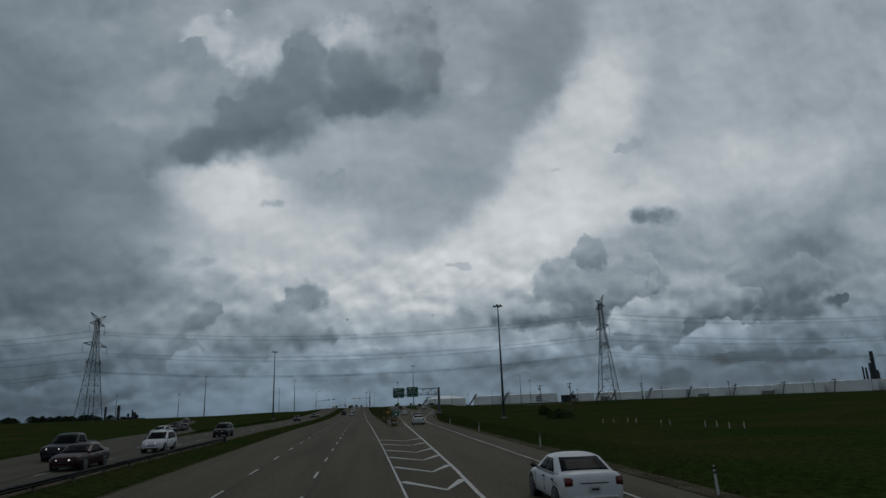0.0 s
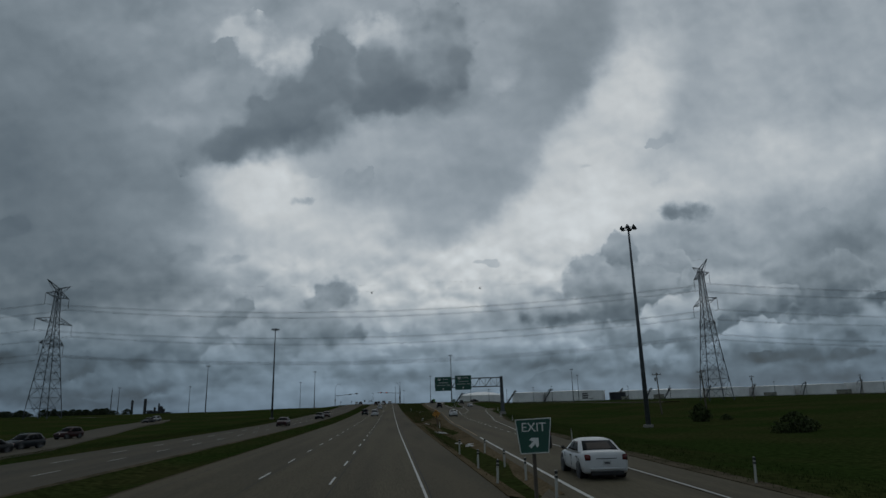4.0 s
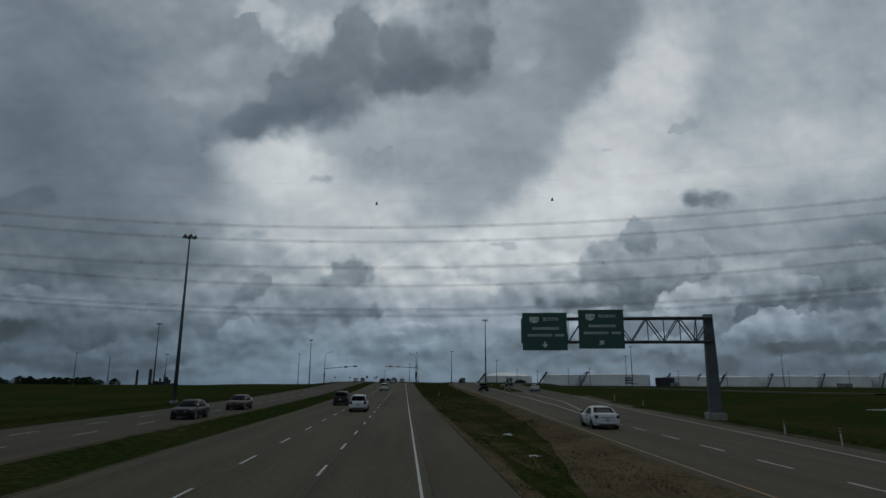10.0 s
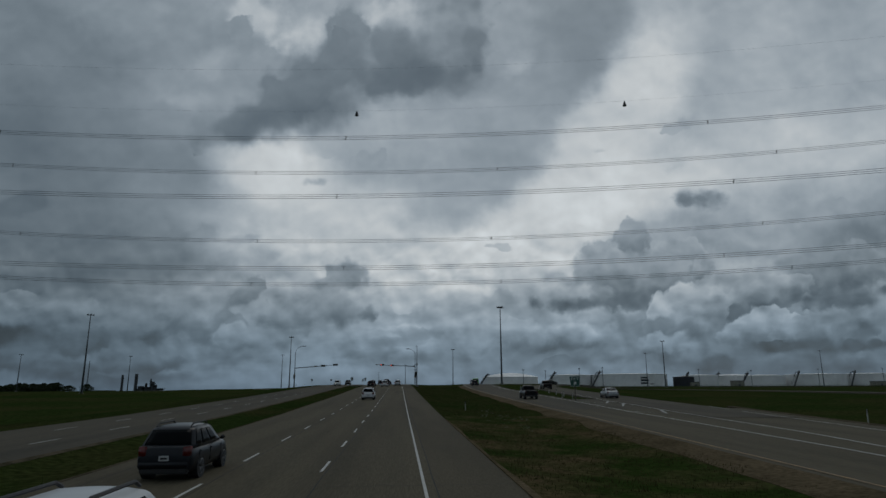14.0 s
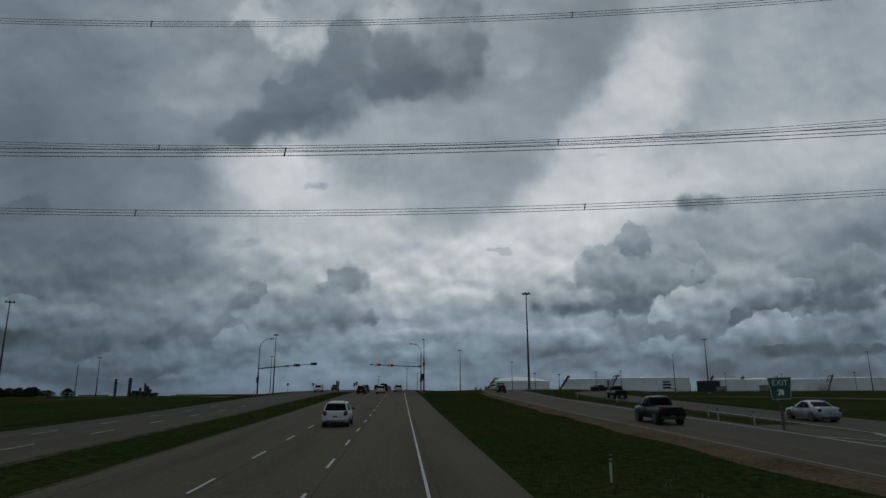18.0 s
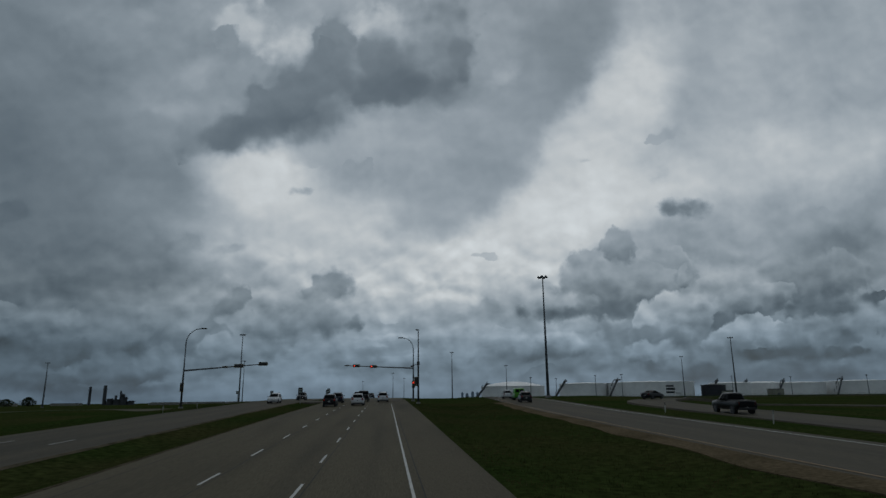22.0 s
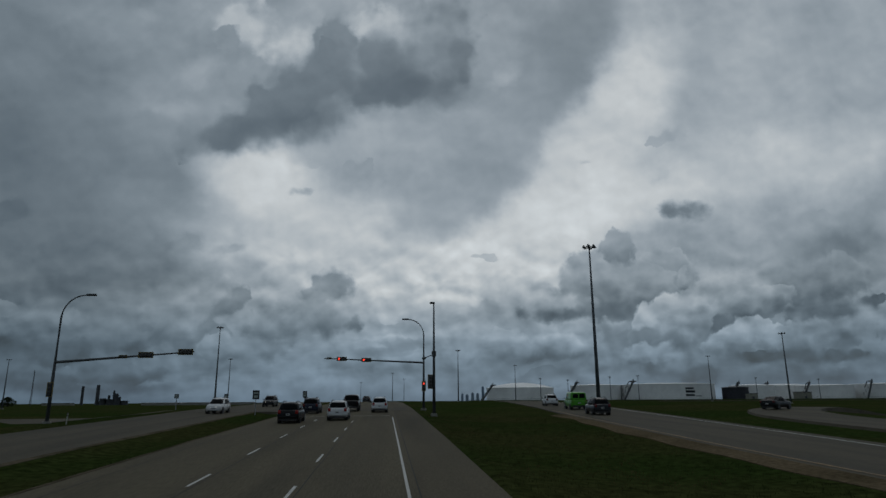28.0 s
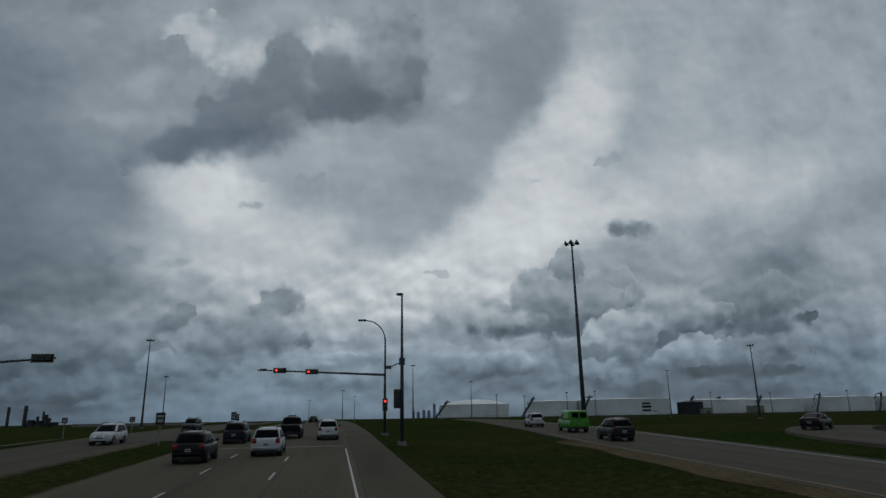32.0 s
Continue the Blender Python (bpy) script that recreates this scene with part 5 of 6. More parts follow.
def signal_pole(x, y, arm, side, label, heads, lit, lum):
    """A pole with a mast arm at one height and a curved lamp arm above."""
    z = land_z(x, y)
    t = thing("traffic_signal", x, y, z, 0, label, "traffic signal", "signals of the junction")
    part("base", rod(bmesh.new(), (0, 0, -0.4), (0, 0, 0.25), 0.36, 0.34, 12), CONCRETE, t)
    top = lum - z
    pts = [(0, 0, 0.2), (0, 0, 4), (0, 0, top - 2.2)]
    for a in range(1, 7):
        q = a * math.pi / 12
        pts.append((side * 2.0 * (1 - math.cos(q)), 0, top - 2.2 + 2.1 * math.sin(q)))
    part("pole", pipe(bmesh.new(), pts, [0.16, 0.14, 0.09] + [0.06] * 6, 10), DARKSTEEL, t, "", True)
    lampx = side * 2.0
    part("luminaire", bevel_all(box(bmesh.new(), min(lampx, lampx + side * 0.85), max(lampx, lampx + side * 0.85), -0.16, 0.16, top - 0.17, top + 0.02), 0.04), DARKSTEEL, t, "flat street lamp head")
    (ax, az0, az1) = arm
    part("mast_arm", rod(bmesh.new(), (0, 0, az0 - z), (ax - x, 0, az1 - z), 0.13, 0.06, 10), DARKSTEEL, t)
    for hx, sc in heads:
        f = (hx - x) / (ax - x)
        signal_head(t, hx - x, -0.22, az0 - z + (az1 - az0) * f + 0.02, lit and sc > 0.8, False, sc)
    signal_head(t, 0, -0.32, 3.0, lit, True, 1.0)
    return t


signal_pole(-29.7, 421.5, (-17.6, 10.95, 11.9), 1, "traffic signal pole with a long mast arm and curved lamp arm", ((-18.3, 1.05), (-21.8, 1.05), (-23.8, 0.6)), False, 17.2)
signal_pole(4.95, 443.5, (-7.8, 12.15, 12.7), -1, "traffic signal pole with mast arm over the through lanes", ((-2.45, 1.0), (-5.6, 1.0), (-7.2, 0.5)), True, 17.85)
z = land_z(5.1, 428)
lamp = thing("street_lamp", 5.1, 428.0, z, 0, "tall grey street lamp with small signal brackets on the shoulder", "street lamp")
part("base", rod(bmesh.new(), (0, 0, -0.4), (0, 0, 0.3), 0.36, 0.33, 12), CONCRETE, lamp)
part("pole", pipe(bmesh.new(), [(0, 0, 0.2), (0, 0, 6), (0, 0, 17.5 - z)], [0.17, 0.13, 0.07], 10), DARKSTEEL, lamp, "", True)
part("luminaire", bevel_all(box(bmesh.new(), -0.45, 0.1, -0.15, 0.15, 17.5 - z, 17.7 - z), 0.04), DARKSTEEL, lamp)
part("bracket", pipe(bmesh.new(), [(0, 0, 12.1 - z), (-0.5, 0, 11.95 - z), (-1.0, 0, 11.7 - z)], 0.05, 6), DARKSTEEL, lamp)
part("collar", rod(bmesh.new(), (0, 0, 11.9 - z), (0, 0, 12.45 - z), 0.24, seg=10), DARKSTEEL, lamp)
part("camera_housing", bevel_all(box(bmesh.new(), -1.25, -0.85, -0.2, 0.1, 11.6 - z, 11.85 - z), 0.03), DARKSTEEL, lamp)
signal_head(lamp, -0.36, -0.05, 9.3 - z, False, True, 1.15)

def median_sign(x, y, h, w, ph, label):
    z = land_z(x, y)
    t = thing("road_sign", x, y, z, 0, label, "road sign")
    part("post", box(bmesh.new(), -0.04, 0.04, -0.04, 0.04, -0.4, h), GALV, t)
    p = part("panel", box(bmesh.new(), -w / 2, w / 2, -0.07, -0.045, h - ph, h), SIGN_BLACK, t, "dark sign panel")
    part("legend", box(box(bmesh.new(), -w * 0.36, w * 0.36, -0.078, -0.068, h - ph * 0.4, h - ph * 0.2), -w * 0.30, w * 0.30, -0.078, -0.068, h - ph * 0.8, h - ph * 0.55), SIGN_PALE, p, "plain pale bars of lettering")
    return t


median_sign(-14.6, 436, 2.75, 0.75, 1.0, "small dark sign on a steel post in the median")
median_sign(-11.6, 456, 2.5, 0.6, 0.9, "small dark sign on a post beyond the junction")
median_sign(-29.3, 455, 2.2, 0.6, 0.6, "small sign on a post beside the cross street")
median_sign(-23.2, 458, 2.0, 0.6, 0.6, "small sign on a post beside the cross street")
median_sign(-13.2, 470, 2.4, 0.5, 0.9, "small dark sign on a post beyond the junction")

# guard rail beside the oncoming road
rail = thing("guard_rail", 0, 0, 0, 0, "low dark weathered steel guard rail along the median", "guard rail")
RAIL = [(-15.2, y) for y in range(-60, 76, 4)]


def rail_foot(x, y):
    return land_z(x, y) - 0.14


for x, y in RAIL:
    part("post", box(bmesh.new(), x - 0.10, x + 0.02, y - 0.07, y + 0.07, rail_foot(x, y) - 0.3, rail_foot(x, y) + 0.60), WOOD, rail)
bm = bmesh.new()
prof = [(-0.02, 0.36), (0.05, 0.42), (0.05, 0.45), (-0.01, 0.50), (0.05, 0.55), (0.05, 0.58), (-0.02, 0.64)]
rows = [[bm.verts.new((x + 0.06 + px, y, rail_foot(x, y) + pz)) for px, pz in prof] for x, y in RAIL]
for a, b in zip(rows, rows[1:]):
    for k in range(len(prof) - 1):
        bm.faces.new((a[k], a[k + 1], b[k + 1], b[k]))
bmesh.ops.solidify(bm, geom=bm.faces[:], thickness=0.012)
part("beam", bm, RAILSTEEL, rail, "corrugated steel beam")
x, y = RAIL[-1]
part("terminal", bevel_all(box(bmesh.new(), x - 0.12, x + 0.22, y - 0.1, y + 0.5, rail_foot(x, y) + 0.2, rail_foot(x, y) + 0.78), 0.05, 2), SIGN_BLACK, rail, "dark end terminal")


# ---- utility poles ----
def utility_pole(x, y, h, lean, label):
    t = thing("utility_pole", x, y, land_z(x, y) - 0.1, 0, label, "utility pole", "wooden poles along the field")
    part("pole", pipe(bmesh.new(), [(0, 0, -0.5), (lean * 0.5, 0, h * 0.5), (lean, 0, h)], [0.19, 0.16, 0.12], 8), WOOD, t)
    part("crossarm", box(bmesh.new(), lean - 1.1, lean + 1.1, -0.06, 0.06, h - 0.55, h - 0.4), WOOD, t)
    for k in (-1.0, -0.35, 0.35, 1.0):
        part("insulator", rod(bmesh.new(), (lean + k, 0, h - 0.4), (lean + k, 0, h - 0.15), 0.06, 0.05, 6), GLASSINS, t)
    part("transformer", rod(bmesh.new(), (lean - 0.42, -0.1, h - 2.0), (lean - 0.42, -0.1, h - 1.15), 0.22, seg=10), GALV, t)
    return t


for x, y, h, lean in ((63, 222, 9.6, -0.3), (74, 222, 9.6, -0.2), (150, 330, 9.5, 0.1), (210, 345, 9.5, 0), (275, 360, 9.0, 0)):
    utility_pole(x, y, h, lean, "weathered wooden utility pole on the grass")

# ---- pond ----
bm = bmesh.new()
bm.faces.new([bm.verts.new((POND[0] + POND[2] * 0.96 * math.cos(a) * (1 + 0.10 * noise.noise(Vector((math.cos(a) * 2, math.sin(a) * 2, 5)))), POND[1] + POND[3] * 0.96 * math.sin(a) * (1 + 0.2 * noise.noise(Vector((a, 1, 1)))), POND_Z)) for a in [2 * math.pi * k / 48 for k in range(48)]])
tagged(part("pond", bm, WATER), "shallow pond in the grass, pale sky painted into its colour", "pond", "", "structure")

# ---- tank farm ----
def storage_tank(x, y, r, h, mat, label, dome=0.0, stair=True):
    z = land_z(x, y) - 0.4
    t = thing("storage_tank", x, y, z, 0, label, "storage tank", "tanks of the tank farm")
    bm = bmesh.new()
    rod(bm, (0, 0, 0), (0, 0, h), r, r, 48, False)
    part("shell", bm, mat, t, "", True)
    lid = bmesh.new()
    seg = 48
    prev = None
    for k in range(5):
        q = k / 4
        ring = [lid.verts.new((r * (1 - q) * math.cos(a) if k < 4 else 0.3 * math.cos(a), r * (1 - q) * math.sin(a) if k < 4 else 0.3 * math.sin(a), h + dome * (1 - (1 - q) ** 2))) for a in [2 * math.pi * i / seg for i in range(seg)]]
        if prev:
            for i in range(seg):
                lid.faces.new((prev[i], prev[(i + 1) % seg], ring[(i + 1) % seg], ring[i]))
        prev = ring
    part("roof", lid, mat, t, "", True)
    rim = bmesh.new()
    pipe(rim, [((r + 0.15) * math.cos(2 * math.pi * i / 48), (r + 0.15) * math.sin(2 * math.pi * i / 48), h - 0.2) for i in range(49)], 0.25, 5)
    part("wind_girder", rim, PIPE if mat is TANK_DARK else TANK, t)
    if stair:
        st_ = bmesh.new()
        rod(st_, (-r * 0.90, -r * 0.50, h + 2.4), (-r * 0.90 - 12, -r * 0.75, 0.3), 0.75, seg=5)
        rod(st_, (-r * 0.90, -r * 0.50, h + 4.0), (-r * 0.90 - 12, -r * 0.75, 1.9), 0.22, seg=5)
        for k in range(5):
            rod(st_, (-r * 0.90 - 2.4 * k, -r * 0.52, h + 4.0 - k * 2.7), (-r * 0.90 - 2.4 * k, -r * 0.52, h + 1.0 - k * 2.7), 0.2, seg=4)
        rod(st_, (-r * 0.94, -r * 0.36, h + 2.2), (-r * 1.0, -r * 0.30, h - 3), 0.35, seg=5)
        rod(st_, (-r * 0.94, -r * 0.40, h + 2.2), (-r * 0.80, -r * 0.40, h + 2.4), 0.6, seg=5)
        part("stairway", st_, PIPE, t, "dark steel stairway")
    return t


row = [(121, 930, 30, 12.2, TANK, 4.5), (175, 882, 20.5, 13.0, TANK, 1.0), (233.5, 878, 38.5, 13.4, TANK, 1.2), (311, 880, 17.5, 12.4, TANK, 1.0), (381, 945, 24, 13.6, TANK, 1.6), (380, 885, 22.5, 12.2, TANK, 1.0), (436, 880, 29, 13.2, TANK, 1.0), (497, 880, 30, 13.6, TANK, 1.0), (560, 870, 31, 14.0, TANK, 1.0), (627, 855, 34, 15.2, TANK, 1.0), (700, 845, 37, 16.6, TANK, 1.0), (780, 830, 41, 17.5, TANK, 1.0)]
for x, y, r, h, m, d in row:
    storage_tank(x, y, r, h, m, "broad white steel storage tank with a shallow roof", d)
storage_tank(283.5, 858, 10, 10.6, TANK_DARK, "dark storage tank beside white tanks", 0.6, False)
# emblem on a tank: plain dark shapes on its curved shell
for ob in list(scene.objects):
    if ob.name.startswith("storage_tank") and abs(ob.location.x - 233.5) < 0.5:
        bm = bmesh.new()
        for a0, a1, c, d in ((-6, 1, 9.0, 10.4), (-6, 2, 6.4, 8.2), (-6, 1.5, 3.8, 5.4), (2.5, 8, 3.6, 4.2)):
            lo, hi = [math.asin((5 + v) / 38.5) for v in (a0, a1)]
            vs = [[bm.verts.new((38.56 * math.sin(lo + (hi - lo) * k / 6), -38.56 * math.cos(lo + (hi - lo) * k / 6), z)) for k in range(7)] for z in (c, d)]
            for k in range(6):
                bm.faces.new((vs[0][k], vs[0][k + 1], vs[1][k + 1], vs[1][k]))
        part("emblem", bm, SIGN_BLACK, ob, "dark emblem of plain bars")
for x, y, w, d, h, m in ((330, 842, 10, 8, 6, TANK_BEIGE), (470, 835, 12, 8, 5, TANK_BEIGE), (285, 838, 7, 5, 5, TANK_BEIGE), (560, 825, 14, 8, 6, TANK_BEIGE)):
    hut = thing("works_building", x, y, land_z(x, y) - 0.2, 0, "small beige works building before the tanks", "building")
    part("wall", box(bmesh.new(), -w / 2, w / 2, -d / 2, d / 2, 0, h), m, hut)
    part("roof", box(bmesh.new(), -w / 2 - 0.3, w / 2 + 0.3, -d / 2 - 0.3, d / 2 + 0.3, h, h + 0.4), PIPE, hut)
    part("door", box(bmesh.new(), -1, 1, -d / 2 - 0.05, -d / 2 + 0.02, 0, 3), PIPE, hut)
# low dyke and fence before the tanks
strip_pts = [(x, 815 - 0.08 * (x - 80)) for x in range(60, 1000, 30)]
bm = bmesh.new()
rows = []
for x, y in strip_pts:
    z = land_z(x, y)
    rows.append([bm.verts.new((x, y - 5, z - 0.6)), bm.verts.new((x, y - 1, z + 1.1)), bm.verts.new((x, y + 1, z + 1.1)), bm.verts.new((x, y + 5, z - 0.6))])
for a, b in zip(rows, rows[1:]):
    for k in range(3):
        bm.faces.new((a[k], b[k], b[k + 1], a[k + 1]))
tagged(part("dyke", bm, GRASS), "low grassed earth bank before the tanks", "earth bank", "", "structure")
ribbon("service_road", [(60, 772), (200, 762), (400, 746), (700, 722), (1000, 690)], 9.0, GRAVEL, 0.4, "pale gravel service road before the tank farm")
fence = thing("fence", 0, 0, 0, 0, "thin grey fence along the tank farm", "fence")
for i, (x, y) in enumerate(strip_pts):
    part("post", rod(bmesh.new(), (x, y - 8, land_z(x, y - 8) - 0.2), (x, y - 8, land_z(x, y - 8) + 2.3), 0.07, seg=5), PIPE, fence)
for q in (0.5, 1.4, 2.2):
    part("wire", pipe(bmesh.new(), [(x, y - 8, land_z(x, y - 8) + q) for x, y in strip_pts], 0.04, 4), PIPE, fence)


def lamp_pole(x, y, h, label):
    t = thing("lamp_pole", x, y, land_z(x, y) - 0.3, 0, label, "pole", "poles of the tank farm")
    part("pole", rod(bmesh.new(), (0, 0, 0), (0, 0, h), 0.30, 0.18, 6), PIPE, t)
    part("head", box(bmesh.new(), -0.9, 0.9, -0.3, 0.3, h, h + 0.6), PIPE, t)


for x, y, h in ((118, 840, 17), (172, 838, 18), (290, 838, 17), (196, 842, 19), (345, 842, 16), (410, 836, 17), (480, 840, 18), (610, 820, 19), (140, 842, 16), (700, 800, 20), (520, 838, 17)):
    lamp_pole(x, y, h, "thin dark pole among the tanks")


# ---- refinery, far off ----
def stack(x, y, h, r, label):
    t = thing("refinery_stack", x, y, land_z(x, y) - 1, 0, label, "chimney", "stacks of the refinery")
    part("shaft", rod(bmesh.new(), (0, 0, 0), (0, 0, h), r * 1.15, r, 10), PIPE, t)
    part("platform", rod(bmesh.new(), (0, 0, h * 0.8), (0, 0, h * 0.8 + 1.2), r * 1.6, seg=10), PIPE, t)


for x, h, r in ((-783, 49, 3.2), (-745, 52, 4.2), (-716, 26, 3), (-704, 38, 2.2), (-699, 30, 6), (-690, 22, 4), (-730, 18, 8), (-712, 16, 9), (-676, 12, 8)):
    stack(x, 2100, h, r, "dark refinery column against the sky")
for x, y, w, d, h in ((-712, 2110, 60, 20, 10), (-830, 2080, 70, 20, 6), (-1000, 2050, 120, 25, 7), (-1120, 2040, 90, 25, 8), (-560, 2090, 130, 20, 4), (-400, 2100, 150, 20, 4)):
    b = thing("refinery_building", x, y, land_z(x, y) - 1, 0, "low grey works building far off", "building")
    part("wall", box(bmesh.new(), -w / 2, w / 2, -d / 2, d / 2, 0, h), TANK_BEIGE if w > 60 else PIPE, b)
    part("roof", box(bmesh.new(), -w / 2 - 1, w / 2 + 1, -d / 2 - 1, d / 2 + 1, h, h + 0.8), PIPE, b)
mast = thing("radio_mast", -595, 1500, land_z(-595, 1500) - 1, 0, "thin grey lattice radio mast far off", "mast")
for a in range(3):
    c, q = 1.5 * math.cos(a * 2.094), 1.5 * math.sin(a * 2.094)
    part("leg", rod(bmesh.new(), (c, q, 0), (c * 0.3, q * 0.3, 60), 0.28, 0.18, 5), PIPE, mast)
bm = bmesh.new()
for k in range(20):
    for a in range(3):
        r0, r1 = 1.5 * (1 - 0.7 * k / 20), 1.5 * (1 - 0.7 * (k + 1) / 20)
        rod(bm, (r0 * math.cos(a * 2.094), r0 * math.sin(a * 2.094), 3 * k), (r1 * math.cos((a + 1) * 2.094), r1 * math.sin((a + 1) * 2.094), 3 * k + 3), 0.12, seg=4, caps=False)
part("bracing", bm, PIPE, mast)
for x, w in ((-383, 58), (-318, 62), (-254, 56)):
    shed = thing("long_shed", x, 1500, land_z(x, 1500) - 0.3, 0, "long low pale shed on the horizon", "building")
    high = 6.1 - land_z(x, 1500)
    part("wall", bevel_all(box(bmesh.new(), -w / 2, w / 2, -8, 8, 0, high), 0.2), CONCRETE, shed)
    part("roof", box(bmesh.new(), -w / 2 - 0.6, w / 2 + 0.6, -8.6, 8.6, high, high + 0.4), TANK, shed)
for x, y, h, r in ((1150, 1300, 92, 4), (1142, 1300, 66, 3), (1122, 1300, 58, 1.6), (1130, 1300, 56, 2), (1158, 1305, 50, 6)):
    stack(x, y, h, r, "dark process tower of a refinery")

# ---- city skyline, far off ----
for x, y, w, h, m in ((558, 4000, 22, 118, PAINTED_HAZE2), (594, 4000, 18, 96, PAINTED_HAZE), (530, 4020, 24, 62, PAINTED_HAZE), (500, 4010, 26, 66, PAINTED_HAZE), (470, 4030, 26, 52, PAINTED_HAZE), (440, 4010, 20, 60, PAINTED_HAZE2), (620, 4020, 22, 56, PAINTED_HAZE), (660, 4030, 30, 42, PAINTED_HAZE)):
    w, h = w * 0.6, h * 0.66
    b = thing("tower_block", x, y, 0, 0, "far tower block, blue-grey with painted haze", "building", "city skyline")
    part("wall", bevel_all(box(bmesh.new(), -w / 2, w / 2, -w / 2, w / 2, 0, h), 0.3), m, b)
    bands = bmesh.new()
    for k in range(6, int(h) - 3, 7):
        box(bands, -w / 2 - 0.2, w / 2 + 0.2, -w / 2 - 0.2, w / 2 + 0.2, k, k + 2.5)
    part("window_band", bands, PAINTED_HAZE2, b)
    part("roof", box(bmesh.new(), -w / 4, w / 4, -w / 4, w / 4, h, h + 4), m, b)


# ---- trees and bushes ----
def tree(x, y, h, spread, label, seed):
    rng = random.Random(seed)
    t = thing("tree", x, y, land_z(x, y) - 0.3, 0, label, "tree", "trees of the field edge")
    tr = bmesh.new()
    pipe(tr, [(0, 0, 0), (0.1, 0, h * 0.3), (0, 0.1, h * 0.7)], [h * 0.035, h * 0.025, h * 0.01], 6)
    for k in range(5):
        a = rng.uniform(0, 6.28)
        rod(tr, (0, 0, h * rng.uniform(0.25, 0.5)), (spread * 0.6 * math.cos(a), spread * 0.6 * math.sin(a), h * rng.uniform(0.5, 0.8)), h * 0.012, h * 0.004, 5)
    part("trunk", tr, BARK, t)
    vs, fs = [], []
    for k in range(700):
        a, q = rng.uniform(0, 6.28), rng.random() ** 0.5
        zz = rng.uniform(0.12, 1.0)
        rr = spread * q * math.sin(math.pi * min(1, zz * 0.8 + 0.15)) * rng.uniform(0.75, 1.1)
        c = Vector((rr * math.cos(a), rr * math.sin(a), h * zz))
        s = max(h, spread) * rng.uniform(0.04, 0.09)
        n = Vector((rng.uniform(-1, 1), rng.uniform(-1, 1), rng.uniform(-1, 1))).normalized()
        u = n.orthogonal().normalized()
        v = n.cross(u)
        i0 = len(vs)
        vs.extend([c + u * s, c + v * s * 0.8, c - u * s, c - v * s * 0.8])
        fs.append((i0, i0 + 1, i0 + 2, i0 + 3))
    me = bpy.data.meshes.new("crown")
    me.from_pydata([tuple(v) for v in vs], [], fs)
    me.materials.append(TREE if h > 3.5 else BUSH)
    ob = new("crown", me)
    ob.parent = t
    return t


rng = random.Random(4)
for k in range(56):
    x, y = -rng.uniform(385, 640), rng.uniform(960, 1080)
    tree(x, y, rng.uniform(7, 11), rng.uniform(8, 11), "dark far tree in a shelter belt", 100 + k)
for x, y, h, s in ((51, 179, 3.2, 1.8), (54, 184, 2.0, 1.6), (45, 145, 2.5, 2.2), (47.5, 147, 1.9, 1.8), (42.7, 144, 1.4, 1.4), (56.5, 181, 1.3, 1.2)):
    tree(x, y, h, s, "small dark bush in the grass", int(x * 7 + y))


# ---- grass blades, weeds and rubble ----
def tufts(name, count, place, mat, low, high, label, seed):
    """Many crossed blades in one mesh."""
    rg = np.random.RandomState(seed)
    pts = []
    while len(pts) < count:
        p = place(rg)
        if p is not None:
            pts.append((p[0], p[1], land_z(p[0], p[1]) - 0.03))
    p = np.array(pts)
    vs, fs = [], []
    for b in range(4):
        a = rg.uniform(0, 2 * np.pi, count)
        h = rg.uniform(low, high, count)
        w = h * 0.16
        off = rg.uniform(-0.18, 0.18, (count, 2))
        lean = rg.uniform(-0.35, 0.35, (count, 2)) * h[:, None]
        base = p + np.c_[off, np.zeros(count)]
        side = np.c_[np.cos(a) * w, np.sin(a) * w, np.zeros(count)]
        tip = base + np.c_[lean, h]
        vs.append(np.stack([base - side, base + side, tip], 1))
    v = np.concatenate(vs).reshape(-1, 3)
    me = bpy.data.meshes.new(name)
    me.from_pydata(v.tolist(), [], np.arange(len(v)).reshape(-1, 3).tolist())
    me.materials.append(mat)
    return tagged(new(name, me), label, "grass", "", "stuff")


def island_spot(rg):
    y = 100 + 330 * rg.rand() ** 1.1
    b = ramp_left(y) - (1.5 if y > 118 else 0.2)
    # thin where the earth lies bare
    if rg.rand() < max(0.86 * math.exp(-((y - 185) / 40) ** 4), 0.93 if y < 124 else 0.0):
        return None
    return (rg.uniform(3.9, b), y) if b > 4.1 else None


tufts("island_grass", 30000, island_spot, DRY_BLADES, 0.05, 0.13, "rough green grass between the road and the ramp", 1)
tufts("median_grass", 26000, lambda rg: (rg.uniform(-15.4, -11.0), rg.uniform(20, 440)), BLADES, 0.04, 0.10, "rough green grass of the median", 2)
tufts("verge_grass", 16000, lambda rg: (lambda y: (ramp_right(y) + 0.3 + 9 * rg.rand() ** 1.5, y))(rg.uniform(20, 262)), BLADES, 0.05, 0.14, "rough green grass beside the ramp", 3)
tufts("left_grass", 16000, lambda rg: (-25.4 - 12 * rg.rand() ** 1.4, rg.uniform(60, 440)), BLADES, 0.05, 0.14, "rough green grass beside the oncoming road", 5)


def weed_spot(rg):
    y = rg.uniform(98, 380)
    if rg.rand() > math.exp(-((y - 215) / 70) ** 2):
        return None
    b = ramp_left(y) - 1.0
    if b < 4.1:
        return None
    x = rg.uniform(3.8, b)
    return (x, y) if noise.noise(Vector((x * 0.35, y * 0.22, 9))) > -0.05 else None


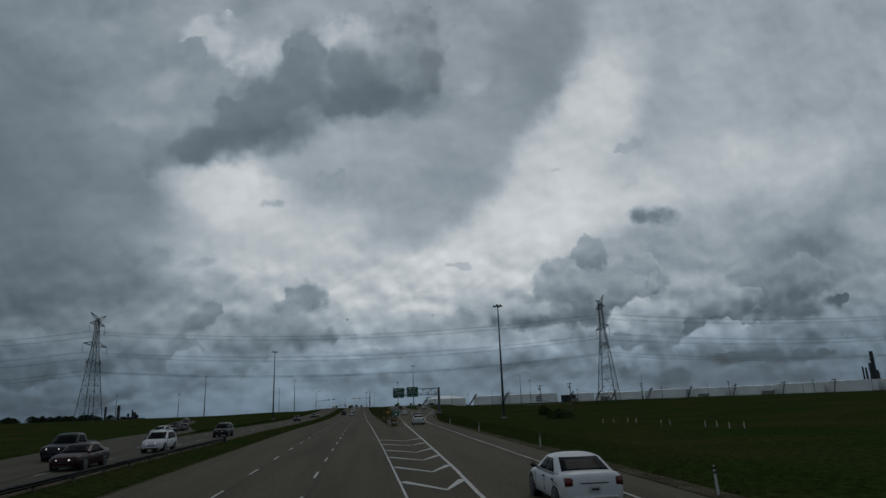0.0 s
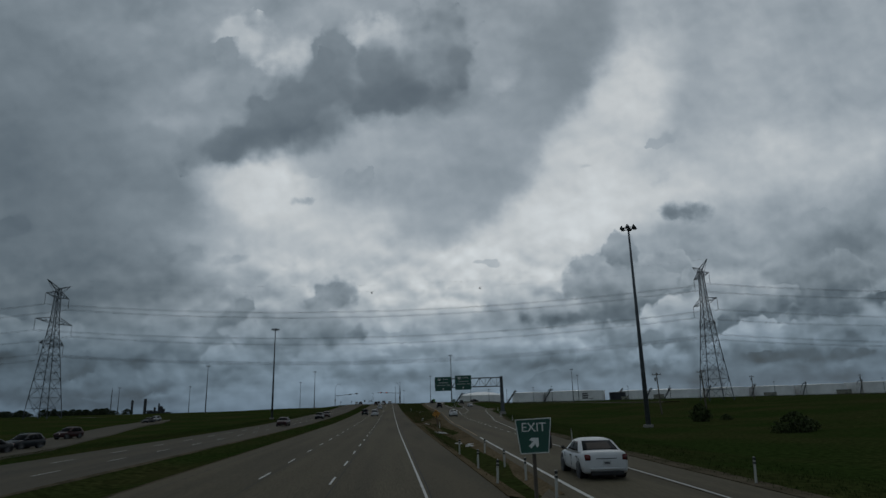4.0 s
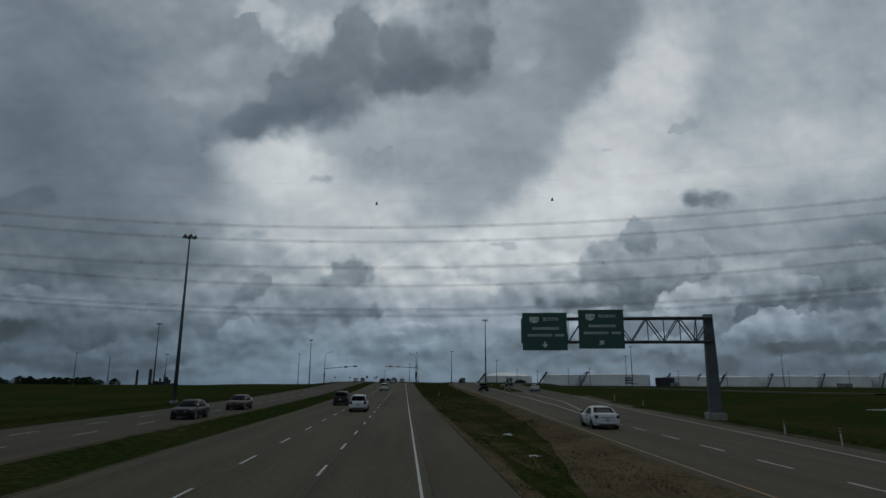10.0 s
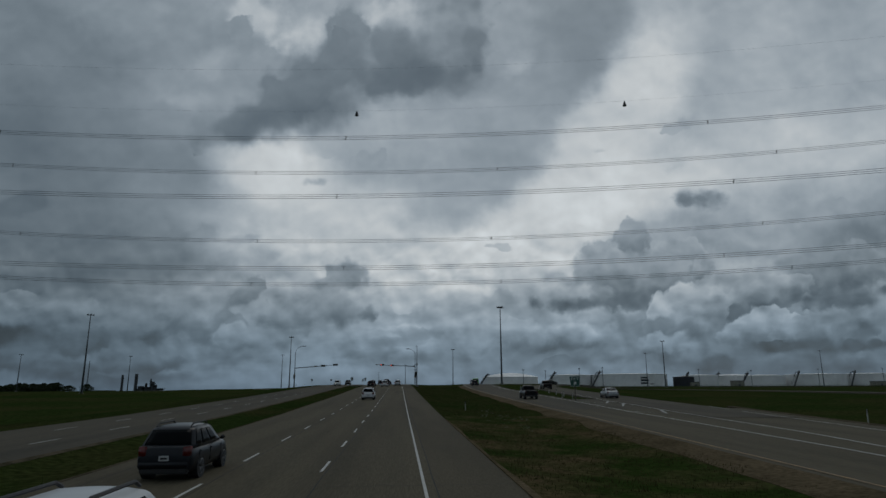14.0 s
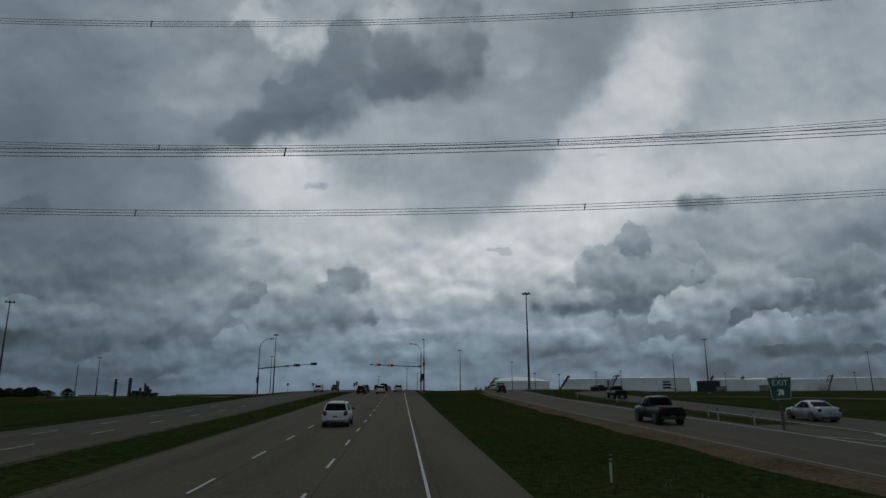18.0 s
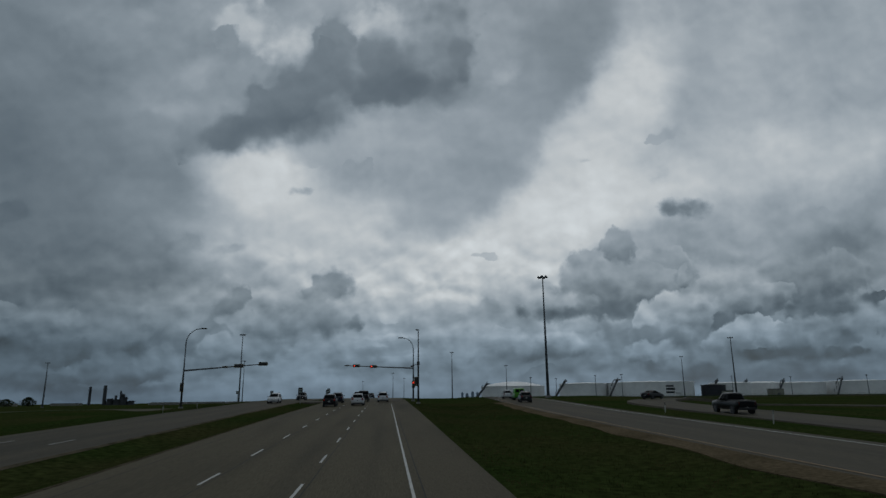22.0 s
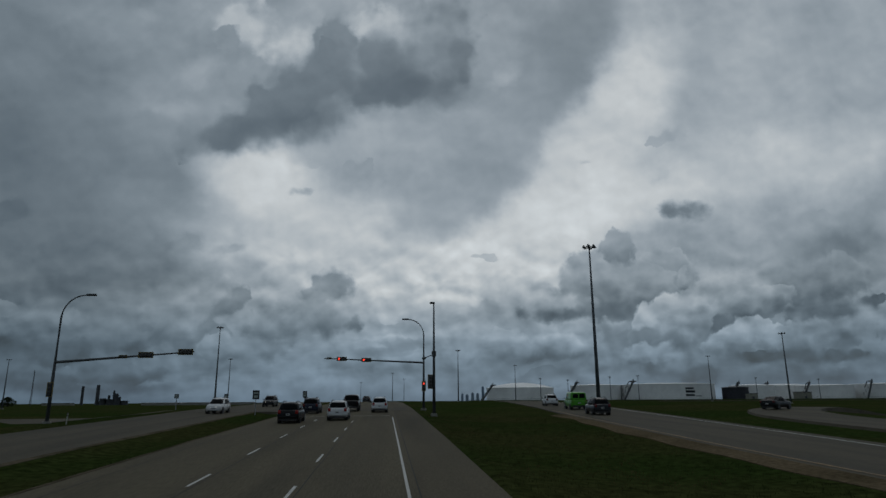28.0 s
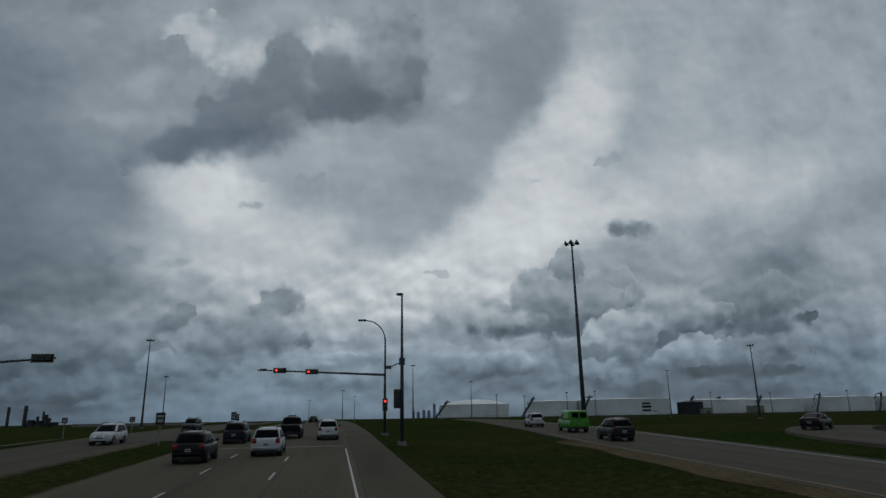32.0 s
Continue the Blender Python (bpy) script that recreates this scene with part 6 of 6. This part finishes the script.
tufts("dry_weeds", 7000, weed_spot, WEEDS, 0.05, 0.17, "dry brown weeds on the bare earth", 6)
tufts("flowers", 40, lambda rg: (rg.normal(9.3, 0.9), rg.normal(296, 6)), FLOWER, 0.10, 0.2, "small white flowers in the weeds", 7)


def rubble(x, y, s, seed, label):
    rg = random.Random(seed)
    bm = bmesh.new()
    bmesh.ops.create_icosphere(bm, subdivisions=2, radius=s)
    for v in bm.verts:
        n = noise.noise(v.co * (1.4 / s) + Vector((seed, 0, 0)))
        v.co *= 1 + 0.9 * n
        v.co.z = max(min(v.co.z, 0.55 * s) * 0.45, -0.2 * s)
    ob = part("rubble", bm, RUBBLE)
    ob.matrix_basis = pose(x, y, land_z(x, y) + 0.12 * s, 0, 0, rg.uniform(0, 360))
    return tagged(ob, label, "rubble", "rubble on the verge")


# flattened lumps added in place of pale patches on the earth
for i, (x, y, s) in enumerate(((5.5, 151.8, 0.42), (5.95, 152.3, 0.34), (5.3, 153.2, 0.22), (5.65, 155.2, 0.30), (5.2, 155.5, 0.2), (6.15, 151.2, 0.22), (5.9, 189.4, 0.32), (6.3, 189.6, 0.22), (6.5, 212, 0.25), (7.2, 224, 0.3), (5.8, 126, 0.4), (6.1, 128, 0.3), (5.3, 130, 0.35))):
    rubble(x, y, s, i + 3, "flattened pale lump on bare earth")
for i, (x, y) in enumerate(((39.5, 104), (41, 103), (43, 102), (44, 101), (41.5, 87), (42.3, 86), (42.5, 77), (43.2, 75.5), (41.5, 70), (42.4, 68.5))):
    t = thing("marker_stake", x, y, land_z(x, y) - 0.1, 0, "white wooden stake in the field", "stake", "stakes in the field")
    part("stake", box(bmesh.new(), -0.06, 0.06, -0.03, 0.03, -0.2, 0.8), POST_WHITE, t)
    part("cap", box(bmesh.new(), -0.065, 0.065, -0.035, 0.035, 0.7, 0.8), SIGN_ORANGE, t)

# ---- vehicles ----
CAR_MESHES = {}


def loft(bm, stations, close=True):
    """Skins rings of equal length."""
    rings = [[bm.verts.new(p) for p in ring] for ring in stations]
    n = len(rings[0])
    for a, b in zip(rings, rings[1:]):
        for k in range(n):
            bm.faces.new((a[k], a[(k + 1) % n], b[(k + 1) % n], b[k]))
    if close:
        bm.faces.new(rings[0][::-1])
        bm.faces.new(rings[-1])
    bmesh.ops.recalc_face_normals(bm, faces=bm.faces)
    return bm


def body_ring(y, zb, zt, w):
    """One cross-section of a car's body: tucked sill, bulged flank, shoulder and crowned top."""
    h = zt - zb
    half = [(w - 0.14, zb), (w - 0.03, zb + 0.10 * h), (w, zb + 0.34 * h), (w + 0.012, zb + 0.52 * h), (w - 0.005, zb + 0.74 * h), (w - 0.045, zb + 0.90 * h), (w - 0.11, zb + 0.98 * h), (w * 0.72, zt + 0.018), (w * 0.36, zt + 0.032)]
    return [(-a, y, z) for a, z in half] + [(0, y, zt + 0.036)] + [(a, y, z) for a, z in half[::-1]]


KINDS = {
    # length, width, sill, belt, hood, deck, roof, cabin foot and top (rear, front), wheel radius, axles (rear, front)
    "sedan": dict(L=4.95, W=1.86, sill=0.20, belt=1.00, hood=0.94, deck=1.06, roof=1.47, foot=(-1.98, 1.22), top=(-0.98, 0.22), R=0.35, ax=(-1.50, 1.52)),
    "suv": dict(L=4.60, W=1.82, sill=0.26, belt=1.06, hood=1.03, deck=1.08, roof=1.66, foot=(-2.20, 1.22), top=(-1.72, 0.32), R=0.36, ax=(-1.36, 1.38)),
    "pickup": dict(L=5.75, W=1.98, sill=0.38, belt=1.24, hood=1.20, deck=1.22, roof=1.90, foot=(-0.80, 1.42), top=(-0.58, 0.62), R=0.41, ax=(-1.85, 1.80)),
    "van": dict(L=5.55, W=1.99, sill=0.32, belt=1.24, hood=1.22, deck=1.24, roof=2.08, foot=(-2.72, 1.62), top=(-2.60, 0.95), R=0.37, ax=(-1.75, 1.78)),
}


def car_meshes(kind):
    if kind in CAR_MESHES:
        return CAR_MESHES[kind]
    k = KINDS[kind]
    L, w, sill, belt = k["L"] / 2, k["W"] / 2, k["sill"], k["belt"]
    made = []

    def add(name, bm, mat, smooth=False, paint=False, under=None):
        made.append((name, mesh_of(bm, name, mat, smooth), paint, under))
    f0, f1 = k["foot"]
    t0, t1 = k["top"]
    deck, hood = k["deck"], k["hood"]
    # how rounded the tail and the nose are in plan
    tail, nose = {"sedan": (1.0, 1.0), "suv": (0.75, 1.0), "pickup": (0.35, 0.7), "van": (0.35, 0.7)}[kind]
    profile = [(-L, sill + 0.20, deck - 0.34 * tail - 0.06, w - 0.20 * tail), (-L + 0.025, sill + 0.12, deck - 0.16 * tail, w - 0.13 * tail), (-L + 0.09, sill + 0.05, deck - 0.05, w - 0.075 * tail), (-L + 0.24, sill + 0.01, deck, w - 0.035 * tail), (-L + 0.50, sill, deck + 0.005, w - 0.012), (f0 if f0 > -L + 0.55 else -1.4, sill, deck - 0.01, w), (-0.7, sill, belt, w), (0.4, sill, belt - 0.01, w), (f1 - 0.10, sill, belt - 0.03, w), (f1 + 0.25, sill, hood, w - 0.01), (L - 0.60, sill, hood - 0.06, w - 0.04), (L - 0.26, sill + 0.01, hood - 0.12, w - 0.10 * nose), (L - 0.10, sill + 0.03, hood - 0.19, w - 0.17 * nose), (L - 0.02, sill + 0.08, hood - 0.28, w - 0.25 * nose), (L, sill + 0.14, hood - 0.38, w - 0.32 * nose)]
    add("body", loft(bmesh.new(), [body_ring(*r) for r in sorted(profile)]), WHITE_CAR, True, True)
    roof, wb, wtop = k["roof"], w - 0.05, w - {"sedan": 0.26, "suv": 0.25, "pickup": 0.24, "van": 0.14}[kind]
    base = belt - 0.05
    bow_f, bow_r = 0.20, (0.12 if kind != "van" else 0.05)

    def hz(q):
        return base + (roof - base) * q

    def hw(q):
        return wb + (wtop - wb) * q - 0.10 * max(0.0, (q - 0.86) / 0.14) ** 2

    def front(u, q):
        """A place on the windscreen's surface; u from -1 to 1 across."""
        y = f1 + (t1 - f1) * q - 0.10 * max(0.0, (q - 0.86) / 0.14) ** 2
        return Vector((u * hw(q), y - bow_f * u * u, hz(q)))

    def rear(u, q):
        y = f0 + (t0 - f0) * q + 0.10 * max(0.0, (q - 0.86) / 0.14) ** 2
        return Vector((u * hw(q), y + bow_r * u * u, hz(q)))

    def flank(s, v, q):
        """A place on the cabin's side; v from 0 at the back to 1 at the front."""
        a, b = rear(s, q), front(s, q)
        p = a.lerp(b, v)
        p.x += s * 0.02 * math.sin(math.pi * v)
        return p

    rings = []
    for q in (0, 0.2, 0.4, 0.6, 0.75, 0.86, 0.93, 1.0):
        ring = [rear(u / 4, q) for u in range(-4, 5)] + [flank(1, v, q) for v in (0.25, 0.5, 0.75)] + [front(-u / 4, q) for u in range(-4, 5)] + [flank(-1, v, q) for v in (0.75, 0.5, 0.25)]
        rings.append(ring)
    mid = (t0 + t1) / 2
    for shrink, up in ((0.90, 0.022), (0.6, 0.045), (0.2, 0.055)):
        rings.append([Vector((p.x * shrink, (p.y - mid) * shrink + mid, roof + up)) for p in rings[7]])
    add("cabin", loft(bmesh.new(), rings), WHITE_CAR, True, True)

    def pane(name, at, outward):
        """Curved glass a little proud of the cabin."""
        bm = bmesh.new()
        o = Vector(outward).normalized() * 0.012
        n, m = 6, 4
        grid = [[bm.verts.new(at(i / n, j / m) + o) for i in range(n + 1)] for j in range(m + 1)]
        for j in range(m):
            for i in range(n):
                bm.faces.new((grid[j][i], grid[j][i + 1], grid[j + 1][i + 1], grid[j + 1][i]))
        bmesh.ops.recalc_face_normals(bm, faces=bm.faces)
        if bm.faces[0].normal.dot(o) < 0:
            bmesh.ops.reverse_faces(bm, faces=bm.faces[:])
        bmesh.ops.solidify(bm, geom=bm.faces[:], thickness=0.02)
        add(name, bm, CARGLASS, True)

    pane("windscreen", lambda a, b: front((2 * a - 1) * 0.90, 0.10 + 0.78 * b), (0, 0.8, 0.6))
    if kind == "van":
        for s in (-1, 1):
            pane("rear_window", lambda a, b: rear(s * (0.07 + 0.75 * a), 0.26 + 0.58 * b), (0, -1, 0.1))
    else:
        lo, hi = (0.16, 0.90) if kind == "sedan" else (0.16, 0.86)
        pane("rear_window", lambda a, b: rear((2 * a - 1) * (0.91 if kind == "suv" else 0.88), lo + (hi - lo) * b), (0, -0.8, 0.6))
    span = {"sedan": ((0.17, 0.47), (0.50, 0.86)), "suv": ((0.06, 0.28), (0.31, 0.60), (0.63, 0.90)), "pickup": ((0.10, 0.46), (0.52, 0.88)), "van": ((0.76, 0.94),)}[kind]
    for s in (-1, 1):
        for a0, a1 in span:
            pane("side_window", lambda a, b: flank(s, (a0 + (a1 - a0) * a) * (1 - 0.10 * b) + 0.05 * b, 0.14 + 0.70 * b), (s, 0, 0.2))

    def lamp(name, pts, mat):
        """A lens that follows the body's corner: outline points front to back, thick as the body is rounded."""
        bm = bmesh.new()
        xs, ys, zs = zip(*pts)
        box(bm, min(xs), max(xs), min(ys), max(ys), min(zs), max(zs))
        for v in bm.verts:
            # the outer end is swept back round the corner, and the lens tapers inwards
            if abs(v.co.x) > (abs(xs[0]) + abs(xs[1])) / 2:
                v.co.y += 0.05 if v.co.y < 0 else -0.13
            else:
                zc = sum(zs) / 2
                v.co.z = zc + (v.co.z - zc) * (0.88 if name == "tail_lamp" else 0.6)
        add(name, bevel_all(bm, 0.025, 2), mat, True)

    tall, wide, zt = {"sedan": (0.26, 0.16, deck - 0.22), "suv": (0.34, 0.20, deck - 0.16), "pickup": (0.34, 0.15, deck - 0.26), "van": (0.36, 0.13, deck - 0.30)}[kind]
    for s in (-1, 1):
        lamp("tail_lamp", [(s * (w - 0.13 - wide), -L - 0.022, zt - tall / 2), (s * (w - 0.075), -L + 0.20, zt + tall / 2)], TAIL)
        lamp("headlamp", [(s * (w - 0.62), L - 0.30, hood - 0.37), (s * (w - 0.20), L + 0.01, hood - 0.21)], HEAD)
        arm = bmesh.new()
        box(arm, min(s * (w + 0.03), s * (w + 0.21)), max(s * (w + 0.03), s * (w + 0.21)), f1 - 0.64, f1 - 0.50, belt + 0.0, belt + 0.15)
        bevel_all(arm, 0.045, 2)
        rod(arm, (s * (w - 0.05), f1 - 0.56, belt), (s * (w + 0.08), f1 - 0.57, belt + 0.04), 0.025, seg=6)
        add("mirror", arm, TRIM, True)
    add("grille", bevel_all(box(bmesh.new(), -w + 0.60, w - 0.60, L - 0.12, L + 0.012, sill + 0.24, hood - 0.40), 0.03, 2), TRIM)
    side, up = (0.20, 0.22) if kind == "sedan" else (0.09, 0.30)
    if kind in ("sedan", "suv"):
        add("rear_bumper", bevel_all(box(bmesh.new(), -w + side, w - side, -L - 0.045, -L + 0.22, sill + 0.13, sill + up + 0.10), 0.06, 2), WHITE_CAR, True, True)
        add("valance", bevel_all(box(bmesh.new(), -w + side + 0.06, w - side - 0.06, -L - 0.02, -L + 0.25, sill - 0.03, sill + 0.16), 0.04, 2), TRIM)
    else:
        add("rear_bumper", bevel_all(box(bmesh.new(), -w + side, w - side, -L - 0.04, -L + 0.22, sill + 0.0, sill + up), 0.06, 2), TRIM)
    add("front_bumper", bevel_all(box(bmesh.new(), -w + 0.32, w - 0.32, L - 0.14, L + 0.03, sill + 0.02, sill + 0.18), 0.05, 2), TRIM)
    if kind == "sedan":
        add("boot_trim", bevel_all(box(bmesh.new(), -0.42, 0.42, -L - 0.015, -L + 0.03, deck - 0.27, deck - 0.235), 0.01), RIM)
    pz = {"sedan": deck - 0.42, "suv": deck - 0.36, "pickup": sill + 0.18, "van": deck - 0.42}[kind]
    plate = bmesh.new()
    box(plate, -0.155, 0.155, -L - 0.036, -L + 0.02, pz - 0.08, pz + 0.08)
    add("number_plate", plate, PLATE)
    bars = bmesh.new()
    box(bars, -0.11, 0.11, -L - 0.041, -L - 0.034, pz - 0.03, pz + 0.03)
    add("plate_bar", bars, TRIM)
    for s in (-1, 1):
        for y in ((f0 + f1) / 2 + 0.10, f1 - 0.28, f0 + 0.62):
            seam = bmesh.new()
            box(seam, s * (w + 0.004) - 0.012, s * (w + 0.004) + 0.012, y - 0.007, y + 0.007, sill + 0.20, belt - 0.14)
            add("door_seam", seam, TRIM)
        for y in ((f0 + f1) / 2 + 0.22, f0 + 0.72):
            grip = bmesh.new()
            box(grip, s * (w + 0.008) - 0.022, s * (w + 0.008) + 0.022, y, y + 0.17, belt - 0.20, belt - 0.165)
            add("door_handle", bevel_all(grip, 0.01), TRIM)
    if kind == "suv":
        for s in (-1, 1):
            bm = bmesh.new()
            pipe(bm, [(s * (wtop - 0.10), t0 + 0.15, roof + 0.01), (s * (wtop - 0.10), t0 + 0.35, roof + 0.10), (s * (wtop - 0.10), t1 - 0.35, roof + 0.10), (s * (wtop - 0.10), t1 - 0.15, roof + 0.01)], 0.03, 6)
            add("roof_rail", bm, TRIM)
    if kind == "pickup":
        add("bed", box(bmesh.new(), -w + 0.14, w - 0.14, -L + 0.14, f0 - 0.02, deck - 0.02, deck + 0.042), TRIM)
        add("tailgate", bevel_all(box(bmesh.new(), -w + 0.26, w - 0.26, -L - 0.03, -L + 0.05, sill + 0.34, deck - 0.06), 0.02), WHITE_CAR, False, True)
    if kind == "van":
        for s in (-1, 1):
            add("side_emblem", box(bmesh.new(), s * (w - 0.10) - 0.02, s * (w - 0.10) + 0.02, -0.2, 0.5, belt + 0.42, belt + 0.56), SIGN_ORANGE)
    R = k["R"]
    for y in k["ax"]:
        for s in (-1, 1):
            arch = bmesh.new()
            rod(arch, (s * (w - 0.30), y, R + 0.02), (s * (w + 0.012), y, R + 0.03), R * 1.15, seg=20)
            add("wheel_arch", arch, TRIM)
            ty = bmesh.new()
            rod(ty, (s * (w - 0.26), y, R), (s * (w - 0.012), y, R), R, seg=24, caps=True)
            bmesh.ops.bevel(ty, geom=[e for e in ty.edges if len(e.link_faces) == 2 and e.calc_face_angle() > 1.0], offset=0.03, segments=2, affect="EDGES")
            rod(ty, (s * (w - 0.012), y, R), (s * (w + 0.014), y, R), R * 0.97, R * 0.93, 24)
            add("wheel", ty, TYRE, False)
            rm = bmesh.new()
            rod(rm, (s * (w - 0.02), y, R), (s * (w + 0.022), y, R), R * 0.14, seg=10)
            for q in range(7):
                a = 2 * math.pi * q / 7
                rod(rm, (s * (w + 0.018), y, R), (s * (w + 0.018), y + R * 0.64 * math.cos(a), R + R * 0.64 * math.sin(a)), 0.035, 0.028, 5)
            pipe(rm, [(s * (w + 0.018), y + R * 0.66 * math.cos(2 * math.pi * q / 20), R + R * 0.66 * math.sin(2 * math.pi * q / 20)) for q in range(21)], 0.022, 5)
            add("rim", rm, RIM, False, False, "wheel")
    CAR_MESHES[kind] = made
    return made


def car(kind, name, paint, x, y, turn, label, braking=False, lights=False, z=None, group=""):
    """A vehicle whose nose points to +y, turned by that many degrees."""
    zz = road_z(y) if z is None else z
    t = thing(name, x, y, zz + 0.005, turn, label, {"sedan": "car", "suv": "car", "pickup": "pickup truck", "van": "van"}[kind], group)
    slope = math.degrees(math.atan2(road_z(y + 2) - road_z(y - 2), 4)) * math.cos(radians(turn))
    t.matrix_basis = pose(x, y, zz + 0.005, 0, 0, turn) @ pose(0, 0, 0, slope, 0, 0)
    last = None
    for nm, me, painted, under in car_meshes(kind):
        ob = new(nm, me)
        ob.parent = last if under else t
        if nm == "wheel":
            last = ob
        mat = paint if painted else (TAIL_ON if braking and nm == "tail_lamp" else HEAD_ON if lights and nm == "headlamp" else None)
        if mat is not None:
            ob.material_slots[0].link = "OBJECT"
            ob.material_slots[0].material = mat
    return t


# on the ramps
car("sedan", "sedan", WHITE_CAR, 8.45, 103.8, -3, "white four-door saloon driving up the exit ramp")
car("sedan", "sedan", WHITE_CAR, 6.15, 20.8, -2, "white four-door saloon on the exit lane")
car("sedan", "sedan", WHITE_CAR, 14.5, 227.5, -3, "white saloon on the inner ramp lane")
car("pickup", "pickup_truck", BLACK_CAR, 19.3, 334.0, -2, "black crew-cab pickup truck on the climbing ramp")
car("pickup", "pickup_truck", BLACK_CAR, 34.1, 386.0, -4, "black pickup truck with a canopy on the loop ramp", z=land_z(34.1, 386) + 0.02)
car("sedan", "sedan", SILVER_CAR, 32.0, 335.0, -4, "silver saloon on the loop ramp", z=land_z(32, 335) + 0.02)
car("suv", "sport_utility_vehicle", WHITE_CAR, 25.2, 458.0, -6, "white sport utility vehicle on the climbing ramp")
car("suv", "sport_utility_vehicle", DARK_CAR, 22.3, 427.5, -5, "dark grey sport utility vehicle on the climbing ramp")
car("van", "van", GREEN_CAR, 24.3, 442.0, -6, "bright green panel van with dark rear windows")
car("sedan", "sedan", BLACK_CAR, 47.0, 435.0, -55, "dark car on the curve of the loop ramp", z=land_z(47, 435) + 0.1)
car("suv", "sport_utility_vehicle", BLACK_CAR, 9.9, 121.3, -5, "black sport utility vehicle driving up the exit ramp")
# ahead on the carriageway
car("suv", "sport_utility_vehicle", DARK_CAR, -7.6, 263.0, 0, "dark grey sport utility vehicle in the lane by the median")
car("suv", "sport_utility_vehicle", WHITE_CAR, -4.45, 249.0, 0, "white sport utility vehicle with roof rails in the middle lane")
car("suv", "sport_utility_vehicle", WHITE_CAR, -4.5, 333.5, 0, "white sport utility vehicle with roof rails in the middle lane")
car("suv", "sport_utility_vehicle", BLACK_CAR, -7.95, 418.0, 0, "black crossover waiting behind the stop line", True)
car("suv", "sport_utility_vehicle", BLUE_CAR, -8.2, 435.8, 0, "dark blue hatchback waiting at the junction")
car("suv", "sport_utility_vehicle", WHITE_CAR, -4.2, 421.8, 0, "white estate-like sport utility vehicle with roof rails at the stop line", True)
car("pickup", "pickup_truck", BLACK_CAR, -4.1, 442.2, 0, "black pickup truck at the junction")
car("suv", "sport_utility_vehicle", WHITE_CAR, -0.6, 438.3, 0, "white sport utility vehicle in the kerbside lane at the junction", True)
car("sedan", "sedan", DARK_CAR, -4.5, 520.0, 0, "dark car far ahead over the crest")
car("suv", "sport_utility_vehicle", BLACK_CAR, -8.0, 505.0, 0, "dark car far ahead over the crest")
# oncoming
car("suv", "sport_utility_vehicle", WHITE_CAR, -17.9, 59.0, 180, "white sport utility vehicle in the oncoming lane", False, True)
car("pickup", "pickup_truck", DARK_CAR, -22.6, 53.0, 180, "dark pickup truck in the oncoming lane", False, True)
car("sedan", "sedan", RED_CAR, -18.2, 44.0, 180, "dark red saloon in the oncoming lane", False, True)
car("suv", "sport_utility_vehicle", BLACK_CAR, -18.0, 85.5, 180, "black sport utility vehicle in the oncoming lane", False, True)
car("sedan", "sedan", WHITE_CAR, -33.6, 113.0, 170, "white car on the merging ramp", False, False, land_z(-33.6, 113) + 0.06)
car("sedan", "sedan", BLACK_CAR, -39.0, 142.0, 170, "dark car with lit headlamps on the merging ramp", False, True, land_z(-39, 142) + 0.06)
car("suv", "sport_utility_vehicle", DARK_CAR, -41.0, 152.0, 168, "dark car on the merging ramp", False, True, land_z(-41, 152) + 0.06)
car("suv", "sport_utility_vehicle", RED_CAR, -49.6, 180.0, 166, "dark red car with lit headlamps on the merging ramp", False, True, land_z(-49.6, 180) + 0.06)
car("sedan", "sedan", DARK_CAR, -72.6, 276.0, 169, "dark car with lit headlamps on the merging ramp", False, True, land_z(-72.6, 276) + 0.06)
car("suv", "sport_utility_vehicle", SILVER_CAR, -76.0, 291.0, 166, "silver car with lit headlamps on the merging ramp", False, True, land_z(-76, 291) + 0.06)
car("sedan", "sedan", RED_CAR, -19.3, 193.0, 180, "dark red saloon in the oncoming lane")
car("sedan", "sedan", BROWN_CAR, -17.6, 252.0, 180, "red brown saloon in the oncoming lane", False, True)
car("sedan", "sedan", BLACK_CAR, -17.6, 236.0, 180, "black saloon in the oncoming lane")
car("suv", "sport_utility_vehicle", WHITE_CAR, -19.2, 438.0, 180, "white sport utility vehicle leaving the junction", False, True)
car("suv", "sport_utility_vehicle", DARK_CAR, -18.2, 466.0, 180, "dark car with lit headlamps beyond the junction", False, True)
